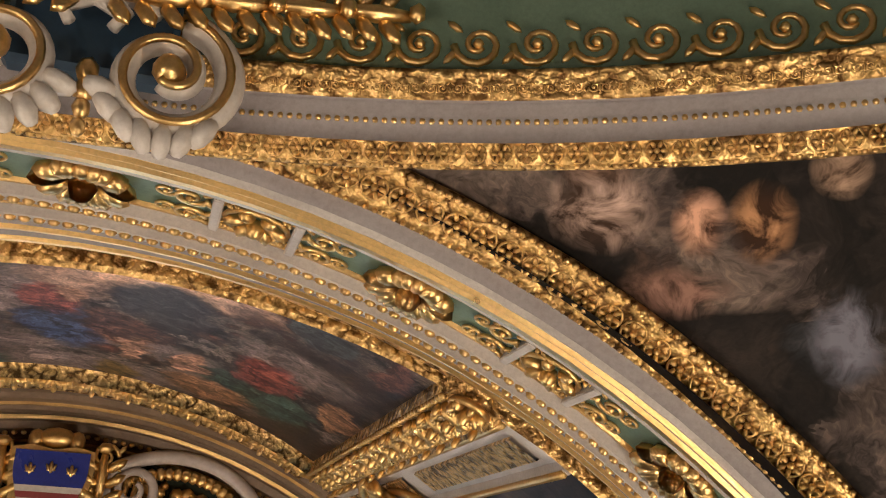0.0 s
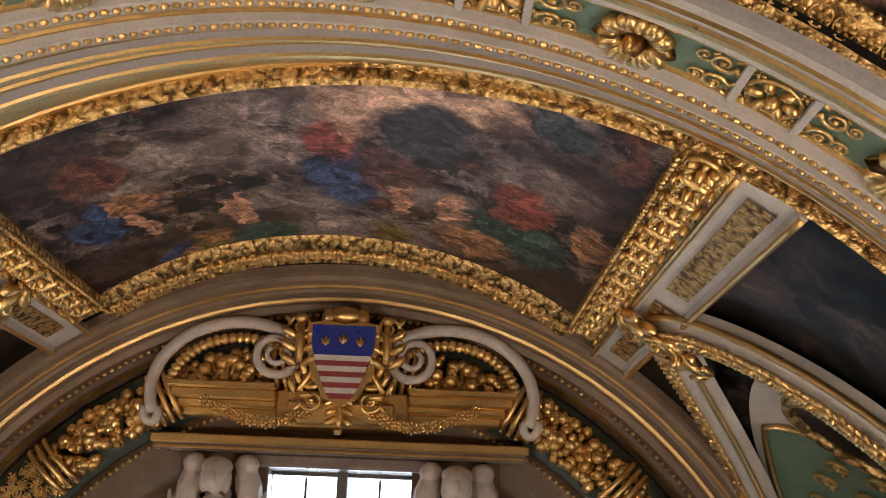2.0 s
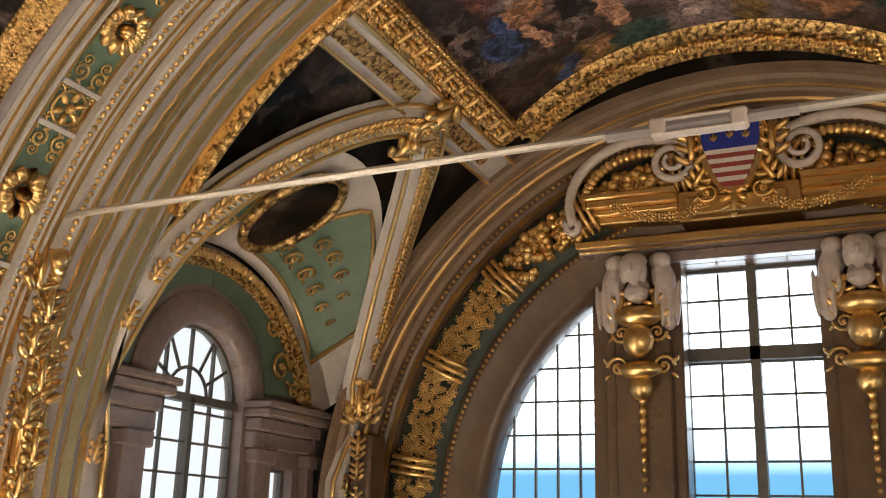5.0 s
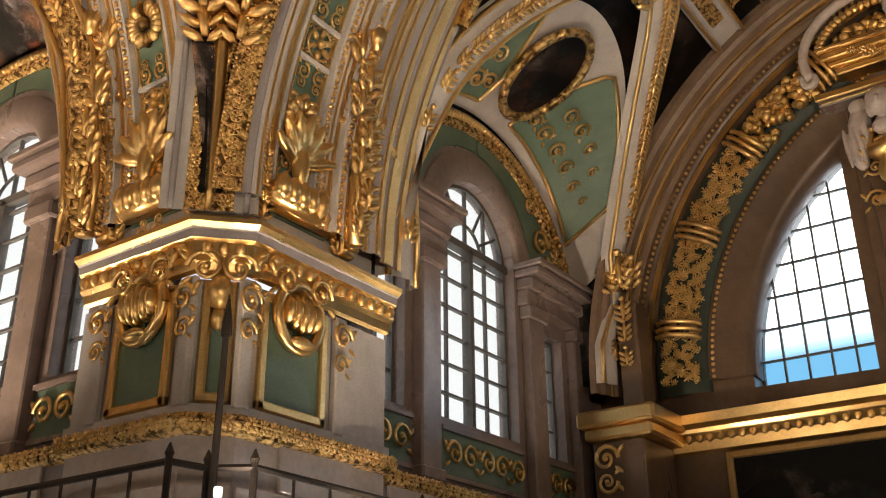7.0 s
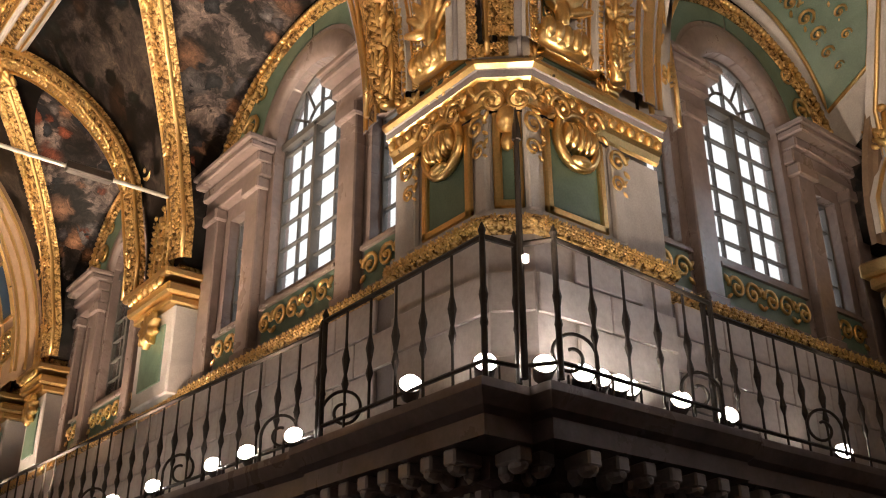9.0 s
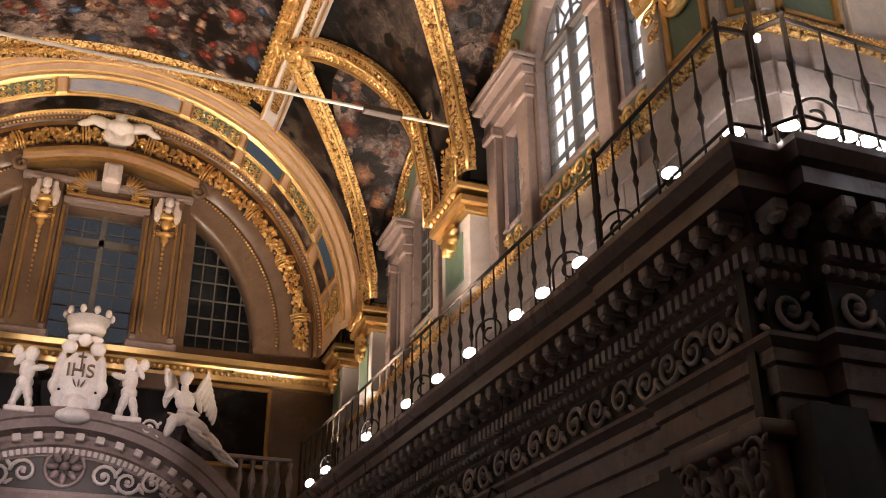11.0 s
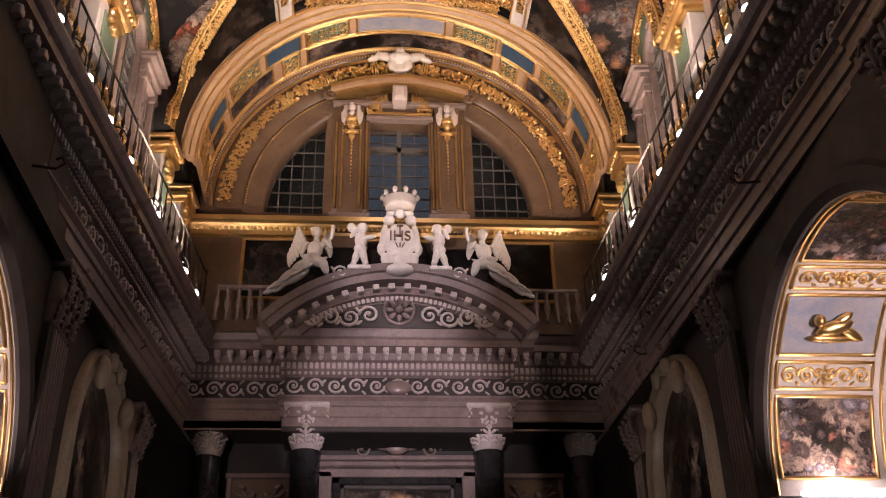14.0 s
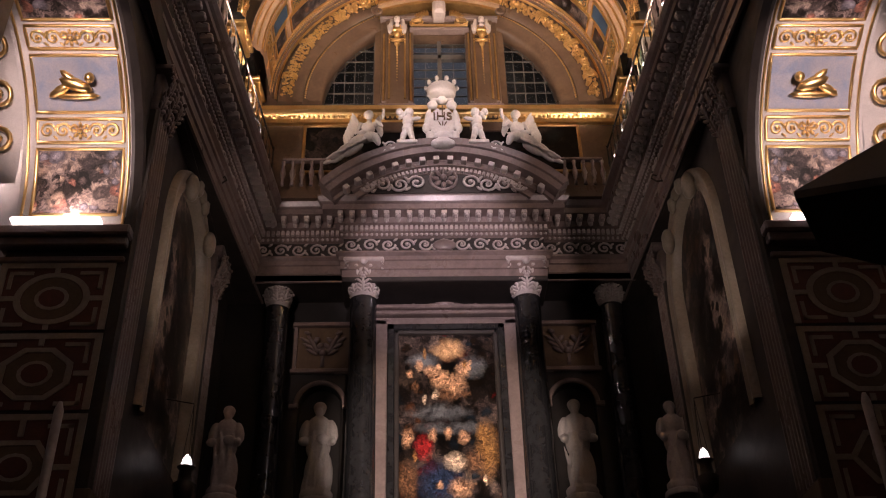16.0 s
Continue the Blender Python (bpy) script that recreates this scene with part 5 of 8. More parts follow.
def side_bay(base, vc, s, sky):
    """Three-light window in a side wall: arched middle light, two small side lights, posts and impost cornice."""
    u = WALL_U
    k = 1.0 if BAY_HALF[vc] > 1.8 else 0.78
    root = thing("window_bay", base, "pinkish marble three-light window with arched middle light", "window bay", "side windows")
    inn = -s
    # posts and impost
    for w in (-1.98 * k, -0.98 * k, 0.98 * k, 1.98 * k):
        pw = 0.15 * k
        part("post", to_side(join(box(vc + w - pw, vc + w + pw, 17.5, 19.67, -0.12, 0.0, 0.015), box(vc + w - pw - 0.04, vc + w + pw + 0.04, 19.52, 19.67, -0.17, 0.0, 0.02), box(vc + w - pw - 0.03, vc + w + pw + 0.03, 17.5, 17.62, -0.15, 0.0, 0.02)), u, s), PINK_MARBLE, root)
    for q in (1, -1):
        a, b = sorted((vc + q * 0.76 * k, vc + q * 2.2 * k))
        part("impost", to_side(join(box(a, b, 19.67, 19.84, -0.14, 0.0, 0.015), box(a, b, 19.84, 19.98, -0.2, 0.0, 0.02), box(a - 0.04, b + 0.04, 19.98, 20.07, -0.32, 0.0, 0.02), box(a - 0.06, b + 0.06, 20.07, 20.14, -0.36, 0.0, 0.015)), u, s), PINK_MARBLE, root)
    rows = []
    for a in np.linspace(-90, 90, 25):
        ra = radians(a)
        rows.append([(s * (u + c), vc + r * math.sin(ra), 20.08 + r * math.cos(ra)) for r, c in ((0.72 * k, 0.3), (0.72 * k, -0.03), (0.78 * k, -0.07), (0.98 * k, -0.07), (1.04 * k, -0.02))])
    part("arch_surround", sweep(rows), PINK_MARBLE, root, smooth=True)
    # gilded panels on green under the lights
    for w, hw in ((0, 0.7 * k), (-1.48 * k, 0.28 * k), (1.48 * k, 0.28 * k)):
        pn = part("panel", to_side(box(vc + w - hw, vc + w + hw, 17.62, 18.02, -0.03, 0.0, 0.01), u, s), GREEN, root, "green panel with gilded scrolls")
        n = max(2, int(hw * 2 / 0.24))
        fr = [((s * (u - 0.04), vc + w - hw + 2 * hw * (i + 0.5) / n, 17.82), (0, 1 if i % 2 else -1, 0), (0, 0, 1), (-s, 0, 0), 0.3) for i in range(n)]
        ornament("scrollwork", SCROLL, fr, GOLD, pn)
        part("panel_edge", to_side(join(box(vc + w - hw - 0.03, vc + w + hw + 0.03, 18.02, 18.06, -0.06, 0), box(vc + w - hw - 0.03, vc + w + hw + 0.03, 17.58, 17.62, -0.05, 0)), u, s), PINK_MARBLE, pn)
    # green spandrels with gilded scrolls beside the arch
    for q in (1, -1):
        fr = [((s * (u - 0.03), vc + q * 1.28 * k, 20.56), (0, q, 0), (0, 0, 1), (-s, 0, 0), 0.42), ((s * (u - 0.03), vc + q * 1.08 * k, 20.98), (0, q, 0), (0, 0, -1), (-s, 0, 0), 0.26), ((s * (u - 0.03), vc + q * 1.58 * k, 20.34), (0, q, 0), (0, 0, 1), (-s, 0, 0), 0.24)]
        rim_in = [(vc + q * 1.06 * k * math.sin(t), 20.16 + 1.03 * k * math.cos(t)) for t in np.linspace(0.02, 1.5, 12)]
        rim_out = [(vc + q * w * k * 0.9, lunette_top(w * k, BAY_HALF[vc]) - 0.16) for w in np.linspace(1.86, 0.02, 14)]
        sp = part("spandrel", to_side(plate(rim_in + rim_out, [], -0.02), u, s), GREEN, root, "green spandrel")
        ornament("scrollwork", SCROLL, fr, GOLD, sp)
    arch_out = [(vc - 0.72 * k, 18.15), (vc + 0.72 * k, 18.15), (vc + 0.72 * k, 20.08)] + [(vc + a, z) for a, z in arc_pts(0, 20.08, 0.72 * k, 90, -90, 16)[1:-1]] + [(vc - 0.72 * k, 20.08)]
    win = glazing("window_side", base, arch_out, 0, 4, 1, u + 0.02, s=s, label="arched window with a fan light and frosted panes")
    bars = []
    for i in range(1, 7):
        bars.append(to_side(box(vc - 0.72 * k, vc + 0.72 * k, 18.15 + 0.3 * i - 0.01, 18.15 + 0.3 * i + 0.01, 0.1, 0.15), u + 0.02, s))
    bars.append(to_side(join(box(vc - 0.03, vc + 0.03, 18.15, 20.08, 0.06, 0.17), box(vc - 0.72 * k, vc + 0.72 * k, 20.03, 20.11, 0.06, 0.17)), u + 0.02, s))
    for a in (-60, -30, 0, 30, 60):
        c, d = math.sin(radians(a)), math.cos(radians(a))
        bars.append(tube([(s * (u + 0.16), vc + 0.3 * k * c, 20.08 + 0.3 * k * d), (s * (u + 0.16), vc + 0.7 * k * c, 20.08 + 0.7 * k * d)], 0.018, 5))
    bars.append(tube([(s * (u + 0.16), vc + 0.3 * k * math.sin(a), 20.08 + 0.3 * k * math.cos(a)) for a in np.linspace(-math.pi / 2, math.pi / 2, 15)], 0.018, 5))
    for b in bars:
        part("glazing_bar", b, LEAD, win)
    for w in (-1.48 * k, 1.48 * k):
        glazing("window_small", base, [(vc + w - 0.24 * k, 18.12), (vc + w + 0.24 * k, 18.12), (vc + w + 0.24 * k, 19.5), (vc + w - 0.24 * k, 19.5)], 0, 2, 4, u + 0.02, s=s, label="small side light with frosted panes")
    backdrop(base, vc - 2.3, vc + 2.3, 17.6, 21.3, 0, u + 0.24, s, sky)
    return arch_out


LEFT_PIVOT = Matrix.Translation((-4.85, 18.75, 0)) @ Matrix.Rotation(radians(-2.4), 4, "Z") @ Matrix.Translation((4.85, -18.75, 0))


def side_wall(base, v0, v1, s, bays, skies, name):
    holes = []
    for vc, sk in zip(bays, skies):
        holes.append(side_bay(base, vc, s, sk))
        k = 1.0 if BAY_HALF[vc] > 1.8 else 0.78
        for w in (-1.48 * k, 1.48 * k):
            holes.append([(vc + w - 0.24 * k, 18.12), (vc + w + 0.24 * k, 18.12), (vc + w + 0.24 * k, 19.5), (vc + w - 0.24 * k, 19.5)])
    solo(name, to_side(plate([(v0, 16.0), (v1, 16.0), (v1, 21.75), (v0, 21.75)], holes, 0.4), WALL_U, s), PINK_MARBLE, base, "pinkish grey marble upper side wall", "wall", "structure")


def pier(base, v, s, half, tall=True):
    """A gilded pier between two bays, its pedestal with shell ornament and its leafy top."""
    u = 4.5
    root = thing("gilded_pier", base, "gilded pier with shells, white pedestal and acanthus top", "pier", "gilded piers")
    part("dado", to_side(join(box(v - half, v + half, 17.42, 18.5, 0, 0.5, 0.02)), u - 0.02, s), WHITE, root, "white pedestal")
    part("panel", to_side(join(box(v - half * 0.62, v + half * 0.62, 17.6, 18.3, -0.02, 0.02)), u - 0.02, s), GREEN, root, "green panel")
    part("cap", to_side(join(box(v - half - 0.04, v + half + 0.04, 18.5, 18.6, -0.08, 0.4, 0.02), box(v - half - 0.1, v + half + 0.1, 18.6, 18.74, -0.16, 0.4, 0.03), box(v - half - 0.14, v + half + 0.14, 18.8, 18.9, -0.22, 0.4, 0.02)), u - 0.02, s), GOLD, root, "gilded cap")
    ornament("egg_moulding", EGG, [((s * (u - 0.2), v - half + 2 * half * (k + 0.5) / 7, 18.77), (0, 1, 0), (0, 0, 1), (-s, 0, 0), 0.13) for k in range(7)], GOLD, root)
    fused(part("shell", join(ell((s * (u - 0.08), v, 18.3), (0.08, 0.16, 0.16)), *[ell((s * (u - 0.1), v + 0.13 * math.cos(radians(t)), 18.3 + 0.12 * math.sin(radians(t))), (0.08, 0.15, 0.05), 6, 4, (t, 0, 0)) for t in range(0, 360, 40)]), GOLD, root, "gilded shell", True), 0.018)
    rows = []
    for z, h, d in ((18.9, half * 0.9, 0.0), (19.5, half * 0.85, 0.0), (20.1, half * 0.8, -0.02), (20.6, half * 0.7, -0.1), (21.0, half * 0.55, -0.3)):
        rows.append([(s * (u + 0.4), v - h, z), (s * (u + d), v - h, z), (s * (u + d), v + h, z), (s * (u + 0.4), v + h, z)])
    part("shaft", sweep(rows), GOLD_FINE, root, "gilded shaft")
    fr = []
    for k in range(9):
        z = 19.05 + 0.22 * k
        for w in (-0.5, 0.0, 0.5):
            fr.append(((s * (u - 0.03 - (0.3 * max(0, z - 20.3))), v + w * half, z), (0, 1, 0), (0, 0, 1), (-s, 0, 0), 0.42 if w == 0 else 0.34))
    ornament("leaves", LEAF, fr, GOLD, root, "gilded acanthus leaves")
    fr = [((s * (u - 0.2), v + w * half, 20.55 + 0.2 * (1 - abs(w))), (0, 1 if w >= 0 else -1, 0), (0, 0, 1), (-s, 0, 0), 0.5) for w in (-0.8, 0, 0.8)]
    ornament("crown_scrolls", SCROLL, fr, GOLD, root, "gilded scroll crown")
    return root


for base, v_end, bays, tag, label in ((TRANSEPT, 11.1, (8.45,), "transept", "barrel vault of the transept with dark frescoes"), (CHANCEL, 17.1, (7.85, 12.75), "chancel", "barrel vault of the chancel with dark frescoes")):
    vault(base, 4.55, v_end, bays, label)
    bright = tag == "transept"
    end_wall(base, v_end, SKY_BRIGHT if bright else SKY_DIM, SKY_BRIGHT if bright else SKY_DARK, tag)
    for s in (1, -1):
        skew_base = base if bright or s > 0 else LEFT_PIVOT
        side_wall(skew_base, 6.1 if bright else 5.6, v_end + 0.2, s, bays, (SKY_SIDE,) if bright else (SKY_SIDE, SKY_DARK), "wall_" + tag + ("_a" if s > 0 else "_b"))
        for vc in bays:
            lunette_trim(skew_base, vc, s, bright)
        if not bright:
            pier(skew_base, 10.55, s, 0.5)
            pier(skew_base, 14.75, s, 0.36)
            pier(skew_base, 16.5, s, 0.3)
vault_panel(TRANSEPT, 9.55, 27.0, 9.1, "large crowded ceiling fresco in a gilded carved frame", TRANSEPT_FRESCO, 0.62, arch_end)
vault_panel(CHANCEL, 14.45, 29.0, 14.75, "long red and blue ceiling fresco in a gilded frame", VAULT_FRESCO, 0.58, lambda u: 6.3)
broken_pediment(TRANSEPT, 11.1)
plain_pediment(CHANCEL, 17.1)

# ---------------------------------------------------------------- crossing: great arches, pendentives, ring
for base, bend in ((TRANSEPT @ Matrix.Translation((0.12, 0, 0)), skewed), (CHANCEL @ Matrix.Translation((0.08, 0, 0)), lambda shape: shape)):
    ga = thing("great_arch", base, "broad arch with green coffers, gilded rosettes and white mouldings", "arch", "great arches")
    part("soffit", arch([(4.42, 4.9), (4.42, 5.24)], -88, 88, 64), GREEN, ga, "green coffered soffit", True)
    part("near_moulding", arch([(4.405, 4.69), (4.385, 4.705), (4.385, 4.77), (4.4, 4.79), (4.4, 4.85), (4.385, 4.86), (4.385, 4.885), (4.42, 4.9)], -90, 90, 64), WHITE, ga, "white moulding")
    part("far_moulding", bend(arch([(4.42, 5.24), (4.365, 5.26), (4.365, 5.345), (4.4, 5.36), (4.4, 5.45), (4.35, 5.47), (4.35, 5.56), (4.395, 5.58), (4.4, 5.64)], -90, 90, 64)), WHITE, ga, "white moulding")
    part("inner_moulding", bend(arch([(4.4, 5.64), (4.36, 5.67), (4.36, 5.72), (4.41, 5.75), (4.41, 5.86), (4.37, 5.9), (4.38, 5.98), (4.43, 6.02), (4.45, 6.22), (4.47, 6.32)], -90, 90, 64)), GREY_STUCCO, ga, "pale inner moulding")
    for rr, vv in ((4.362, 5.305), (4.348, 5.515)):
        part("beading", bend(repeat(BEAD, arch_frames(rr, vv, 0.055, 0.05))), GOLD, ga, smooth=True, kind="stuff")
    for rr, v0, v1 in ((4.395, 4.795, 4.845), (4.42, 4.905, 4.93), (4.42, 5.21, 5.24), (4.398, 5.365, 5.39), (4.398, 5.6, 5.64), (4.41, 5.76, 5.8), (4.398, 5.42, 5.45), (4.36, 5.675, 5.715), (4.41, 5.825, 5.86), (4.372, 5.905, 5.955), (4.435, 6.05, 6.16), (4.45, 6.21, 6.27), (4.385, 4.715, 4.735)):
        part("gilded_edge", bend(arch([(rr, v0), (rr - 0.018, v0 + 0.008), (rr - 0.018, v1 - 0.008), (rr, v1)], -90, 90, 64)), GOLD, ga)
    if bend is skewed:
        part("lip", bend(arch([(4.47, 6.24), (4.36, 6.25), (4.335, 6.28), (4.345, 6.31), (4.5, 6.33)], -60, 60, 48)), GOLD_FINE, ga, "thin gilded lip")
    rose = mesh_of("rosette", *repeat(join(rosette_shape(12), rosette_shape(10)), [((0, 0, 0), (1, 0, 0), (0, 1, 0), (0, 0, 1), 0.4)]), GOLD, True)
    fr_s, fr_q, cross_frames = [], [], []
    for k in range(-10, 11):
        a = 3.4 + 8.375 * k
        ra = radians(a)
        rad, tan = np.array((math.sin(ra), 0, math.cos(ra))), np.array((math.cos(ra), 0, -math.sin(ra)))
        p = np.array((4.41 * rad[0], 5.07, ZC + 4.41 * rad[2]))
        if k % 2 == 0:
            ob = new("rosette", rose)
            ob.parent = ga
            ob.matrix_local = Matrix(((tan[0], 0, -rad[0], p[0]), (tan[1], 1, -rad[1], p[1]), (tan[2], 0, -rad[2], p[2]), (0, 0, 0, 1)))
            for q in (-5.1, -3.9, 3.9, 5.1):
                rb = radians(a + q)
                r2, t2 = np.array((math.sin(rb), 0, math.cos(rb))), np.array((math.cos(rb), 0, -math.sin(rb)))
                for w, flip in ((-0.085, 1), (0.085, -1)):
                    fr_s.append(((4.41 * r2[0], 5.07 + w, ZC + 4.41 * r2[2]), t2 * (1 if q > 0 else -1), (0, flip, 0), -r2, 0.16 if abs(q) > 4 else 0.11))
        else:
            fr_q.append((p, tan, (0, 1, 0), -rad, 0.27))
            for q in (-0.155, 0.155):
                cross_frames.append((p + tan * q, tan, (0, 1, 0), -rad, 1.0))
    ornament("scrollwork", SCROLL, fr_s, GOLD, ga, "gilded scrollwork")
    ornament("square_boss", join(RING_ROSE, *[moved(rosette_shape(5), x, y, 0, 0.3) for x in (-0.42, 0.42) for y in (-0.42, 0.42)]), fr_q, GOLD, ga, "square gilded bosses")
    for f in cross_frames:
        part("cross_bar", repeat(box(-0.02, 0.02, -0.165, 0.165, -0.02, 0.03, 0.006), [f]), WHITE, ga, "white bar between coffers")
    for sd in (1, -1):
        foot = lambda v, z, out: (sd * (4.4 - out), v, z)
        ax = ((0, 1, 0), (0, 0, 1), (-sd, 0, 0))
        part("torus", tube([foot(4.82, 19.06, 0.06), foot(5.32, 19.06, 0.06)], 0.085, 8), GOLD, ga, "gilded torus", True)
        for q in range(5):
            part("gadroon", repeat(ell((0, 0, 0), (0.28, 0.5, 0.3), 8, 6), [(foot(4.87 + 0.1 * q, 19.1, 0.12), *ax, 0.22)]), GOLD, ga, smooth=True)
        fan = [ell((0.36 * math.sin(t) * (1 - 0.2 * abs(math.sin(t))), 0.1 + 0.42 * math.cos(t), 0.1 + 0.08 * math.cos(t)), (0.085, 0.3, 0.07), 7, 5, (18, 0, -math.degrees(t))) for t in np.linspace(-1.25, 1.25, 7)]
        fused(part("acanthus", repeat(join(*fan, ell((0, 0.1, 0.1), (0.12, 0.3, 0.1), 8, 6)), [(foot(5.07, 19.28, 0.03), *ax, 0.62)]), GOLD, ga, "gilded acanthus leaf", True), 0.016)
        part("boss_plate", repeat(box(-0.17, 0.17, -0.17, 0.17, 0, 0.03, 0.01), [(foot(5.07, 19.93, 0.0), *ax, 1.0)]), GREEN, ga, "green square plate")
        part("boss", repeat(RING_ROSE, [(foot(5.07, 19.93, 0.05), *ax, 0.32)]), GOLD, ga, "gilded square boss", True)
        for v in (4.79, 5.35):
            part("leaf_strip", repeat(LEAF, [(foot(v, 19.02 + 0.12 * q, 0.03), *ax, 0.14) for q in range(9)]), GOLD, ga, "gilded leaf strip", True, "stuff")
        part("scrolled_post", tube([foot(5.72, 18.95, 0.08), foot(5.7, 19.5, 0.1), foot(5.66, 20.0, 0.14), foot(5.62, 20.45, 0.22), foot(5.56, 20.7, 0.34), foot(5.5, 20.62, 0.44), foot(5.54, 20.5, 0.4)], [0.07, 0.06, 0.07, 0.08, 0.09, 0.07, 0.04], 8), GOLD, ga, "gilded scrolled post", True)
        part("post_leaves", repeat(LEAF, [(foot(5.7 - 0.03 * q + (0.05 if q % 2 else -0.05), 19.1 + 0.24 * q, 0.16 + 0.02 * q), *ax, 0.3 + 0.02 * q) for q in range(7)]), GOLD, ga, "gilded leaves", True, "stuff")
    # archivolt facing the crossing
    av = thing("archivolt", base, "gilded carved archivolt facing the crossing with a purplish fillet", "arch moulding", "archivolts")
    part("fillet", arch([(4.405, 4.69), (4.4, 4.675), (4.43, 4.66), (4.455, 4.645)], -90, 90, 64), GREY_STUCCO, av, "purplish grey fillet", True)
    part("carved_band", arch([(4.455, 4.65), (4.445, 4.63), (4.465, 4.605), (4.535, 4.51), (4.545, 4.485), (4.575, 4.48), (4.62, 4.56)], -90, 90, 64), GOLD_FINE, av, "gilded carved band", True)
    for r0, v0, shp, st, size in ((4.5, 4.552, RING_ROSE, 0.105, 0.1), (4.553, 4.477, BEAD, 0.036, 0.028), (4.448, 4.622, BEAD, 0.036, 0.022)):
        fr = []
        for p, tan, rad, nz, sz in arch_frames(r0, v0, st, size, face="front"):
            up = np.array(rad) * 0.7 + np.array((0, -0.7, 0))
            out = -np.array(rad) * 0.7 + np.array((0, -0.7, 0))
            fr.append((p, tan, up, out, sz))
        ornament("carving" if shp is RING_ROSE else "beading", shp, fr, GOLD, av)

RS = 4.6 * math.sqrt(2)
for quad in range(4):
    rows = []
    for i in range(25):
        f = radians(90 * quad + 90 * i / 24)
        c, d = math.cos(f), math.sin(f)
        edge = 4.6 / max(abs(c), abs(d))
        row = []
        for k in range(15):
            r = edge + (4.5 - edge) * k / 14
            row.append((r * c, r * d, 18.95 + math.sqrt(max(0, RS * RS - r * r))))
        rows.append(row)
    solo("ceiling", sweep(rows), PENDENTIVE_FRESCO, None, "pendentive with a darkened fresco of large figures", "pendentive", "structure", True)


def ring(profile, n=96):
    return sweep([[(r * math.cos(2 * math.pi * i / n), r * math.sin(2 * math.pi * i / n), z) for r, z in profile] for i in range(n + 1)])


def ring_frames(r, z, step, size, tilt=0.0):
    n = int(2 * math.pi * r / step)
    out = []
    for i in range(n):
        a = 2 * math.pi * (i + 0.5) / n
        rad, tan = np.array((math.cos(a), math.sin(a), 0)), np.array((-math.sin(a), math.cos(a), 0))
        nz = -rad * math.cos(tilt) - np.array((0, 0, math.sin(tilt)))
        out.append((rad * r + np.array((0, 0, z)), tan, np.cross(nz, tan), nz, size))
    return out


dr = thing("drum_ring", None, "ring cornice of the dome with gilded carved bands and grey fillets", "cornice")
lower = part("lower_band", ring([(4.53, 23.3), (4.495, 23.305), (4.48, 23.36), (4.465, 23.365)]), GOLD_FINE, dr, "gilded carved band", True)
ornament("carving", RING_ROSE, ring_frames(4.485, 23.338, 0.08, 0.07, 0.3), GOLD, lower)
ornament("beading", BEAD, ring_frames(4.505, 23.303, 0.03, 0.022), GOLD, lower)
part("grey_fillet", ring([(4.465, 23.365), (4.46, 23.42), (4.445, 23.425), (4.45, 23.49), (4.43, 23.495)]), GREY_STUCCO, dr, "grey fillets", True)
ornament("beading", BEAD, ring_frames(4.445, 23.428, 0.03, 0.022), GOLD, dr)
upper = part("upper_band", ring([(4.43, 23.495), (4.42, 23.5), (4.41, 23.56), (4.39, 23.57), (4.39, 23.585), (4.44, 23.59)]), GOLD_FINE, dr, "gilded carved band", True)
ornament("carving", TWIN, ring_frames(4.415, 23.53, 0.085, 0.075, 0.3), GOLD, upper)
part("green_frieze", ring([(4.44, 23.59), (4.46, 24.3), (4.2, 24.4)]), GREEN, dr, "green frieze with gilded scrolls", True)
ornament("scrollwork", SCROLL, ring_frames(4.45, 23.7, 0.19, 0.19), GOLD, dr)
solo("ceiling", ring([(4.2, 24.4), (4.3, 26.5), (3.8, 28.6), (2.2, 30.2), (0.02, 30.8)]), GREY_STUCCO, None, "dome over the crossing", "dome", "structure", True)


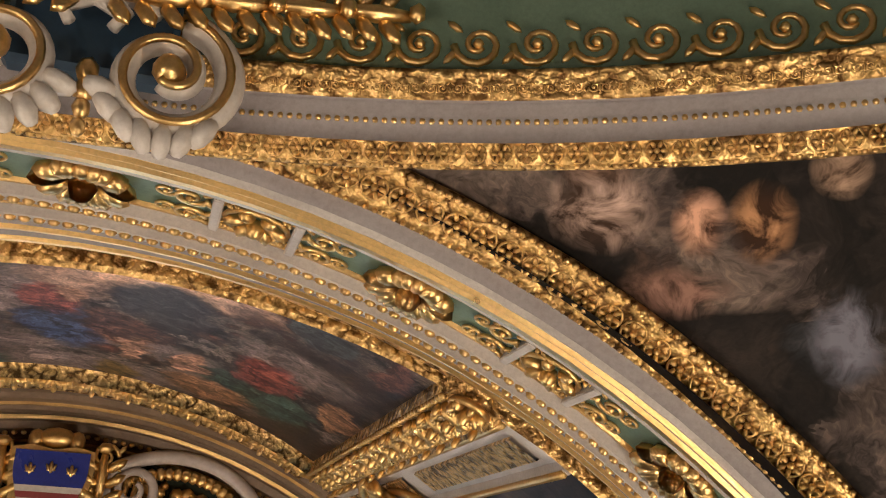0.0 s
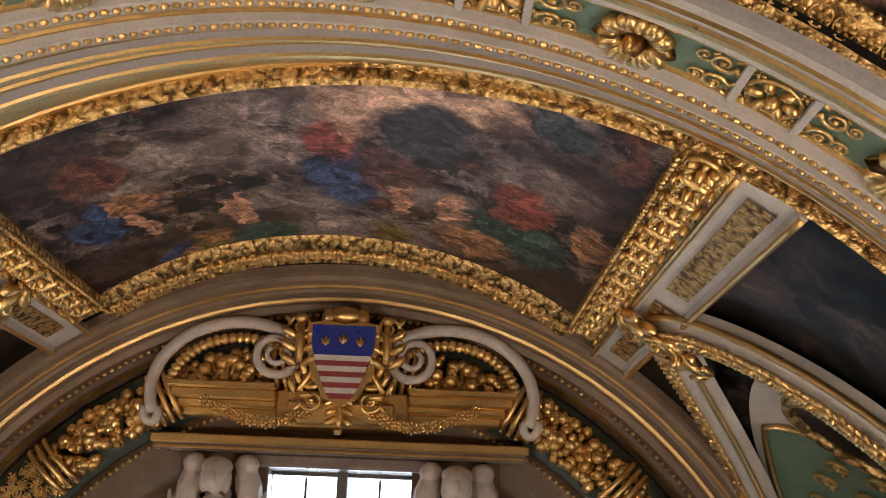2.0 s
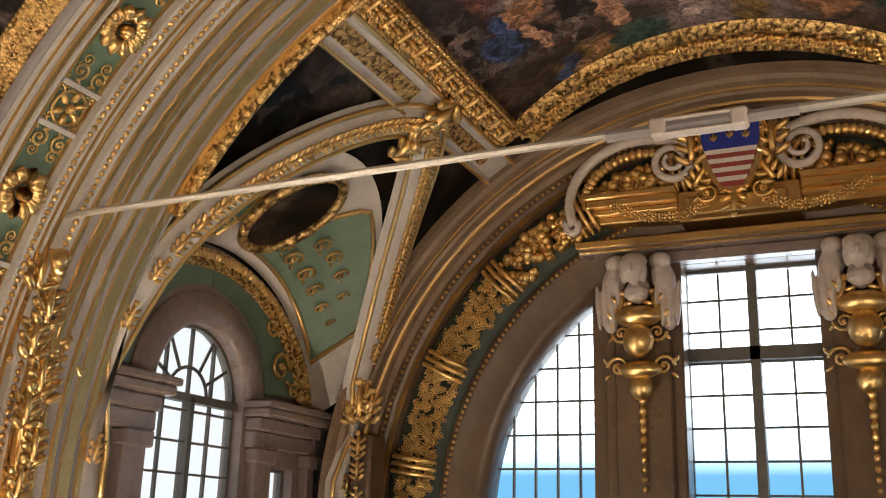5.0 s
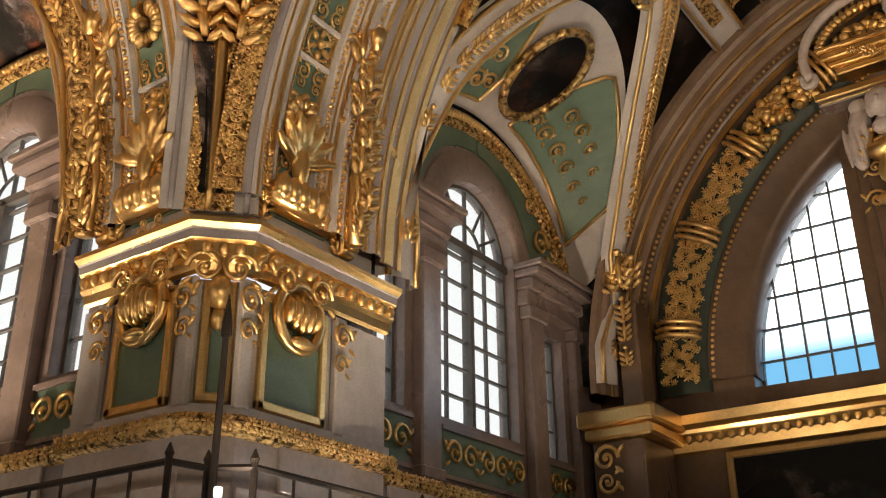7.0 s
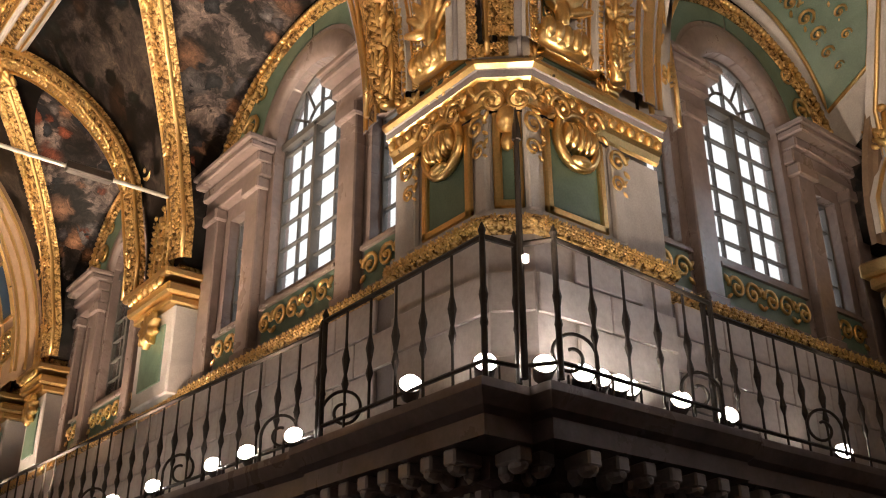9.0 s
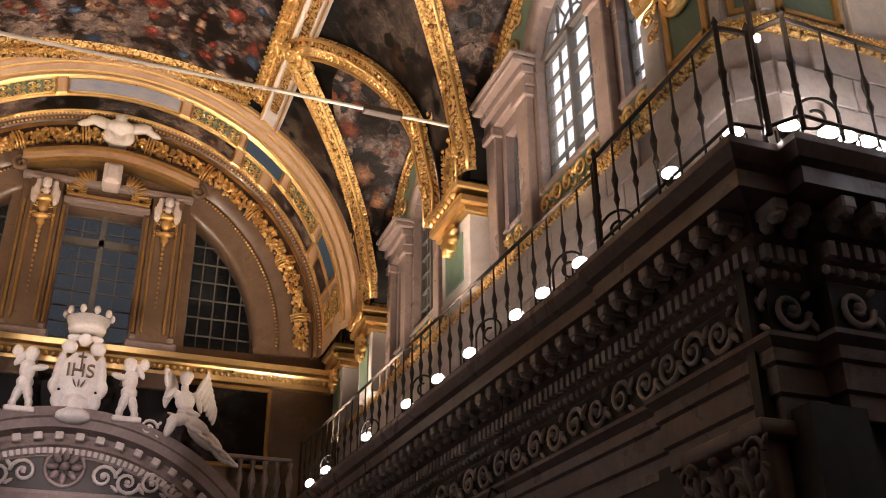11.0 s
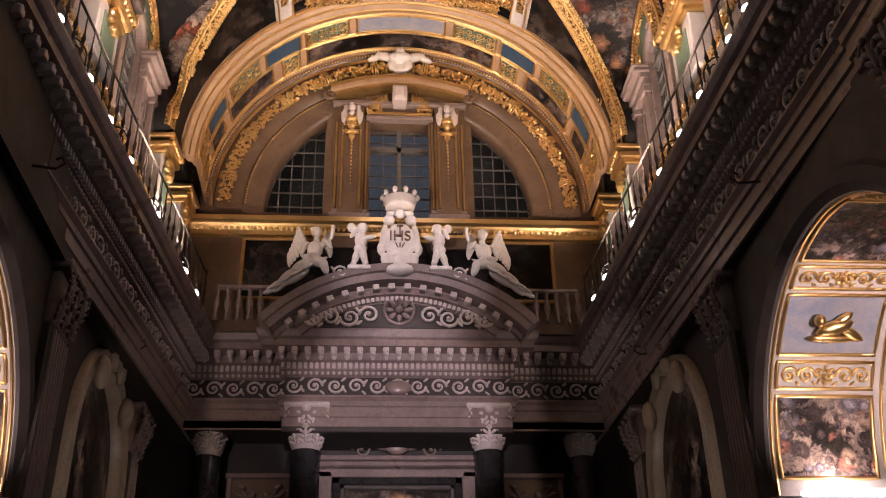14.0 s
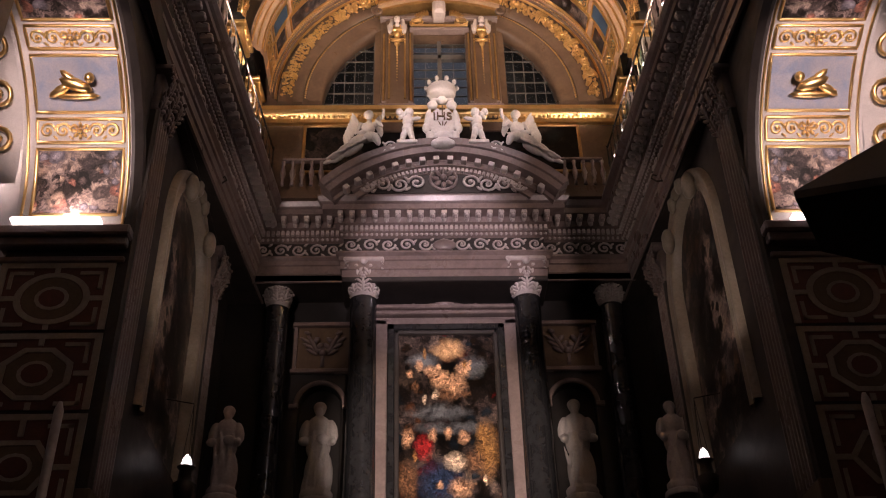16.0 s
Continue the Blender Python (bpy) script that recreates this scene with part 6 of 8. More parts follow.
def ring_cartouche():
    """White and gilded volutes on the ring over the transept arch, with a blue panel between them."""
    root = thing("volute_cartouche", None, "white and gilded volutes framing a dark blue panel on the ring", "cartouche")
    part("panel", box(4.3, 4.4, -0.66, -0.16, 23.45, 24.1, 0.02), BLUE_PANEL, root, "dark blue panel")
    for s, cy in ((1, -0.2), (-1, -0.62)):
        pts, rad = [], []
        for i in range(46):
            t = i / 45
            a = radians(80) - t * 2 * math.pi * 1.55
            r = 0.2 * (1 - 0.78 * t)
            pts.append((4.22 - 0.05 * t, cy + s * (0.03 + r * math.cos(a)) * 1.0, 23.42 + r * math.sin(a)))
            rad.append(0.05 * (1 - 0.55 * t))
        part("volute", tube(pts, rad, 8), STATUE, root, "white stucco volute", True)
        part("gilded_edge", tube([(x - 0.045, y, z) for x, y, z in pts], 0.014, 5), GOLD, root, "gilded edge", True)
        part("eye", ell((4.15, cy + s * 0.03, 23.42), (0.06, 0.05, 0.05)), GOLD, root, "gilded eye", True)
        for k in range(7):
            a = radians(200 + 18 * k)
            part("shell_lobe", ell((4.2, cy + s * (0.03 + 0.19 * math.cos(a)), 23.42 + 0.2 * math.sin(a)), (0.05, 0.035, 0.06), 7, 5, (math.degrees(a) - 90, 0, 0)), STATUE, root, smooth=True)
        part("crest_scroll", tube([(4.2, cy + s * q, z) for q, z in ((-0.02, 23.62), (-0.1, 23.68), (-0.22, 23.66), (-0.3, 23.6), (-0.27, 23.55))], [0.03, 0.045, 0.04, 0.03, 0.02], 7), STATUE, root, "white crest scroll", True)
        ornament("leaf", LEAF, [((4.18, cy - s * (0.36 + 0.22 * k), 23.66 + 0.03 * k), (0, 0, 1), (0, -s, 0.1), (-1, 0, 0), 0.3) for k in range(4)], GOLD, root, "gilded leaves")
    ornament("husk", EGG, [((4.24, -0.42, 23.42 - 0.06 * k), (0, 1, 0), (0, 0, 1), (-1, 0, 0), 0.09 - 0.01 * k) for k in range(4)], GOLD, root, "gilded husk drop")


ring_cartouche()

# ---------------------------------------------------------------- corner piers of the crossing


def chamfer_path(o, far=1.6):
    """Plan of a corner pier's faces: along the chancel side, across the cut corner, along the transept side."""
    return [(4.6 - o, 5.85), (4.6 - o, 4.66 - o * 0.41), (4.85 - o * 0.41, 4.43 - o), (6.4, 4.43 - o)]


def corner_pier(mirror):
    m = Matrix.Diagonal((mirror[0], mirror[1], 1, 1))
    root = thing("corner_pier", m, "gilded corner pier with green panels, shells and white strips", "pier", "corner piers")
    P = chamfer_path(0)
    flip = lambda prof: [(-o, z) for o, z in prof]
    part("block_core", along_line(P, flip([(0.003, 16.0), (0.003, 17.38)])), PALE_MARBLE, root, "pale block wall")
    part("gold_torus", along_line(P, flip([(0.0, 17.36), (0.08, 17.38), (0.12, 17.42), (0.08, 17.47), (0.0, 17.48)])), GOLD_FINE, root, "gilded leaf moulding")
    part("pedestal", along_line(P, flip([(0.05, 17.46), (0.05, 17.54), (0.0, 17.56), (0.0, 18.42)])), WHITE, root, "white pedestal")
    part("cap", along_line(P, flip([(0.0, 18.46), (0.03, 18.48), (0.05, 18.54), (0.08, 18.57), (0.08, 18.67), (0.11, 18.69)])), GOLD, root, "gilded cap")
    # white fillet in grey stucco: its dimness is put into the colour
    part("cap_fillet", along_line(P, flip([(0.11, 18.69), (0.115, 18.75), (0.13, 18.76)])), GREY_STUCCO, root, "white fillet, dimmed by a grey colour")
    part("cap_edge", along_line(P, flip([(0.13, 18.76), (0.165, 18.79), (0.165, 18.825), (0.14, 18.84), (0.05, 18.9), (-0.4, 18.9)])), GOLD, root, "gilded top edge")
    a = np.array
    runs = [(a((4.6, 5.85)), a((4.6, 4.66)), a((-1, 0))), (a((4.6, 4.66)), a((4.85, 4.43)), a((-0.677, -0.736))), (a((4.85, 4.43)), a((6.4, 4.43)), a((0, -1)))]
    eggs, torus, dent = [], [], []
    for p, q, n in runs:
        for o, z, st, size, out in ((0.09, 18.62, 0.12, 0.1, eggs), (0.11, 17.42, 0.1, 0.11, torus)):
            out += line_frames((*(p + n * o), z), (*(q + n * o), z), (*n, 0), st, size)
    ornament("egg_moulding", EGG, eggs, GOLD, root, "gilded egg moulding")
    ornament("leaf_moulding", ROSETTE, torus, GOLD, root, "gilded leaf moulding")
    shell = join(tube([(0.22 * math.cos(t), 0.24 * math.sin(t) - 0.02, 0.05) for t in np.linspace(0, 2 * math.pi, 25)], 0.045, 6, False), *[ell((x, 0.0, 0.06), (0.04, 0.17 - abs(x) * 0.4, 0.09), 7, 6) for x in (-0.14, -0.07, 0.0, 0.07, 0.14)], moved(scroll_shape(), 0.2, 0.2, 0.07, 0.3), (lambda q: (q[0] * (-1, 1, 1), q[1]))(moved(scroll_shape(), 0.2, 0.2, 0.07, 0.3)), ell((0, -0.22, 0.08), (0.12, 0.05, 0.06)))
    mask = join(ell((0, 0, 0.08), (0.1, 0.15, 0.1)), moved(scroll_shape(), 0.14, 0.2, 0.05, 0.34), (lambda q: (q[0] * (-1, 1, 1), q[1]))(moved(scroll_shape(), 0.14, 0.2, 0.05, 0.34)), ell((0, -0.2, 0.05), (0.06, 0.1, 0.06)))
    for (p, q, n), (w0, w1), orn in zip(runs, ((0.28, 0.78), (0.22, 0.78), (0.22, 0.72)), (shell, mask, shell)):
        p3, q3, n3 = a((*p, 0.0)), a((*q, 0.0)), a((*n, 0.0))
        d = (q3 - p3)
        L = np.linalg.norm(d)
        d /= L
        if L < 1:
            spans = ((0.16, 0.84),)
        else:
            near = 0.0 if n[1] == -1 else 1.0
            spans = ((0.08, 0.52),) if n[1] == -1 else ((0.36, 0.88),)
        for f0, f1 in spans:
            c = p3 + d * L * (f0 + f1) / 2
            hw = L * (f1 - f0) / 2
            fr = [(c + a((0, 0, 17.98)) + n3 * 0.004, d, (0, 0, 1), n3, 1.0)]
            part("panel", repeat(box(-hw + 0.06, hw - 0.06, -0.36, 0.36, 0, 0.015), fr), GREEN, root, "green panel")
            rim = join(box(-hw, hw, -0.43, -0.36, 0, 0.05, 0.012), box(-hw, -hw + 0.07, -0.43, 0.4, 0, 0.05, 0.012), box(hw - 0.07, hw, -0.43, 0.4, 0, 0.05, 0.012), box(-hw, hw, 0.36, 0.42, 0, 0.05, 0.012))
            part("panel_frame", repeat(rim, fr), GOLD, root, "gilded panel frame")
            part("shell" if L > 1 else "mask", repeat(orn, [(c + a((0, 0, 18.3)) + n3 * 0.02, d, (0, 0, 1), n3, 1.0 if L > 1 else 0.9)]), GOLD, root, "gilded shell" if L > 1 else "gilded mask", True)
            for e in (-hw - 0.14, hw + 0.14) if L > 1 else ():
                part("strip", repeat(join(box(-0.06, 0.06, -0.48, 0.42, 0, 0.06, 0.012)), [(c + d * e + a((0, 0, 18.0)) + n3 * 0.004, d, (0, 0, 1), n3, 1.0)]), WHITE, root, "white strip")
                ornament("bracket", SCROLL, [(c + d * e + a((0, 0, 18.26)) + n3 * 0.07, d, (0, 0, 1), n3, 0.26), (c + d * e + a((0, 0, 18.05)) + n3 * 0.06, d, (0, 0, 1), n3, 0.2)], GOLD, root, "gilded scroll bracket")
    # upper shaft: cut corner rib with gilded ropes, side faces with leaf panels, leaning into the vault
    rows = []
    for z, o in ((18.92, 0.0), (19.6, 0.0), (20.2, 0.03), (20.7, 0.12), (21.1, 0.3)):
        rows.append([(x, y, z) for x, y in [(4.6 - o, 5.7), (4.6 - o, 4.66), (4.85, 4.43 - o), (6.2, 4.43 - o)]])
    part("shaft", sweep(rows), WHITE, root, "white shaft")
    for (p, q, n) in runs:
        p3, q3, n3 = a((*p, 0.0)), a((*q, 0.0)), a((*n, 0.0))
        d = (q3 - p3)
        L = np.linalg.norm(d)
        d /= L
        if L < 1:
            on = lambda z, w, out: a((*((math.sqrt(RS * RS - (z - 18.95) ** 2) - out) * a((0.7071, 0.7071)) + w * a((0.7071, -0.7071))), z))
            ropes, n2, d2 = [], a((-0.7071, -0.7071, -0.1)), a((0.7071, -0.7071, 0))
            for k in range(24):
                ropes += [(on(18.98 + 0.085 * k, w * (1 + 0.01 * k), 0.05), d2, (0, 0, 1), n2, 0.1) for w in (-0.1, 0.1)]
            ornament("rope", RING_ROSE, ropes, GOLD, root, "gilded ropes")
            zz = np.linspace(18.9, 21.2, 14)
            part("backing", sweep([[on(z, w, 0.0), on(z, w, 0.035), on(z, -w, 0.035), on(z, -w, 0.0)] for z in zz for w in (-0.34,)]), WHITE, root, "white backing")
            part("tongue", sweep([[on(z, -0.17, 0.035), on(z, -0.17, 0.05), on(z, 0.17, 0.05), on(z, 0.17, 0.035)] for z in zz]), GOLD_FINE, root, "gilded tongue")
            part("rib", tube([on(z, 0.0, 0.07) for z in zz], [0.022 + 0.004 * q for q in range(14)], 7), GOLD, root, "gilded rib", True)
            for w in (-0.26, 0.26):
                part("side_bead", tube([on(z, w, 0.05) for z in zz], 0.022, 6), GREY_STUCCO, root, smooth=True)
            ornament("palm_leaf", LEAF, [(on(20.3 + 0.22 * k, w, 0.14 + 0.03 * k), d2 + a((0, 0, -w)), a((w * 0.7, -w * 0.7, 1)), n2, 0.46 + 0.06 * k) for k in range(5) for w in (-0.14 - 0.03 * k, 0.14 + 0.03 * k)], GOLD, root, "gilded palm leaves")
        else:
            c = p3 + d * L * (0.29 if n[1] == -1 else 0.62)
            part("field", repeat(box(-0.3, 0.3, 0.0, 1.75, 0, 0.02), [(c + a((0, 0, 19.0)) + n3 * 0.005, d, (0, 0, 1), n3, 1.0)]), GREEN, root, "green field")
            part("torus", repeat(tube([(-0.3, 0, 0.08), (0.3, 0, 0.08)], 0.1, 8), [(c + a((0, 0, 19.1)), d, (0, 0, 1), n3, 1.0)]), GOLD, root, "gilded gadrooned torus", True)
            for w in (-0.24, -0.12, 0, 0.12, 0.24):
                part("gadroon", repeat(ell((0, 0, 0), (0.28, 0.5, 0.3), 6, 5), [(c + d * w + a((0, 0, 19.1)) + n3 * 0.15, d, (0, 0, 1), n3, 0.2)]), GOLD, root, smooth=True)
            ornament("acanthus", leaf_shape(4), [(c + a((0, 0, 19.45)) + n3 * 0.08, d, (0, 0, 1), n3, 0.62), (c + d * -0.16 + a((0, 0, 19.3)) + n3 * 0.06, d, (0, 0, 1), n3, 0.4), (c + d * 0.16 + a((0, 0, 19.3)) + n3 * 0.06, d, (0, 0, 1), n3, 0.4)], GOLD, root, "gilded acanthus")
            ornament("square_boss", RING_ROSE, [(c + a((0, 0, 20.02)) + n3 * 0.05, d, (0, 0, 1), n3, 0.46)], GOLD, root, "gilded boss")
            far = p3 + d * L * (0.62 if n[1] == -1 else 0.16)
            part("side_post", repeat(join(box(-0.09, 0.09, 0, 1.7, 0, 0.1, 0.03), tube([(0, 0.05, 0.1), (0, 0.9, 0.12), (0, 1.5, 0.2)], [0.07, 0.06, 0.09], 8)), [(far + a((0, 0, 18.92)), d, (0, 0, 1), n3, 1.0)]), GOLD, root, "gilded side post", True)
            ornament("side_leaves", LEAF, [(far + d * (0.05 if k % 2 else -0.05) + a((0, 0, 19.15 + 0.22 * k)) + n3 * (0.15 + 0.02 * k), d, (0, 0, 1), n3, 0.3 + 0.03 * k) for k in range(8)], GOLD, root, "gilded acanthus leaves")
            ornament("side_scrolls", SCROLL, [(far + d * w + a((0, 0, z)) + n3 * 0.24, d * (1 if w > 0 else -1), (0, 0, 1), n3, s) for w, z, s in ((0.16, 20.1, 0.42), (-0.16, 20.1, 0.42), (0.2, 20.7, 0.5), (-0.2, 20.7, 0.5))], GOLD, root, "gilded scrolls")
            big = []
            for e in (-0.4, 0.4):
                for k in range(9):
                    big.append((c + d * e + a((0, 0, 19.0 + 0.2 * k)) + n3 * 0.05, d, (0, 0, 1), n3, 0.24))
            ornament("leaf_strip", LEAF, big, GOLD, root, "gilded leaf strips")
            ornament("capital_scrolls", SCROLL, [(c + d * w + a((0, 0, 20.62)) + n3 * 0.22, d * (1 if w > 0 else -1), (0, 0, 1), n3, 0.56) for w in (-0.36, 0.36)] + [(c + a((0, 0, 20.9)) + n3 * 0.3, d, (0, 0, 1), n3, 0.5)], GOLD, root, "gilded capital scrolls")
    return root


for mx, my in ((1, 1), (1, -1), (-1, 1)):
    corner_pier((mx, my))
# far corners of the transept: slim gilded posts with a leafy finial
for s in (1, -1):
    cp = thing("corner_post", TRANSEPT, "slim gilded corner post with an acanthus finial", "post", "corner posts")
    part("shaft", join(box(s * 4.1 - 0.12, s * 4.1 + 0.12, 10.35, 10.7, 18.6, 19.9, 0.02), box(s * 4.25 - 0.3, s * 4.25 + 0.3, 10.2, 11.0, 17.4, 18.3, 0.02)), BROWN_MARBLE, cp)
    part("cap", join(box(s * 4.2 - 0.4, s * 4.2 + 0.4, 10.1, 11.0, 18.3, 18.44, 0.03), box(s * 4.2 - 0.46, s * 4.2 + 0.46, 10.04, 11.0, 18.44, 18.62, 0.03)), GOLD, cp, "gilded cap")
    ornament("finial", LEAF, [((s * 4.1 + q, 10.3, z), (1, 0, 0), (q * 0.8, 0, 1), (0, -1, 0), k) for q, z, k in ((-0.14, 20.15, 0.4), (0.14, 20.15, 0.4), (0, 20.2, 0.5), (0, 19.75, 0.3), (0, 19.5, 0.26), (0, 19.2, 0.24))], GOLD, cp, "gilded acanthus finial")
    ornament("bracket", SCROLL, [((s * 4.25 - 0.1, 10.15, 18.1), (1, 0, 0), (0, 0, 1), (0, -1, 0), 0.36), ((s * 4.25 - 0.1, 10.15, 17.85), (1, 0, 0), (0, 0, -1), (0, -1, 0), 0.3)], GOLD, cp)

# ---------------------------------------------------------------- block wall, gold moulding and main entablature
END_Y = 17.85


def plan(o, mirror):
    """Line of the main wall: along the chancel, round the crossing corner, into the transept."""
    pts = [(4.3 - o, END_Y + 0.9), (4.82 - o, 6.35), (4.76 - o, 6.3), (4.76 - o, 4.86), (5.18, 4.86), (5.18, 4.66 - o), (6.5, 4.66 - o), (6.55, 4.72 - o), (11.0, 4.72 - o)]
    return [(x * mirror[0], y * mirror[1]) for x, y in pts]


CORNICE = [(0.0, 14.12), (0.05, 14.12), (0.05, 14.3), (0.09, 14.32), (0.09, 14.52), (0.13, 14.54), (0.13, 14.64), (0.2, 14.7), (0.2, 14.74), (0.03, 14.78), (0.03, 15.2), (0.1, 15.24), (0.1, 15.3), (0.14, 15.32), (0.14, 15.46), (0.24, 15.5), (0.24, 15.66), (0.52, 15.7), (0.52, 15.84), (0.58, 15.88), (0.64, 15.98), (0.64, 16.04), (0.0, 16.05)]


MODILLION = mesh_of("modillion", *join(box(-0.065, 0.065, -0.02, 0.09, 0, 0.25, 0.015), ell((0, -0.03, 0.17), (0.065, 0.06, 0.08), 7, 5), ell((0, -0.05, 0.05), (0.06, 0.08, 0.06), 7, 5)), PALE_MARBLE)


def offset_line(path, o):
    out = along_line(path, [(o, 0)])[0]
    return [tuple(p[:2]) for p in out]


def runs_of(path, o, skip=0.02):
    q = offset_line(path, o)
    out = []
    for (x0, y0), (x1, y1) in zip(q, q[1:]):
        L = math.hypot(x1 - x0, y1 - y0)
        if L > 0.3:
            d = ((x1 - x0) / L, (y1 - y0) / L)
            out.append(((x0, y0), (x1, y1), (-d[1], d[0])))
    return out


def entablature(path, sign, label, frieze=True, sparse=1.0):
    root = thing("entablature", None, label, "entablature")
    prof = [(sign * o, z) for o, z in CORNICE]
    part("mouldings", along_line(path, prof), PINK_MARBLE, root)
    part("frieze_ground", along_line(path, [(sign * 0.034, 14.79), (sign * 0.034, 15.19)]), DARK_STONE, root, "dark frieze ground")
    dent, mod, scr = [], [], []
    for (p0, p1, n) in runs_of(path, sign * 0.14):
        nn = (sign * n[0], sign * n[1], 0)
        dent += line_frames((*p0, 15.39), (*p1, 15.39), nn, 0.115 * sparse, 1.0)
    for (p0, p1, n) in runs_of(path, sign * 0.24):
        nn = (sign * n[0], sign * n[1], 0)
        mod += line_frames((*p0, 15.6), (*p1, 15.6), nn, 0.27, 1.0)
    for (p0, p1, n) in runs_of(path, sign * 0.045):
        nn = (sign * n[0], sign * n[1], 0)
        fr = line_frames((*p0, 14.99), (*p1, 14.99), nn, 0.42, 0.4)
        scr += [(p, x, np.array(y) * (1 if k % 2 else -1), z, s) for k, (p, x, y, z, s) in enumerate(fr)]
    part("dentil_band", repeat(box(-0.032, 0.032, -0.06, 0.06, 0, 0.07), dent), PALE_MARBLE, root, kind="stuff")
    part("egg_band", repeat(EGG, [(p + np.array((0, 0, -0.13)) - 0.04 * np.array(z), x, y, z, 0.085) for p, x, y, z, _ in dent]), PALE_MARBLE, root, kind="stuff", smooth=True)
    for p, x, y, z, _ in mod:
        ob = new("modillion", MODILLION)
        ob.parent = root
        ob.matrix_local = Matrix(((x[0], y[0], z[0], p[0]), (x[1], y[1], z[1], p[1]), (x[2], y[2], z[2], p[2]), (0, 0, 0, 1)))
    if frieze:
        ornament("frieze_relief", SCROLL, scr, PALE_MARBLE, root, "carved scroll frieze")
    return root


def blocks(path, sign, z0=16.06, z1=17.36):
    """The plain wall of pale stone blocks behind the gallery."""
    wallp = solo("wall_blocks", along_line(path, [(sign * 0.0, z0), (sign * 0.0, z1)]), GREY_STUCCO, None, "wall of pale stone blocks behind the gallery", "wall", "structure")
    shapes = {}
    for (p0, p1, n) in runs_of(path, sign * 0.0):
        p0, p1 = np.array(p0), np.array(p1)
        L = np.linalg.norm(p1 - p0)
        d = (p1 - p0) / L
        nn = np.array(n) * sign
        rows = 4
        h = (z1 - z0) / rows
        k = max(1, int(L / 0.62))
        wd = L / k
        key = round(wd, 3)
        if key not in shapes:
            shapes[key] = mesh_of("block", *box(-wd / 2 + 0.006, wd / 2 - 0.006, 0, 0.035, -h / 2 + 0.006, h / 2 - 0.006, 0.008), PALE_MARBLE)
        for j in range(rows):
            for i in range(k - (j % 2)):
                t = (i + 0.5 + 0.5 * (j % 2)) * wd
                c = p0 + d * t
                ob = new("block", shapes[key])
                ob.parent = wallp
                ob.matrix_local = Matrix(((d[0], nn[0], 0, c[0]), (d[1], nn[1], 0, c[1]), (0, 0, 1, z0 + h * (j + 0.5)), (0, 0, 0, 1)))
    gm = thing("dado_moulding", None, "gilded leaf moulding along the top of the block wall", "moulding")
    part("moulding", along_line(path, [(sign * 0.0, 17.34), (sign * 0.06, 17.36), (sign * 0.09, 17.42), (sign * 0.06, 17.48), (sign * 0.0, 17.5)]), GOLD_FINE, gm)
    fr = []
    for (p0, p1, n) in runs_of(path, sign * 0.08):
        fr += line_frames((*p0, 17.42), (*p1, 17.42), (sign * n[0], sign * n[1], 0), 0.12, 0.12)
    ornament("leaves", ROSETTE, fr, GOLD, gm)


for mirror, sign in (((1, 1), 1), ((-1, 1), -1)):
    path = plan(0.0, mirror)
    if mirror[0] < 0:
        path = [(-4.3, END_Y + 0.9), (-5.35, 6.35), (-5.3, 6.3), (-5.3, 4.86), (-9.0, 4.86)]
    entablature(path, -sign, "dark stone entablature with dentils, modillions and scroll frieze")
    blocks([(mirror[0] * 4.7, END_Y), (mirror[0] * 4.7, 5.9), (mirror[0] * 4.6, 5.85), (mirror[0] * 4.6, 4.66), (mirror[0] * 4.85, 4.43), (mirror[0] * 6.4, 4.43), (mirror[0] * 6.45, 4.7), (mirror[0] * 11.0, 4.7)] if mirror[0] > 0 else [(-4.72, END_Y), (-5.22, 5.9), (-5.16, 5.85), (-5.16, 4.79)], -sign)
entablature([(4.4, -4.45), (11.0, -4.45)], 1, "dark carved stone entablature of the transept", False)
ent = entablature([(-4.4, END_Y), (-2.3, END_Y), (-2.3, END_Y - 0.2), (2.3, END_Y - 0.2), (2.3, END_Y), (4.4, END_Y)], -1, "carved stone entablature over the altar with scroll frieze")


# ---------------------------------------------------------------- gallery railing and floodlights
def railing(points, posts, label, flare=()):
    root = thing("gallery_railing", None, label, "railing", "gallery railings")
    for (x0, y0), (x1, y1) in zip(points, points[1:]):
        for z, r in ((17.05, 0.022), (16.16, 0.016)):
            part("rail", tube([(x0, y0, z), (x1, y1, z)], r, 6), IRON, root)
        L = math.hypot(x1 - x0, y1 - y0)
        n = max(1, int(L / 0.31))
        for k in range(n + 1):
            if k == n and (x1, y1) != points[-1]:
                continue
            x, y = x0 + (x1 - x0) * k / n, y0 + (y1 - y0) * k / n
            if (x, y) in posts:
                continue
            part("baluster", lathe([(0.011, 16.06), (0.011, 16.35), (0.03, 16.42), (0.014, 16.5), (0.034, 16.62), (0.014, 16.72), (0.011, 16.8), (0.011, 17.04)], 7, (x, y, 0)), IRON, root)
    for x, y in points:
        part("post", lathe([(0.022, 16.04), (0.022, 17.08), (0.03, 17.1), (0.005, 17.16)], 8, (x, y, 0)), IRON, root)
    return root


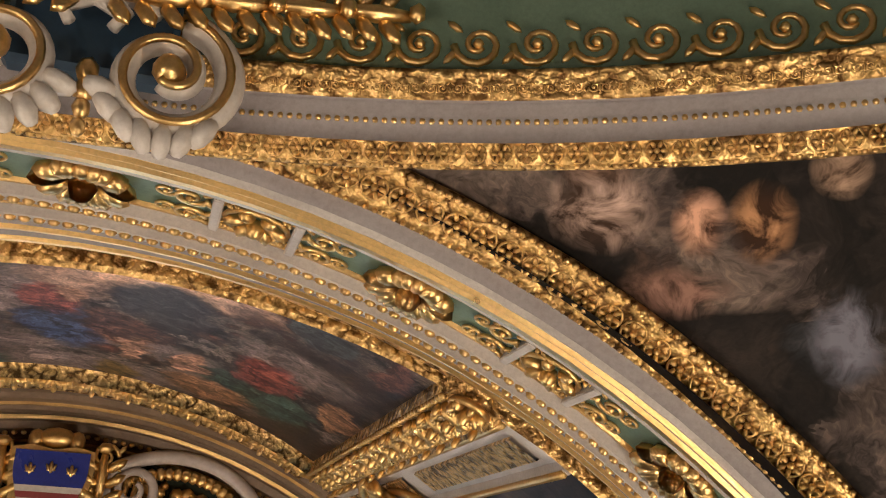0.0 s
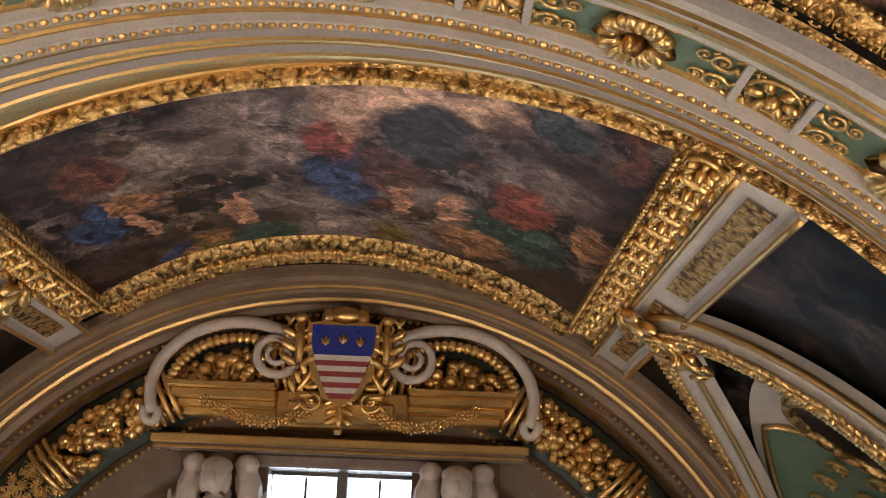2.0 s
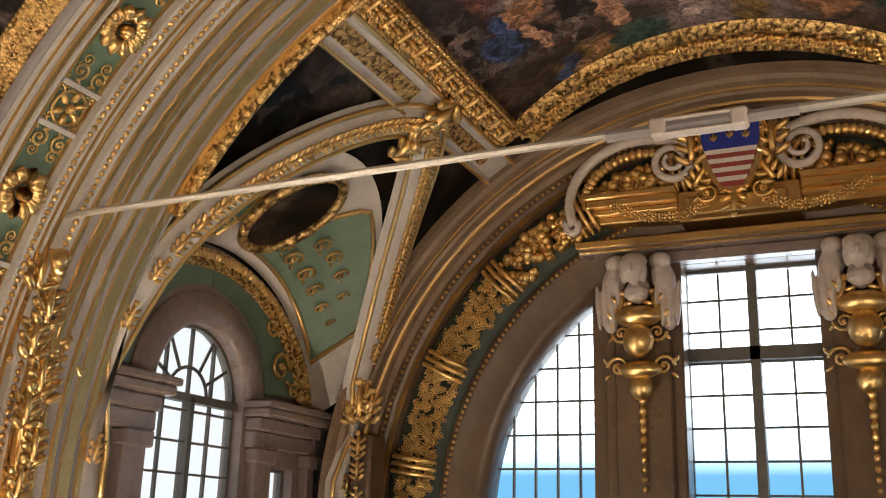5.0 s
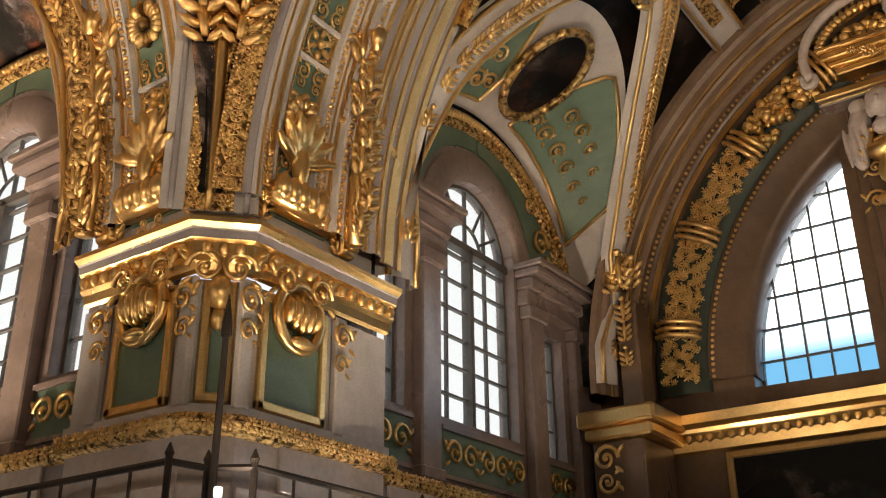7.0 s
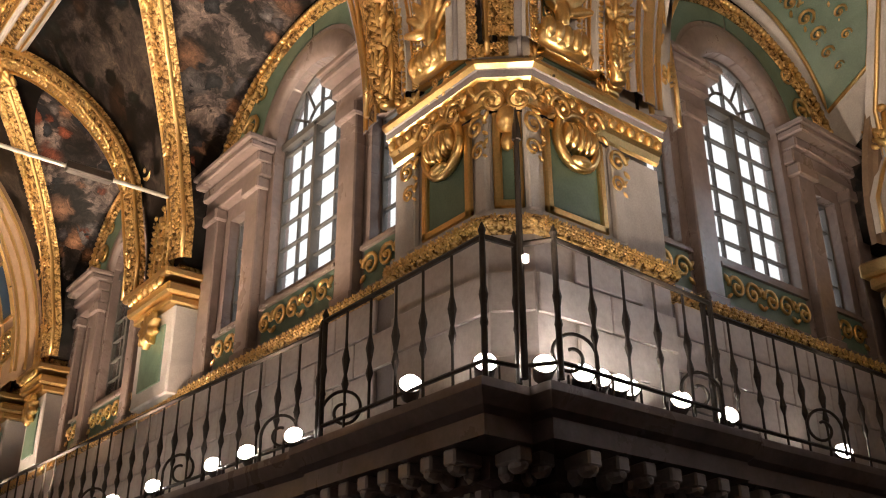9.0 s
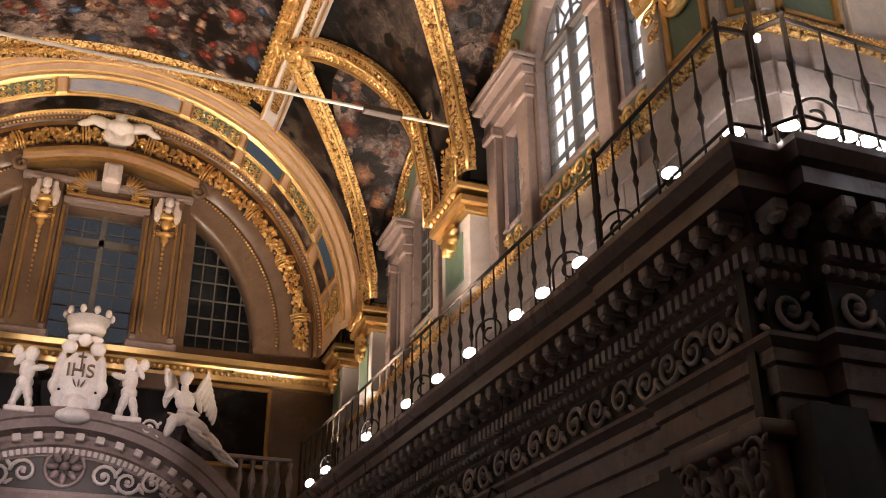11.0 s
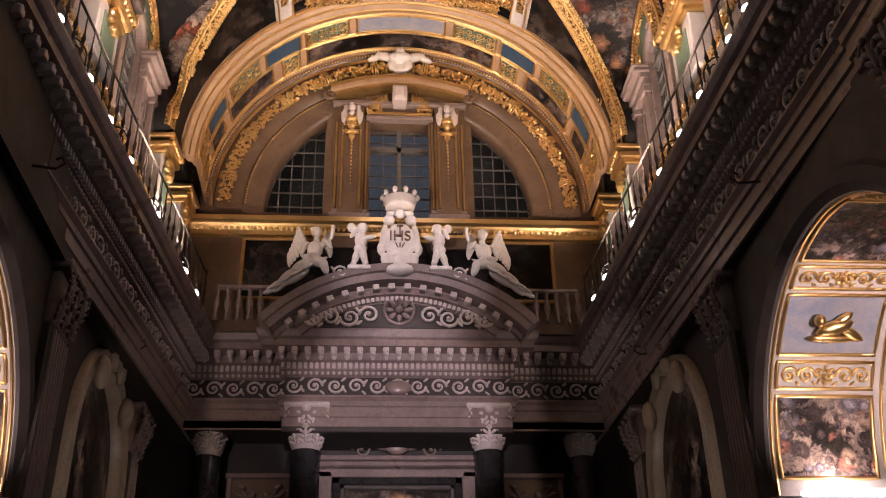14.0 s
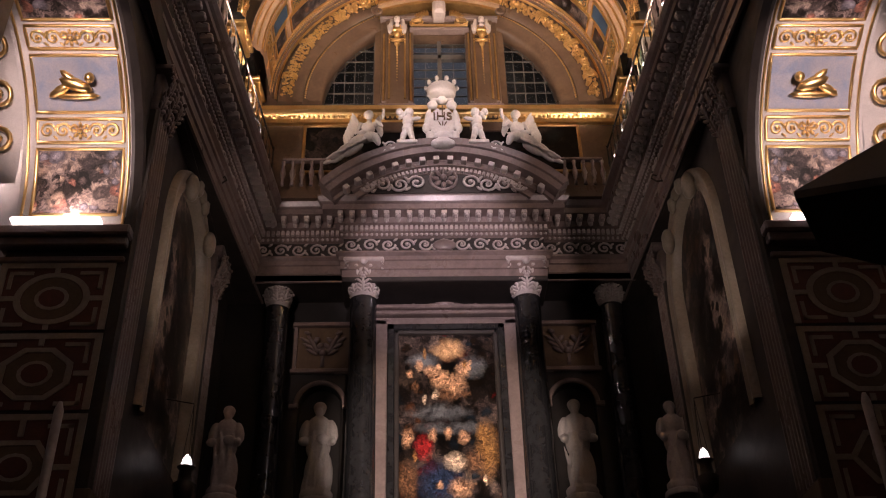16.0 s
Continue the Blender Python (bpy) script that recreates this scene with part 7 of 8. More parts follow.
def s_bracket(place, d, size=0.42):
    """A wrought iron scroll that braces the railing."""
    pts = []
    for t in np.linspace(0, 1, 34):
        a = t * 2.6 * math.pi
        r = 0.5 * (1 - 0.75 * t)
        pts.append((place[0] + d[0] * size * (r * math.cos(a) - 0.5), place[1] + d[1] * size * (r * math.cos(a) - 0.5), place[2] + size * (0.55 + r * math.sin(a) * 0.9)))
    return solo("scroll_bracket", join(tube(pts, 0.014, 5), tube([pts[0], (place[0], place[1], place[2])], 0.014, 5)), IRON, None, "black wrought iron scroll bracing the gallery railing", "bracket", group="scroll brackets", smooth=True)


def flood(place, aim):
    """A small floodlight: housing, glass, yoke and base on the cornice."""
    x, y, z = place
    root = thing("floodlight", Matrix.Translation(place) @ Matrix.Rotation(aim, 4, "Z") @ Matrix.Scale(0.8, 4), "small lit floodlight standing on the cornice", "floodlight", "cornice floodlights")
    tilt = Matrix.Rotation(radians(62), 4, "X")
    body = part("housing", lathe([(0.05, -0.12), (0.08, -0.1), (0.1, 0.04), (0.115, 0.06), (0.1, 0.065)], 14), IRON, root, "dark housing", True)
    body.matrix_local = Matrix.Translation((0, 0, 0.17)) @ tilt
    gl = part("lens", ell((0, 0, 0.06), (0.1, 0.1, 0.07), 12, 7), LAMP_GLOW, root, "glowing lens", True)
    gl.matrix_local = Matrix.Translation((0, 0, 0.17)) @ tilt
    part("yoke", join(box(-0.13, -0.115, -0.02, 0.02, 0.02, 0.2), box(0.115, 0.13, -0.02, 0.02, 0.02, 0.2), box(-0.13, 0.13, -0.02, 0.02, 0.005, 0.02)), IRON, root)
    part("base", box(-0.07, 0.07, -0.05, 0.05, -0.0, 0.012, 0.003), IRON, root)
    return root


def edge_x(y, sx=1):
    """Distance of the cornice's edge from the axis; the left side stands wider towards the crossing."""
    near = 4.82 if sx > 0 else 5.35
    return near - 0.62 + (4.3 - near) * (y - 6.35) / (END_Y + 0.9 - 6.35)


for sx in (1, -1):
    railing([(sx * (edge_x(6.5, sx) + 0.12), 6.5), (sx * (edge_x(16.6, sx) + 0.12), 16.6)], (), "black wrought iron railing along the chancel gallery")
    corner = [(4.2, 6.26), (4.18, 4.25), (4.45, 4.22), (4.6, 3.98), (6.4, 4.06)] if sx > 0 else [(4.75, 6.26), (4.72, 4.3)]
    railing([(sx * x, y) for x, y in corner], (), "black wrought iron railing round the crossing corner")
    for y in (6.3, 7.2, 9.0, 11.0, 13.0, 15.0):
        s_bracket((sx * (edge_x(y, sx) + 0.02), y, 16.05), (-sx * 0.5, 0.8))
    for fx, fy in FLOODS:
        flood((sx * (edge_x(fy, sx) + 0.14), fy, 16.06), radians(-50 if sx > 0 else 50))
railing([(6.5, 4.2), (10.9, 4.2)], (), "black wrought iron railing along the transept gallery")
for x in (5.0, 6.35, 8.0):
    s_bracket((x, 4.02, 16.05), (0.8, -0.4))
for x, y in ((4.36, 4.46), (4.7, 4.24), (4.24, 5.14), (5.05, 4.22), (5.22, 4.22), (5.42, 4.22), (5.55, 4.25), (6.1, 4.22), (6.72, 4.26), (8.5, 4.35)):
    flood((x, y, 16.06), radians(-35))
tall = thing("flagpole_bracket", None, "dark iron pole fixed upright at the gallery corner", "pole")
part("pole", tube([(4.42, 4.14, 16.05), (4.42, 4.12, 17.85)], [0.03, 0.02], 7), IRON, tall)
part("tip", lathe([(0.035, 0), (0.03, 0.1), (0.004, 0.28)], 8, (4.42, 4.12, 17.85)), IRON, tall)
part("lamp_box", box(4.4, 4.44, 4.06, 4.1, 16.86, 16.92, 0.005), LAMP_SOFT, tall, "small lit box")

# ---------------------------------------------------------------- tie rods
rod = thing("tie_rod", None, "pale iron tie rod across the transept with turnbuckle", "tie rod", "tie rods")
part("bar", tube([(5.5, 4.5, 20.92), (5.5, -4.5, 20.99)], 0.026, 8), STEEL, rod)
part("sleeve", tube([(5.5, -0.05, 20.95), (5.5, -1.05, 20.96)], 0.034, 8), GREY_STUCCO, rod, "grey sleeve")
part("turnbuckle", join(box(5.46, 5.54, -0.76, -0.32, 20.985, 21.005, 0.008), box(5.46, 5.54, -0.76, -0.32, 20.905, 20.925, 0.008), box(5.455, 5.545, -0.38, -0.29, 20.9, 21.01, 0.015), box(5.455, 5.545, -0.8, -0.71, 20.9, 21.01, 0.015)), PALE_MARBLE, rod, "square white turnbuckle")
rod = thing("tie_rod", None, "thin pale iron tie rod with a dark turnbuckle", "tie rod", "tie rods")
part("bar", tube([(-4.5, 10.1, 19.85), (4.5, 10.1, 19.85)], 0.026, 8), STEEL, rod)
part("turnbuckle", box(3.0, 3.55, 10.04, 10.16, 19.79, 19.91, 0.02), IRON, rod, "dark turnbuckle")

# ---------------------------------------------------------------- lower church


def lower_x(y):
    return 4.76


for s in (1, -1):
    m = Matrix(((s, 0, 0, 0 if s > 0 else -0.33), (0, 1, 0, 0), (0, 0, 1, 0), (0, 0, 0, 1)))
    yc, ra, imp = 8.3, 2.65, 10.75
    hole = [(yc - ra, 0.02), (yc + ra, 0.02), (yc + ra, imp)] + [(yc + a, z) for a, z in arc_pts(0, imp, ra, 90, -90, 28)[1:-1]] + [(yc - ra, imp)]
    yb, rb, ib = 14.5, 1.5, 12.35
    blind = [(yb - rb, 8.6), (yb + rb, 8.6), (yb + rb, ib)] + [(yb + a, z) for a, z in arc_pts(0, ib, rb, 90, -90, 24)[1:-1]] + [(yb - rb, ib)]
    V, F = plate([(4.6, 0.0), (18.75, 0.0), (18.75, 14.2), (4.6, 14.2)], [hole, blind], 0.5)
    V = np.stack([np.array([lower_x(y) for y in V[:, 0]]) + V[:, 2], V[:, 0], V[:, 1]], 1)
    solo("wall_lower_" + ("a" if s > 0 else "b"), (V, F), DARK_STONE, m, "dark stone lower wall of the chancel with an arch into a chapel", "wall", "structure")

    def on_wall(shape, out=0.0):
        V = np.asarray(shape[0], float)
        return np.stack([np.array([lower_x(y) for y in V[:, 0]]) - V[:, 2] - out, V[:, 0], V[:, 1]], 1), shape[1]

    # painting in the blind arch
    pt = thing("arched_painting", m, "tall dark painting with arched top in stone frame", "painting", "side altar paintings")
    part("canvas", on_wall(plate(blind, [], 0.02), -0.12), SIDE_CANVAS, pt)
    rows = []
    for y, z, ny, nz in [(yb - rb, 8.6, -1, 0), (yb - rb, ib, -1, 0)] + [(yb - rb * math.cos(t), ib + rb * math.sin(t), -math.cos(t), math.sin(t)) for t in np.linspace(0.1, math.pi - 0.1, 22)] + [(yb + rb, ib, 1, 0), (yb + rb, 8.6, 1, 0)]:
        rows.append([(lower_x(y) + d, y + ny * o, z + nz * o) for o, d in ((-0.04, 0.13), (-0.04, -0.05), (0.02, -0.1), (0.1, -0.12), (0.13, -0.08), (0.24, -0.08), (0.3, -0.14), (0.36, -0.12), (0.38, -0.0))])
    part("frame", sweep(rows), INLAY_PALE, pt, "pale stone frame", True)
    part("crest", join(ell((lower_x(yb) - 0.12, yb, ib + rb + 0.3), (0.12, 0.3, 0.16)), ell((lower_x(yb) - 0.15, yb - 0.32, ib + rb + 0.2), (0.1, 0.16, 0.22)), ell((lower_x(yb) - 0.15, yb + 0.32, ib + rb + 0.2), (0.1, 0.16, 0.22)), ell((lower_x(yb) - 0.18, yb - 0.95, ib + rb - 0.3), (0.14, 0.2, 0.3)), ell((lower_x(yb) - 0.18, yb + 0.95, ib + rb - 0.3), (0.14, 0.2, 0.3))), INLAY_PALE, pt, "carved crest", True)
    # fluted pilasters with leafy capitals
    for yp, hw in ((11.35, 0.42), (16.75, 0.36), (5.3, 0.4)):
        x = lower_x(yp)
        pl = thing("fluted_pilaster", m, "dark fluted stone pilaster with a leafy capital", "pilaster", "fluted pilasters")
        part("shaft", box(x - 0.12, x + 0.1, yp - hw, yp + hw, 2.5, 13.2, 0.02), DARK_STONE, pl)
        for k in range(7):
            y = yp - hw + 2 * hw * (k + 0.5) / 7
            part("flute_ridge", tube([(x - 0.12, y, 6.6), (x - 0.12, y, 13.15)], hw / 11, 6), PINK_MARBLE if k % 7 else DARK_STONE, pl)
        part("foot", box(x - 0.15, x + 0.1, yp - hw - 0.01, yp + hw + 0.01, 2.5, 6.6, 0.02), INLAY_OCHRE, pl, "ochre marble foot")
        part("capital", join(box(x - 0.3, x + 0.1, yp - hw - 0.12, yp + hw + 0.12, 14.0, 14.12, 0.02), box(x - 0.14, x + 0.1, yp - hw, yp + hw, 13.2, 14.0, 0.03), *[repeat(LEAF, [((x - 0.15 - 0.1 * r, yp + w * hw, 13.38 + 0.3 * r), (0, 1, 0), (-0.2, 0, 1), (-1, 0, 0.2), 0.42)]) for r in (0, 1) for w in (-0.75, 0, 0.75)], *[repeat(SCROLL, [((x - 0.28, yp + w * hw, 13.88), (0, w, 0), (0, 0, 1), (-1, 0, 0), 0.3)]) for w in (-1, 1)]), PINK_MARBLE, pl, "leafy capital", True)
    # jamb of the chapel arch with inlaid panels, impost and lit soffit
    xj = lower_x(yc + ra)
    jb = thing("chapel_pier", m, "chapel arch pier with inlaid coloured marble panels", "pier", "chapel piers")
    part("shaft", box(xj + 0.04, xj + 1.75, yc + ra - 0.02, yc + ra + 0.6, 0.0, 10.35, 0.02), DARK_STONE, jb)
    part("impost", join(box(xj - 0.06, xj + 1.85, yc + ra - 0.16, yc + ra + 0.6, 10.35, 10.5, 0.02), box(xj - 0.1, xj + 1.9, yc + ra - 0.24, yc + ra + 0.6, 10.5, 10.68, 0.03), box(xj - 0.05, xj + 1.8, yc + ra - 0.08, yc + ra + 0.6, 10.1, 10.2, 0.02)), PINK_MARBLE, jb, "stone impost")
    for k, (z0, z1) in enumerate(((8.95, 10.0), (7.7, 8.8), (6.2, 7.55), (4.7, 6.05))):
        y0 = yc + ra - 0.03
        x0, x1 = xj + 0.16, xj + 1.64
        pn = part("inlay_panel", box(x0, x1, y0 - 0.012, y0, z0, z1), INLAY_RED, jb, "dark red inlay")
        cx, cz = (x0 + x1) / 2, (z0 + z1) / 2
        ringed = lambda r, n, ph: [(cx + r * 1.25 * math.cos(t + ph), cz + r * math.sin(t + ph)) for t in np.linspace(0, 2 * math.pi, n, endpoint=False)]
        n, ph = ((28, 0.0), (8, math.pi / 8), (6, 0.0), (8, math.pi / 8))[k]
        part("inlay_border", to_end(plate(ringed(0.44, n, ph), [ringed(0.36, n, ph)], 0.012), y0 - 0.026), INLAY_PALE, pn, "pale border")
        part("inlay_field", to_end(plate(ringed(0.35, n, ph), [], 0.01), y0 - 0.02), INLAY_OCHRE, pn, "ochre field")
        for r, m2 in ((0.2, INLAY_PALE), (0.15, INLAY_RED)):
            part("inlay_disc", to_end(plate(ringed(r, 14, 0.2), [], 0.01), y0 - (0.026 if r > 0.18 else 0.031)), m2, pn)
        for bx0, bx1, bz0, bz1 in ((x0 - 0.1, x1 + 0.1, z1, z1 + 0.09), (x0 - 0.1, x0, z0, z1), (x1, x1 + 0.1, z0, z1), (x0, cx - 0.53, cz - 0.04, cz + 0.04), (cx + 0.53, x1, cz - 0.04, cz + 0.04), (cx - 0.04, cx + 0.04, cz + 0.44, z1), (cx - 0.04, cx + 0.04, z0, cz - 0.44), (x0 + 0.05, x0 + 0.11, cz + 0.16, z1 - 0.06), (x1 - 0.11, x1 - 0.05, cz + 0.16, z1 - 0.06), (x0 + 0.05, x0 + 0.11, z0 + 0.06, cz - 0.16), (x1 - 0.11, x1 - 0.05, z0 + 0.06, cz - 0.16), (x0 + 0.05, x0 + 0.4, z1 - 0.12, z1 - 0.06), (x1 - 0.4, x1 - 0.05, z1 - 0.12, z1 - 0.06), (x0 + 0.05, x0 + 0.4, z0 + 0.06, z0 + 0.12), (x1 - 0.4, x1 - 0.05, z0 + 0.06, z0 + 0.12)):
            part("inlay_strip", box(bx0, bx1, y0 - 0.024, y0, bz0, bz1), INLAY_PALE, pn, "pale strip")
    so = thing("chapel_arch", m, "lit white stucco chapel arch with painted and gilded panels", "arch", "chapel arches")
    xs = lower_x(yc)

    def soffit(t0, t1, x0, x1, r, n=10):
        return sweep([[(x0, yc + r * math.cos(t), imp + r * math.sin(t)), (x1, yc + r * math.cos(t), imp + r * math.sin(t))] for t in np.linspace(t0, t1, n)])

    part("stucco", soffit(0, math.pi, xs + 0.04, xs + 1.75, ra - 0.012, 40), WHITE, so, "white stucco soffit", True)
    part("edge_moulding", sweep([[(xs - 0.02 + 0, yc + (ra + 0.3) * math.cos(t), imp + (ra + 0.3) * math.sin(t)), (xs - 0.1, yc + (ra + 0.24) * math.cos(t), imp + (ra + 0.24) * math.sin(t)), (xs - 0.1, yc + (ra + 0.06) * math.cos(t), imp + (ra + 0.06) * math.sin(t)), (xs, yc + (ra - 0.04) * math.cos(t), imp + (ra - 0.04) * math.sin(t)), (xs + 0.05, yc + (ra - 0.05) * math.cos(t), imp + (ra - 0.05) * math.sin(t))] for t in np.linspace(-0.0, math.pi, 44)]), DARK_STONE, so, "stone archivolt")
    for t0, t1, mt, lb in ((0.1, 0.5, CHAPEL_FRESCO, "painted scene"), (0.56, 0.68, WHITE, "white panel with gilded scrolls"), (0.74, 1.06, BLUE_GREY, "blue-grey panel with gilded figures"), (1.12, 1.24, WHITE, "white panel with gilded scrolls"), (1.3, 1.84, CHAPEL_FRESCO, "oval painted scene"), (1.9, 2.02, WHITE, "white panel with gilded scrolls"), (2.08, 2.4, BLUE_GREY, "blue-grey panel with gilded figures"), (2.46, 2.58, WHITE, "white panel with gilded scrolls"), (2.64, 3.04, CHAPEL_FRESCO, "painted scene")):
        pn = part("soffit_panel", soffit(t0, t1, xs + 0.2, xs + 1.5, ra - 0.03, 8), mt, so, lb, True)
        edge = [(xs + 0.18, t0 - 0.01), (xs + 1.52, t0 - 0.01), (xs + 1.52, t1 + 0.01), (xs + 0.18, t1 + 0.01), (xs + 0.18, t0 - 0.01)]
        ring_pts = []
        for (xa, ta), (xb, tb) in zip(edge, edge[1:]):
            ring_pts += [(xa + (xb - xa) * q, yc + (ra - 0.03) * math.cos(ta + (tb - ta) * q), imp + (ra - 0.03) * math.sin(ta + (tb - ta) * q)) for q in np.linspace(0, 1, 7)[:-1]]
        ring_pts.append(ring_pts[0])
        part("panel_frame", tube(ring_pts, 0.03, 5, False), GOLD, pn, "gilded frame", True)
        if mt is BLUE_GREY:
            tm = (t0 + t1) / 2
            nz = np.array((0, -math.cos(tm), -math.sin(tm)))
            yy = np.array((0, -math.sin(tm), math.cos(tm)))
            c = np.array((xs + 0.85, yc + (ra - 0.05) * math.cos(tm), imp + (ra - 0.05) * math.sin(tm)))
            lump = join(ell((0, 0, 0.1), (0.3, 0.12, 0.1), 8, 6, (0, 0, 20)), ell((-0.25, 0.12, 0.12), (0.09, 0.1, 0.1)), ell((0.28, -0.1, 0.08), (0.24, 0.08, 0.08), 8, 6, (0, 0, -30)), ell((0.0, -0.2, 0.06), (0.4, 0.07, 0.06)), ell((0.1, 0.12, 0.08), (0.2, 0.07, 0.07), 8, 6, (0, 0, 40)))
            part("gilded_relief", repeat(lump, [(c, (1, 0, 0), yy, nz, 0.9)]), GOLD, pn, "gilded reclining relief", True)
        if mt is WHITE:
            tm = (t0 + t1) / 2
            nz, yy = np.array((0, -math.cos(tm), -math.sin(tm))), np.array((0, -math.sin(tm), math.cos(tm)))
            at = lambda x: np.array((xs + x, yc + (ra - 0.035) * math.cos(tm), imp + (ra - 0.035) * math.sin(tm)))
            ornament("scrollwork", SCROLL, [(at(x), (d, 0, 0), yy, nz, 0.3) for x, d in ((0.36, 1), (0.6, 1), (1.1, -1), (1.34, -1))], GOLD, pn)
            part("rosette", repeat(ROSETTE, [(at(0.85), (1, 0, 0), yy, nz, 0.3)]), GOLD, pn, "gilded rosette", True)
    for r0, x in ((ra - 0.03, xs + 0.1), (ra - 0.03, xs + 1.66)):
        part("gilded_edge", tube([(x, yc + r0 * math.cos(t), imp + r0 * math.sin(t)) for t in np.linspace(0, math.pi, 44)], 0.025, 5, False), GOLD, so, "gilded edge", True)
    # chapel behind the arch: lit vault and back wall
    solo("wall_chapel_" + ("a" if s > 0 else "b"), join(box(xs + 1.76, 11.0, yc + ra + 0.1, yc + ra + 0.3, 0, 15), box(xs + 1.76, 11.0, yc - ra - 1.2, yc - ra - 1.0, 0, 15), box(11.0, 11.2, yc - ra - 1.2, yc + ra + 0.3, 0, 15)), WHITE, m, "white stucco walls of the side chapel", "wall", "structure")
    solo("ceiling", sweep([[(xs + 1.76, yc - 0.4 + 2.75 * math.cos(t), 11.4 + 2.3 * math.sin(t)), (11.0, yc - 0.4 + 2.75 * math.cos(t), 11.4 + 2.3 * math.sin(t))] for t in np.linspace(0, math.pi, 24)]), WHITE, m, "white and gilded vault of the side chapel", "vault", "structure", True)
    cr = thing("chapel_ribs", m, "gilded scrolled ribs on the chapel vault", "rib")
    for q in (2.6, 3.6, 4.8):
        part("rib", tube([(xs + q, yc - 0.4 + 2.68 * math.cos(t), 11.4 + 2.25 * math.sin(t)) for t in np.linspace(0.05, math.pi - 0.05, 26)], 0.09, 6), GOLD_RELIEF, cr, smooth=True)
    for q in (2.1, 3.1, 4.2):
        ornament("scrollwork", SCROLL, [((xs + q, yc - 0.4 + 2.66 * math.cos(t), 11.4 + 2.24 * math.sin(t)), (1, 0, 0), (0, -math.sin(t), math.cos(t)), (0, -math.cos(t), -math.sin(t)), 0.6) for t in np.linspace(0.3, 2.8, 9)], GOLD, cr)
    solo("light_bar", box(xs + 0.35, xs + 1.7, yc + ra - 0.3, yc + ra - 0.12, 10.71, 10.78, 0.02), LAMP_SOFT, m, "glowing strip light lying on the chapel impost", "light")
    # iron hooks with hanging cords
    for yy in (8.9, 14.45):
        x = lower_x(yy) - 0.2
        pts = [(x, yy, 14.4), (x - 0.3, yy, 14.36), (x - 0.4, yy, 14.44), (x - 0.36, yy, 14.54), (x - 0.28, yy, 14.5)]
        solo("wall_hook", tube(pts, 0.018, 6), IRON, m, "black iron hook on the architrave", "hook", group="wall hooks")
        solo("cord", tube([(x - 0.2, yy, 14.38), (x - 0.2, yy, 15.6)], 0.006, 4), IRON, m, "thin dark hanging cord", "cord", group="cords")
    # hanging sanctuary lamp
    hl = thing("sanctuary_lamp", m, "small hanging oil lamp with a lit white shade", "lamp", "sanctuary lamps")
    x, y = 4.3, 14.7
    part("bowl", lathe([(0.02, 7.75), (0.14, 7.85), (0.2, 8.1), (0.12, 8.15), (0.1, 8.35), (0.16, 8.41)], 12, (x, y, 0)), IRON, hl, smooth=True)
    part("shade", lathe([(0.1, 8.43), (0.07, 8.56), (0.02, 8.64)], 12, (x, y, 0)), LAMP_SOFT, hl, "lit white shade", True)
    for t in (0, 2.1, 4.2):
        part("chain", tube([(x + 0.15 * math.cos(t), y + 0.15 * math.sin(t), 7.8), (x, y, 9.6)], 0.006, 4), IRON, hl)
    part("hanger", tube([(x, y, 9.6), (4.8, y, 9.7)], 0.012, 5), IRON, hl)

for sx, near in ((1, 4.9), (-1, 5.4)):
    V = [(sx * x, y, z) for z in (14.125, 14.19) for x, y in ((4.34, END_Y + 0.9), (near, 4.9), (6.6, 4.9), (6.6, END_Y + 0.9))]
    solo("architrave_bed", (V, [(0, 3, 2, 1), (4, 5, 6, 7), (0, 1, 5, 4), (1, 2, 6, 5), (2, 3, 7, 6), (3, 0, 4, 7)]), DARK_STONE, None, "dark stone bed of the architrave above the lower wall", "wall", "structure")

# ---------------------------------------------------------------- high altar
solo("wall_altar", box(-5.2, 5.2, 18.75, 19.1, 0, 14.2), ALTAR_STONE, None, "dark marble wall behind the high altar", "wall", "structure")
CAP_LEAVES = []
for row, z, r in ((0, 0.12, 0.3), (1, 0.4, 0.33)):
    for k in range(8):
        t = 2 * math.pi * (k + 0.5 * row) / 8
        d = np.array((math.cos(t), math.sin(t), 0))
        CAP_LEAVES.append((d * r + np.array((0, 0, z + 0.1)), (-d[1], d[0], 0), d * 0.25 + np.array((0, 0, 1)), d, 0.4))


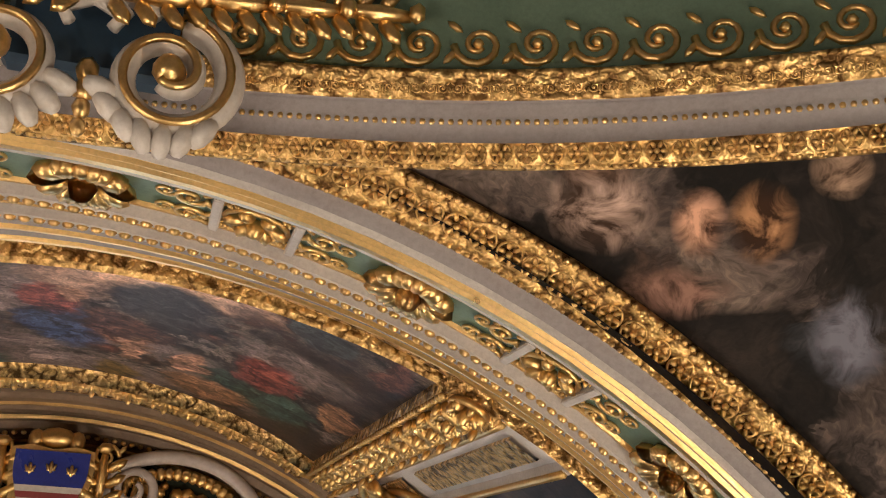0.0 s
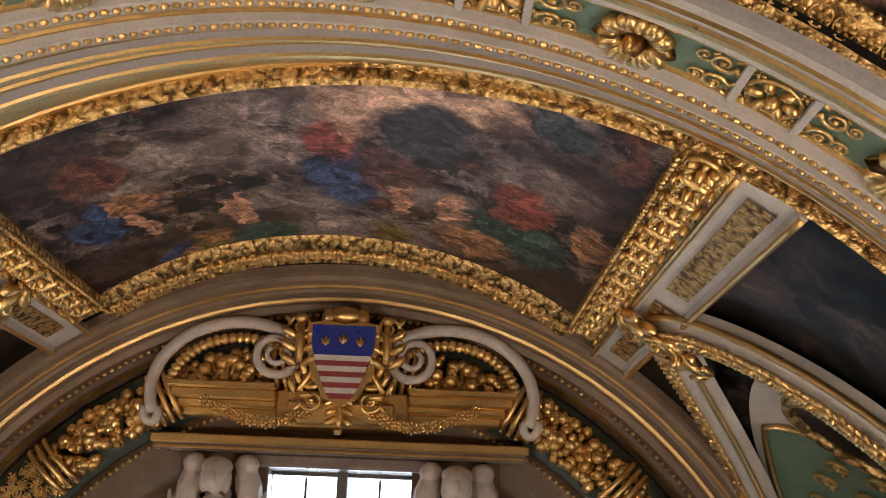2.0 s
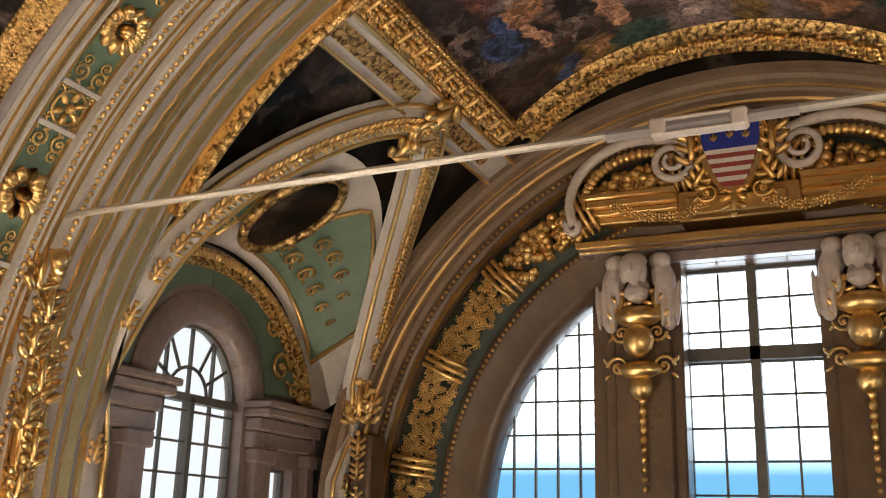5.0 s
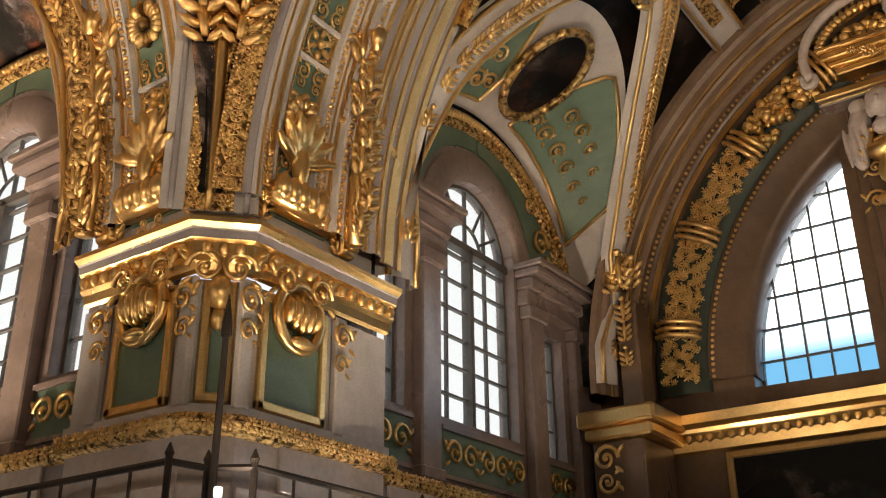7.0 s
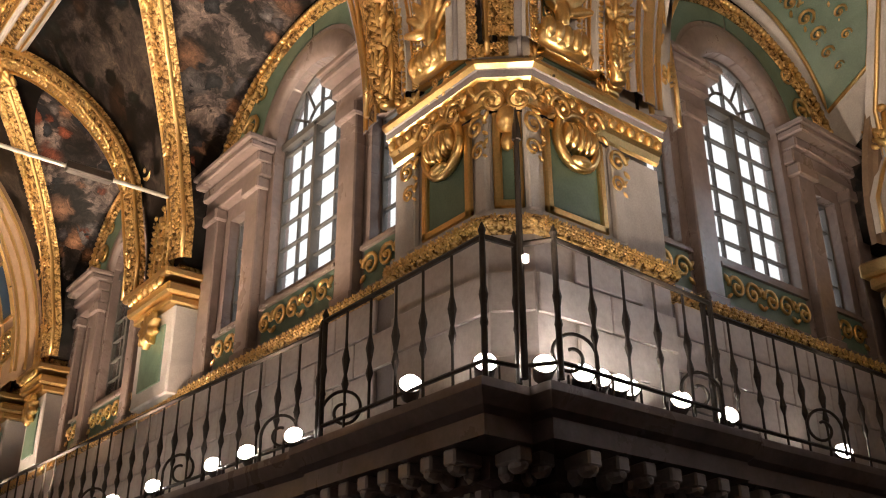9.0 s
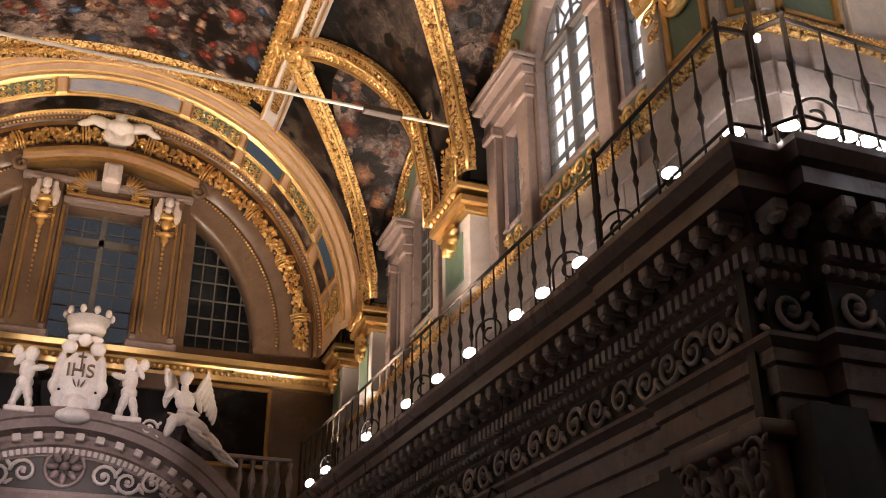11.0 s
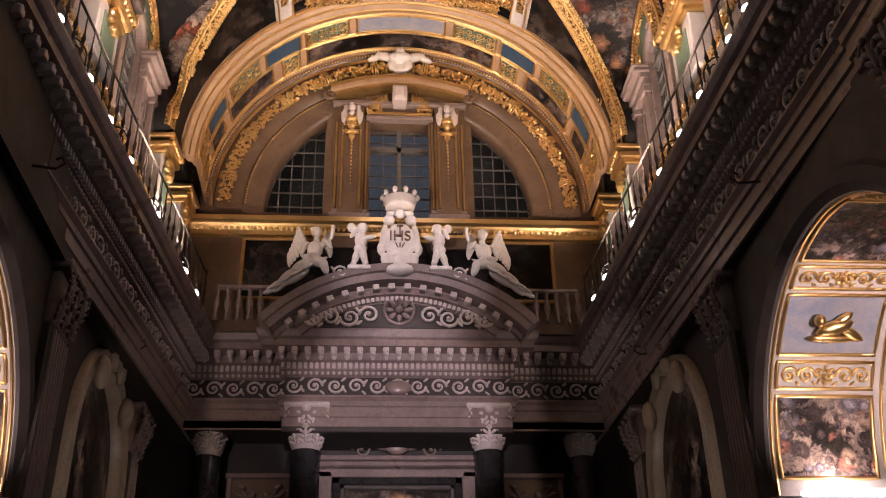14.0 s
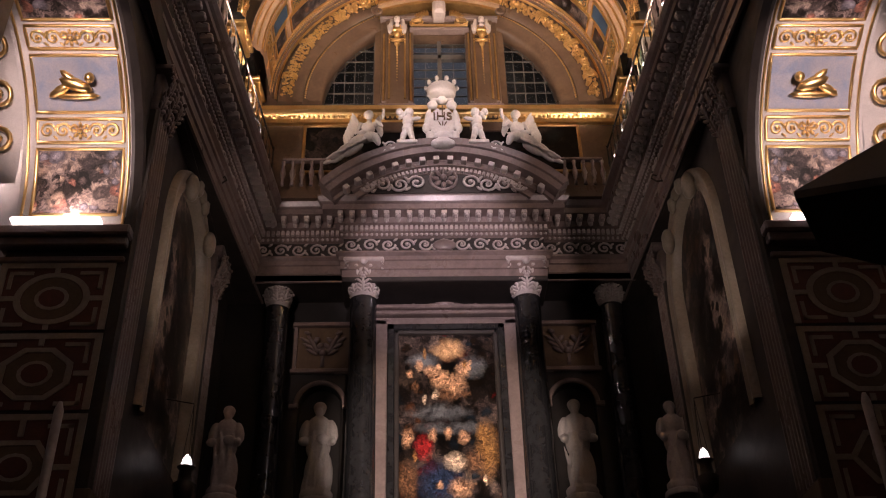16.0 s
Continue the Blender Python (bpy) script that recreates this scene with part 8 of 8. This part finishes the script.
def column(x, y, r, label):
    root = thing("column", None, label, "column", "altar columns")
    part("shaft", lathe([(r * 1.1, 3.4), (r * 1.12, 7.0), (r * 1.1, 9.0), (r, 13.5), (r * 1.06, 13.62), (r * 1.06, 13.68)], 28, (x, y, 0)), BLACK_MARBLE, root, "polished black marble shaft", True)
    k = r / 0.31
    cap = [lathe([(0.3 * k, 13.68), (0.28 * k, 14.2), (0.36 * k, 14.48)], 16, (x, y, 0))]
    cap.append(moved(repeat(LEAF, CAP_LEAVES), 0, 0, 0, k))
    cap[-1] = moved(cap[-1], x, y, 13.72)
    for sx in (1, -1):
        for sy in (1, -1):
            d = np.array((sx, sy, 0)) / 1.414
            cap.append(repeat(SCROLL, [((x + d[0] * 0.5 * k, y + d[1] * 0.5 * k, 14.42), d, (0, 0, 1), (-d[1], d[0], 0), 0.32 * k)]))
    cap.append(box(x - 0.48 * k, x + 0.48 * k, y - 0.48 * k, y + 0.48 * k, 14.52, 14.62, 0.03))
    cap.append(ell((x, y - 0.46 * k, 14.5), (0.1, 0.08, 0.1)))
    part("capital", join(*cap), PALE_MARBLE, root, "pale carved leafy capital", True)
    part("base", lathe([(r * 1.5, 3.0), (r * 1.5, 3.1), (r * 1.3, 3.2), (r * 1.36, 3.3), (r * 1.15, 3.42)], 24, (x, y, 0)), PALE_MARBLE, root)
    return root


for x in (-1.86, 1.86):
    column(x, 17.95, 0.3, "polished black marble column with pale leafy capital")
for x in (-3.85, 3.85):
    column(x, 18.3, 0.26, "black marble column in the shade at the chancel corner")
# dark stone stands for the shade under this soffit
solo("lintel", join(box(-2.35, 2.35, 17.6, 18.75, 14.0, 14.14, 0.02), box(-4.7, 4.7, 17.8, 19.4, 14.15, 14.4)), DARK_STONE, None, "stone soffit block over the altar columns, colour darkened for shade", "lintel", "structure")

al = thing("altarpiece", None, "large dark altar painting in a black and pale frame", "painting")
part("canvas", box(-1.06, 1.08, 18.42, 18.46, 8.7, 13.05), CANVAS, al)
for x0, x1, z0, z1 in ((-1.16, -1.06, 8.6, 13.15), (1.08, 1.18, 8.6, 13.15), (-1.16, 1.18, 13.05, 13.15), (-1.16, 1.18, 8.6, 8.7)):
    part("inner_frame", box(x0, x1, 18.34, 18.5, z0, z1, 0.02), DARK_STONE, al, "dark inner frame")
for x0, x1, z0, z1 in ((-1.32, -1.16, 8.4, 13.3), (1.18, 1.34, 8.4, 13.3), (-1.32, 1.34, 13.15, 13.3)):
    part("black_frame", box(x0, x1, 18.3, 18.55, z0, z1, 0.02), BLACK_MARBLE, al, "black frame")
for x0, x1, z0, z1 in ((-1.62, -1.32, 8.2, 13.45), (1.34, 1.64, 8.2, 13.45), (-1.62, 1.64, 13.3, 13.5)):
    part("stone_frame", box(x0, x1, 18.36, 18.75, z0, z1, 0.03), PINK_MARBLE, al, "veined stone frame")
solo("lintel", join(box(-1.7, 1.7, 18.2, 18.75, 13.5, 13.6, 0.02), box(-1.78, 1.78, 18.1, 18.75, 13.6, 13.7, 0.02)), PINK_MARBLE, None, "stone cornice over the altarpiece", "cornice", "structure")
solo("winged_relief", join(ell((0, 18.6, 14.02), (0.26, 0.1, 0.16), 10, 6), ell((0.42, 18.62, 14.1), (0.34, 0.07, 0.1), 10, 6, (0, -18, 0)), ell((-0.42, 18.62, 14.1), (0.34, 0.07, 0.1), 10, 6, (0, 18, 0)), ell((0, 18.58, 14.14), (0.1, 0.09, 0.11)), repeat(SCROLL, [((0.75, 18.66, 13.98), (1, 0, 0), (0, 0, 1), (0, -1, 0), 0.5), ((-0.75, 18.66, 13.98), (-1, 0, 0), (0, 0, 1), (0, -1, 0), 0.5)])), PINK_MARBLE, None, "stone winged relief over the altarpiece", "relief", smooth=True)


def standing_figure(x, y, z, h, seed, lean=0.0):
    """A draped standing statue as plain rounded masses."""
    r = random.Random(seed)
    k = h / 2.25
    P = lambda *q: (x + q[0] * k, y + q[1] * k, z + q[2] * k)
    S = lambda *q: tuple(c * k for c in q)
    parts = [ell(P(0, 0, 2.12), S(0.13, 0.14, 0.16), 12, 9), ell(P(0, 0.02, 2.17), S(0.15, 0.15, 0.13), 10, 7), ell(P(0, -0.1, 2.0), S(0.09, 0.08, 0.12), 8, 6), ell(P(0, 0.0, 1.65), S(0.28, 0.19, 0.32), 12, 9), ell(P(0, 0, 1.25), S(0.27, 0.2, 0.36), 12, 9), ell(P(0.03, 0, 0.6), S(0.31, 0.24, 0.66), 12, 9), ell(P(0, 0, 0.16), S(0.36, 0.27, 0.2), 12, 7)]
    for q in (1, -1):
        parts += [ell(P(q * 0.3, -0.04, 1.6), S(0.11, 0.12, 0.26), 9, 7, (0, q * -12, 0)), ell(P(q * 0.3, -0.18, 1.3), S(0.09, 0.22, 0.1), 9, 7, (25, 0, q * 18))]
    for _ in range(9):
        a = r.uniform(-1.2, 1.2)
        parts.append(ell(P(0.26 * math.sin(a), -0.2 * math.cos(a), r.uniform(0.35, 1.2)), S(0.035, 0.05, 0.4), 6, 6, (r.uniform(-6, 6), r.uniform(-14, 14), 0)))
    parts.append(ell(P(0.12, -0.26, 1.32), S(0.16, 0.05, 0.12), 8, 6, (20, 0, 10)))
    parts.append(lathe([(0.42 * k, -0.12 * k), (0.42 * k, 0.0), (0.38 * k, 0.04 * k)], 12, (x, y, z)))
    return join(*parts)


for x, sd in ((-2.78, 5), (2.78, 9)):
    nc = thing("niche", None, "stone niche with a round arched head", "niche", "altar niches")
    loop = [(x - 0.48, 8.7), (x + 0.48, 8.7), (x + 0.48, 11.35)] + [(x + a, z) for a, z in arc_pts(0, 11.35, 0.48, 90, -90, 16)[1:-1]] + [(x - 0.48, 11.35)]
    out = [(x - 0.66, 8.6), (x + 0.66, 8.6), (x + 0.66, 12.1), (x - 0.66, 12.1)]
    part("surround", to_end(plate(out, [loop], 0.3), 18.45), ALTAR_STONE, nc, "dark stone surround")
    rim = sweep([[(x + (0.48 + o) * math.sin(t), 18.45 - d, 11.35 + (0.48 + o) * math.cos(t)) for o, d in ((0, 0), (0.01, 0.05), (0.1, 0.05), (0.11, 0))] for t in np.linspace(-math.pi / 2, math.pi / 2, 20)])
    part("arch_rim", rim, PINK_MARBLE, nc, "pale arch rim", True)
    part("impost", join(box(x - 0.68, x - 0.48, 18.38, 18.5, 11.26, 11.36, 0.01), box(x + 0.48, x + 0.68, 18.38, 18.5, 11.26, 11.36, 0.01)), PINK_MARBLE, nc)
    part("top_ledge", join(box(x - 0.7, x + 0.7, 18.34, 18.5, 12.1, 12.2, 0.015), box(x - 0.66, x - 0.58, 18.42, 18.5, 12.2, 13.3), box(x + 0.58, x + 0.66, 18.42, 18.5, 12.2, 13.3), box(x - 0.7, x + 0.7, 18.36, 18.5, 13.3, 13.4, 0.015)), PINK_MARBLE, nc, "pale ledge and panel frame")
    part("relief_panel", box(x - 0.58, x + 0.58, 18.48, 18.6, 12.2, 13.3), INLAY_OCHRE, nc, "ochre panel")
    part("panel_relief", join(repeat(LEAF, [((x - 0.2, 18.46, 12.8), (1, 0, 0), (-0.5, 0, 1), (0, -1, 0), 0.6), ((x + 0.2, 18.46, 12.8), (1, 0, 0), (0.5, 0, 1), (0, -1, 0), 0.6)]), box(x - 0.04, x + 0.04, 18.44, 18.48, 12.3, 12.8), ell((x, 18.46, 12.72), (0.34, 0.04, 0.05))), PINK_MARBLE, nc, "carved leaf relief", True)
    fused(solo("statue", standing_figure(x, 18.5, 9.15, 2.25, sd), STATUE, None, "white marble standing draped statue in a dark niche", "statue", group="niche statues", smooth=True), 0.022)
for sx in (1, -1):
    fused(solo("statue", standing_figure(sx * 4.4, 16.75, 8.6, 1.9, 20 + sx), PALE_MARBLE, None, "pale marble statue on a bracket by the chancel pilaster", "statue", group="wall statues", smooth=True), 0.022)

# segmental pediment
pd = thing("segmental_pediment", None, "pinkish marble segmental pediment with modillions and carved scrolls", "pediment")
RP = 3.86
CP = 17.32 - RP
half_a = math.degrees(math.asin(2.86 / RP))
Y0 = 17.0
part("bow", arch([(RP - 0.42, Y0 + 0.1), (RP - 0.42, Y0 - 0.06), (RP - 0.34, Y0 - 0.08), (RP - 0.3, Y0 - 0.34), (RP - 0.16, Y0 - 0.38), (RP - 0.14, Y0 - 0.44), (RP, Y0 - 0.5), (RP, Y0 - 0.1), (RP, Y0 + 0.12)], -half_a, half_a, 48, CP), PINK_MARBLE, pd, smooth=False)
for sx in (1, -1):
    a = radians(sx * half_a)
    q = [(r * math.sin(a), v, CP + r * math.cos(a)) for r, v in ((RP - 0.42, Y0), (RP - 0.42, Y0 - 0.06), (RP - 0.3, Y0 - 0.34), (RP - 0.14, Y0 - 0.44), (RP, Y0 - 0.5), (RP, Y0))]
    part("bow_end", (np.array(q), [tuple(range(6))]), PINK_MARBLE, pd)
part("inner_bow", arch([(RP - 0.42, Y0 - 0.1), (RP - 0.55, Y0 - 0.14), (RP - 0.58, Y0 - 0.06), (RP - 0.72, Y0 - 0.05), (RP - 0.74, Y0)], -40, 40, 40, CP), PINK_MARBLE, pd, smooth=False)
# shade of the recess under the bow, put into a dark stone colour
part("tympanum", (lambda sh: to_end(sh, Y0 - 0.02))(plate([(-2.55, 16.04), (2.55, 16.04)] + [(a, max(16.05, z)) for a, z in arc_pts(0, CP, RP - 0.4, 41, -41, 24)], [], 0.1)), DARK_STONE, pd, "tympanum with its shade in the dark colour")
fr = [f for f in arch_frames(RP - 0.36, Y0 - 0.08, 0.34, 1.0, -half_a + 4, half_a - 4, CP, "front")]
for f in fr:
    part("modillion", repeat(box(-0.07, 0.07, -0.13, 0.0, -0.05, 0.2, 0.015), [f]), PALE_MARBLE, pd)
fr = [f for f in arch_frames(RP - 0.64, Y0 - 0.06, 0.1, 1.0, -36, 36, CP, "front")]
part("dentil_band", repeat(box(-0.03, 0.03, -0.05, 0.05, 0, 0.06), fr), PALE_MARBLE, pd, kind="stuff")
part("rose", repeat(join(rosette_shape(8), tube([(0.5 * math.cos(t), 0.5 * math.sin(t), 0.0) for t in np.linspace(0, 2 * math.pi, 21)], 0.06, 5)), [((0, Y0 - 0.05, 16.42), (1, 0, 0), (0, 0, 1), (0, -1, 0), 0.62)]), PINK_MARBLE, pd, "carved rose", True)
ornament("scrollwork", SCROLL, [((sx * x, Y0 - 0.05, 16.24 + 0.06 * (x < 1)), (sx, 0, 0), (0, 0, k), (0, -1, 0), 0.5) for sx in (1, -1) for x, k in ((0.65, 1), (1.05, -1), (1.45, 1), (1.8, -1))], PALE_MARBLE, pd, "carved scrolls")
solo("oval_boss", ell((0, 17.55, 14.95), (0.28, 0.08, 0.16), 14, 8), PINK_MARBLE, None, "plain oval stone boss in the middle of the frieze", "boss", smooth=True)

# marble group on the pediment
YG = 17.15


def remeshed(name, shape, voxel, label, category, group=""):
    ob = solo(name, shape, STATUE, GROUP, label, category, smooth=True, group=group)
    md = ob.modifiers.new("Remesh", "REMESH")
    md.mode, md.voxel_size, md.use_smooth_shade = "VOXEL", voxel, True
    return ob


# the group stands in front of the gilded cornice, a little smaller than life
GROUP = Matrix.Translation((0, 16.62, 5.0)) @ Matrix.Scale(0.975, 4) @ Matrix.Translation((0, -17.15, -5.0))


def angel(s):
    """A reclining winged figure: raised head, lifted arm, legs stretched down the slope, layered drapery."""
    q = lambda x, z, y=0.0: (s * x, YG - y, z)
    E = lambda x, z, y, r, tilt=0.0: ell(q(x, z, y), r, 12, 9, (0, s * tilt, 0))
    parts = [E(1.8, 18.38, 0.1, (0.11, 0.12, 0.14)), E(1.82, 18.44, 0.04, (0.13, 0.12, 0.1)), E(1.8, 18.2, 0.06, (0.07, 0.07, 0.1))]
    parts += [E(1.83, 17.97, 0.05, (0.18, 0.14, 0.2)), E(1.87, 17.72, 0.05, (0.17, 0.15, 0.16)), E(1.66, 18.08, 0.08, (0.08, 0.09, 0.08)), E(2.0, 18.06, 0.08, (0.08, 0.09, 0.08))]
    parts += [E(1.55, 18.05, 0.16, (0.05, 0.07, 0.15), 40), E(1.46, 18.28, 0.2, (0.045, 0.05, 0.15), -8), E(1.45, 18.44, 0.2, (0.05, 0.05, 0.06)), E(2.07, 17.9, 0.14, (0.05, 0.06, 0.17), -18), E(1.98, 17.7, 0.24, (0.13, 0.05, 0.05), 12)]
    parts += [E(2.05, 17.52, 0.16, (0.28, 0.13, 0.12), 30), E(2.38, 17.25, 0.18, (0.24, 0.09, 0.08), 46), E(2.6, 17.0, 0.2, (0.14, 0.06, 0.05), 30), E(1.72, 17.55, 0.26, (0.2, 0.14, 0.11), -14), E(1.6, 17.4, 0.34, (0.09, 0.09, 0.2), 20), E(2.18, 17.3, 0.06, (0.32, 0.12, 0.1), 36), E(2.52, 17.04, 0.06, (0.2, 0.08, 0.07), 38), E(2.76, 16.9, 0.1, (0.12, 0.06, 0.045), 20)]
    for k in range(7):
        parts.append(E(2.12 + 0.045 * k, 18.36 - 0.09 * k, -0.1 - 0.01 * k, (0.05, 0.04, 0.3 - 0.018 * k), 24 - 3 * k))
        parts.append(E(1.62 - 0.02 * k, 18.4 - 0.07 * k, -0.12, (0.045, 0.04, 0.2 - 0.012 * k), -26 + 3 * k))
    for k in range(9):
        parts.append(E(1.65 + 0.13 * k, 17.62 - 0.085 * k + 0.03 * (k % 2), 0.26, (0.15, 0.035, 0.03), 22 + 9 * (k % 3)))
    return join(*parts)


def putto(s):
    q = lambda x, z, y=0.0: (s * x, YG - y, z)
    return join(ell(q(0.82, 18.53), (0.11, 0.12, 0.13), 11, 8), ell(q(0.82, 18.59), (0.12, 0.11, 0.09)), ell(q(0.85, 18.25), (0.14, 0.12, 0.2), 11, 8), ell(q(0.86, 18.03), (0.15, 0.13, 0.13)), ell(q(0.78, 17.83, 0.05), (0.08, 0.1, 0.2), 9, 7, (0, s * 10, 0)), ell(q(0.95, 17.83), (0.08, 0.09, 0.2), 9, 7, (0, s * -14, 0)), ell(q(0.74, 17.65, 0.06), (0.07, 0.1, 0.1)), ell(q(1.0, 17.63), (0.07, 0.1, 0.1)), ell(q(0.66, 18.29, 0.06), (0.16, 0.06, 0.06), 8, 6, (0, s * 12, 0)), ell(q(1.0, 18.43, 0.02), (0.06, 0.06, 0.16), 8, 6, (0, s * -30, 0)), ell(q(1.06, 18.57), (0.1, 0.06, 0.12)), box(min(s * 0.62, s * 1.12), max(s * 0.62, s * 1.12), YG - 0.15, YG + 0.2, 17.47, 17.57, 0.02))


for s in (1, -1):
    remeshed("angel_statue", angel(s), 0.016, "white marble winged angel reclining on the pediment slope", "statue", "pediment angels")
    remeshed("putto_statue", putto(s), 0.015, "white marble child figure holding the shield", "statue", "pediment children")
    solo("scroll_console", repeat(SCROLL, [((s * 1.28, YG - 0.05, 17.42), (s, 0, 0), (0, 0, 1), (0, -1, 0), 0.36)]), STATUE, GROUP, "small white marble scroll on the pediment", "scroll", group="pediment scrolls", smooth=True)
    pn = thing("pediment_railing", None, "short pale baluster railing beside the pediment", "railing", "pediment railings")
    for k in range(5):
        part("baluster", lathe([(0.05, 16.06), (0.03, 16.2), (0.07, 16.4), (0.03, 16.6), (0.05, 16.75)], 9, (s * (2.85 + 0.22 * k), 16.7, 0)), PINK_MARBLE, pn, smooth=True)
    part("rail", box(min(s * 2.6, s * 3.75), max(s * 2.6, s * 3.75), 16.63, 16.77, 16.75, 16.82, 0.015), PINK_MARBLE, pn)
cs = thing("crowned_shield", GROUP, "white marble crowned shield with carved letters over the pediment", "sculpture")
body = [ell((0, YG, 18.22), (0.34, 0.13, 0.46), 18, 12), ell((0, YG, 17.71), (0.24, 0.16, 0.2), 12, 8), ell((0, YG - 0.02, 17.51), (0.32, 0.2, 0.14), 12, 8)]
for s in (1, -1):
    body += [ell((s * 0.36, YG + 0.02, 18.27), (0.09, 0.09, 0.42), 10, 8, (0, s * -6, 0)), ell((s * 0.3, YG, 17.78), (0.12, 0.1, 0.16), 10, 8), ell((s * 0.24, YG - 0.06, 18.74), (0.14, 0.1, 0.12), 10, 8), ell((s * 0.42, YG, 18.04), (0.08, 0.08, 0.14), 10, 8)]
body += [ell((0, YG - 0.1, 18.88), (0.12, 0.1, 0.12), 10, 8), ell((0.18, YG - 0.04, 18.92), (0.14, 0.06, 0.07), 10, 6), ell((-0.18, YG - 0.04, 18.92), (0.14, 0.06, 0.07), 10, 6)]
fused(part("shield", join(*body), STATUE, cs, smooth=True), 0.02)
crown = [lathe([(0.3, 19.04), (0.33, 19.11), (0.31, 19.13), (0.38, 19.28), (0.34, 19.28), (0.28, 19.09)], 24, (0, YG, 0))]
for k in range(10):
    t = 2 * math.pi * k / 10
    crown.append(ell((0.39 * math.cos(t), YG + 0.39 * math.sin(t), 19.36), (0.06, 0.06, 0.08), 7, 5))
part("crown", join(*crown), STATUE, cs, "crown", True)
txt = bpy.data.curves.new("letters", "FONT")
txt.body = "IHS"
txt.size, txt.extrude, txt.align_x = 0.34, 0.02, "CENTER"
tob = new("letters", txt)
tob.matrix_world = Matrix.Translation((0, YG - 0.15, 18.18)) @ Matrix.Rotation(radians(90), 4, "X")
dg = bpy.context.evaluated_depsgraph_get()
lme = bpy.data.meshes.new_from_object(tob.evaluated_get(dg))
bpy.data.objects.remove(tob)
lme.materials.clear()
lme.materials.append(INLAY_OCHRE)
lob = new("letters", lme)
lob.parent = cs
lob.matrix_local = Matrix.Translation((0, YG - 0.15, 18.18)) @ Matrix.Rotation(radians(90), 4, "X")
part("cross", join(box(-0.015, 0.015, YG - 0.17, YG - 0.13, 18.27, 18.64), box(-0.07, 0.07, YG - 0.17, YG - 0.13, 18.53, 18.56)), INLAY_OCHRE, cs, "carved cross")
part("nails", join(*[ell((x, YG - 0.15, 18.06), (0.015, 0.02, 0.08), 6, 5, (0, t, 0)) for x, t in ((-0.07, -25), (0, 0), (0.07, 25))]), INLAY_OCHRE, cs, "three carved nails", True)

# ---------------------------------------------------------------- floor and closing walls
solo("floor", box(-14, 14, -12, 20, -0.3, 0.0), DARK_STONE, None, "dark marble floor of the church", "floor", "structure")
# unseen walls added behind the viewer to keep the sky out
solo("wall_unseen_south", box(-10, 12, -9.4, -9.0, 0, 24), PINK_MARBLE, None, "added unseen wall closing the space behind the viewer", "wall", "structure")
solo("wall_unseen_west", box(-10.0, -9.6, -9, 6, 0, 24), PINK_MARBLE, None, "added unseen wall closing the far transept side", "wall", "structure")
solo("wall_transept_lower", join(box(4.9, 11.2, 4.75, 5.1, 0, 14.15), box(11.1, 11.5, -5, 5, 0, 16.1), box(4.9, 11.2, -5.1, -4.75, 0, 14.15)), DARK_STONE, None, "dark stone lower walls of the transept", "wall", "structure")
# unseen vaults and side walls added to close the other two arms
for nm, q in (("south", Matrix(((-1, 0, 0, 0), (0, -1, 0, 0), (0, 0, 1, 0), (0, 0, 0, 1)))), ("west", Matrix(((0, -1, 0, 0), (1, 0, 0, 0), (0, 0, 1, 0), (0, 0, 0, 1))))):
    solo("ceiling", arch([(4.5, 4.55), (4.5, 10.0)], -90, 90, 40), DARK_FRESCO, q, "added unseen barrel vault behind the viewer", "vault", "structure", True)
    solo("wall_unseen_side_" + nm, join(box(4.6, 4.9, 4.5, 10.0, 0, 19.1), box(-4.9, -4.6, 4.5, 10.0, 0, 19.1)), PINK_MARBLE, q, "added unseen side walls behind the viewer", "wall", "structure")
# unseen slabs added over and behind the walls to stop light leaks
solo("roof", join(box(-11, 14, -10, 20, 31, 31.3), box(4.9, 5.0, 5.1, 19.3, 14.1, 17.0), box(-5.0, -4.9, 5.1, 19.3, 14.1, 17.0), box(4.6, 11.4, 4.9, 5.0, 14.1, 17.0), box(4.6, 11.4, -5.0, -4.9, 14.1, 17.0), box(-5.2, 5.2, 19.1, 19.4, 14.0, 17.5)), DARK_STONE, None, "added unseen slabs that seal the church against sky light", "masonry", "structure")
# dark sounding board of a pulpit and white processional poles
pb = thing("pulpit_canopy", None, "dark wooden canopy over the pulpit seen from below", "canopy")
loop = [(2.5, 5.0), (3.0, 5.8), (4.4, 6.3), (4.75, 5.6), (4.6, 4.9), (3.4, 4.75)]
part("underside", sweep([[(x, y, 6.75) for x, y in loop + loop[:1]], [(3.7 + (x - 3.7) * 0.2, 5.0 + (y - 5.0) * 0.2, 6.95) for x, y in loop + loop[:1]]]), IRON, pb)
part("roof", sweep([[(x, y, 6.75) for x, y in loop + loop[:1]], [(x, y, 6.83) for x, y in loop + loop[:1]], [(3.75 + (x - 3.75) * 0.12, 5.0 + (y - 5.0) * 0.12, 7.5) for x, y in loop + loop[:1]]]), IRON, pb)
part("bracket", tube([(4.4, 5.2, 6.9), (5.2, 5.2, 7.2)], 0.08, 8), IRON, pb)
for sx in (1, -1):
    solo("processional_pole", lathe([(0.16, 0.0), (0.16, 0.05), (0.05, 0.08), (0.05, 6.3), (0.02, 6.4)], 12, (sx * 4.1 - (0.35 if sx < 0 else 0), 8.0, 0)), PALE_MARBLE, None, "tall pale pole standing beside the chapel arch", "pole", group="poles", smooth=True)
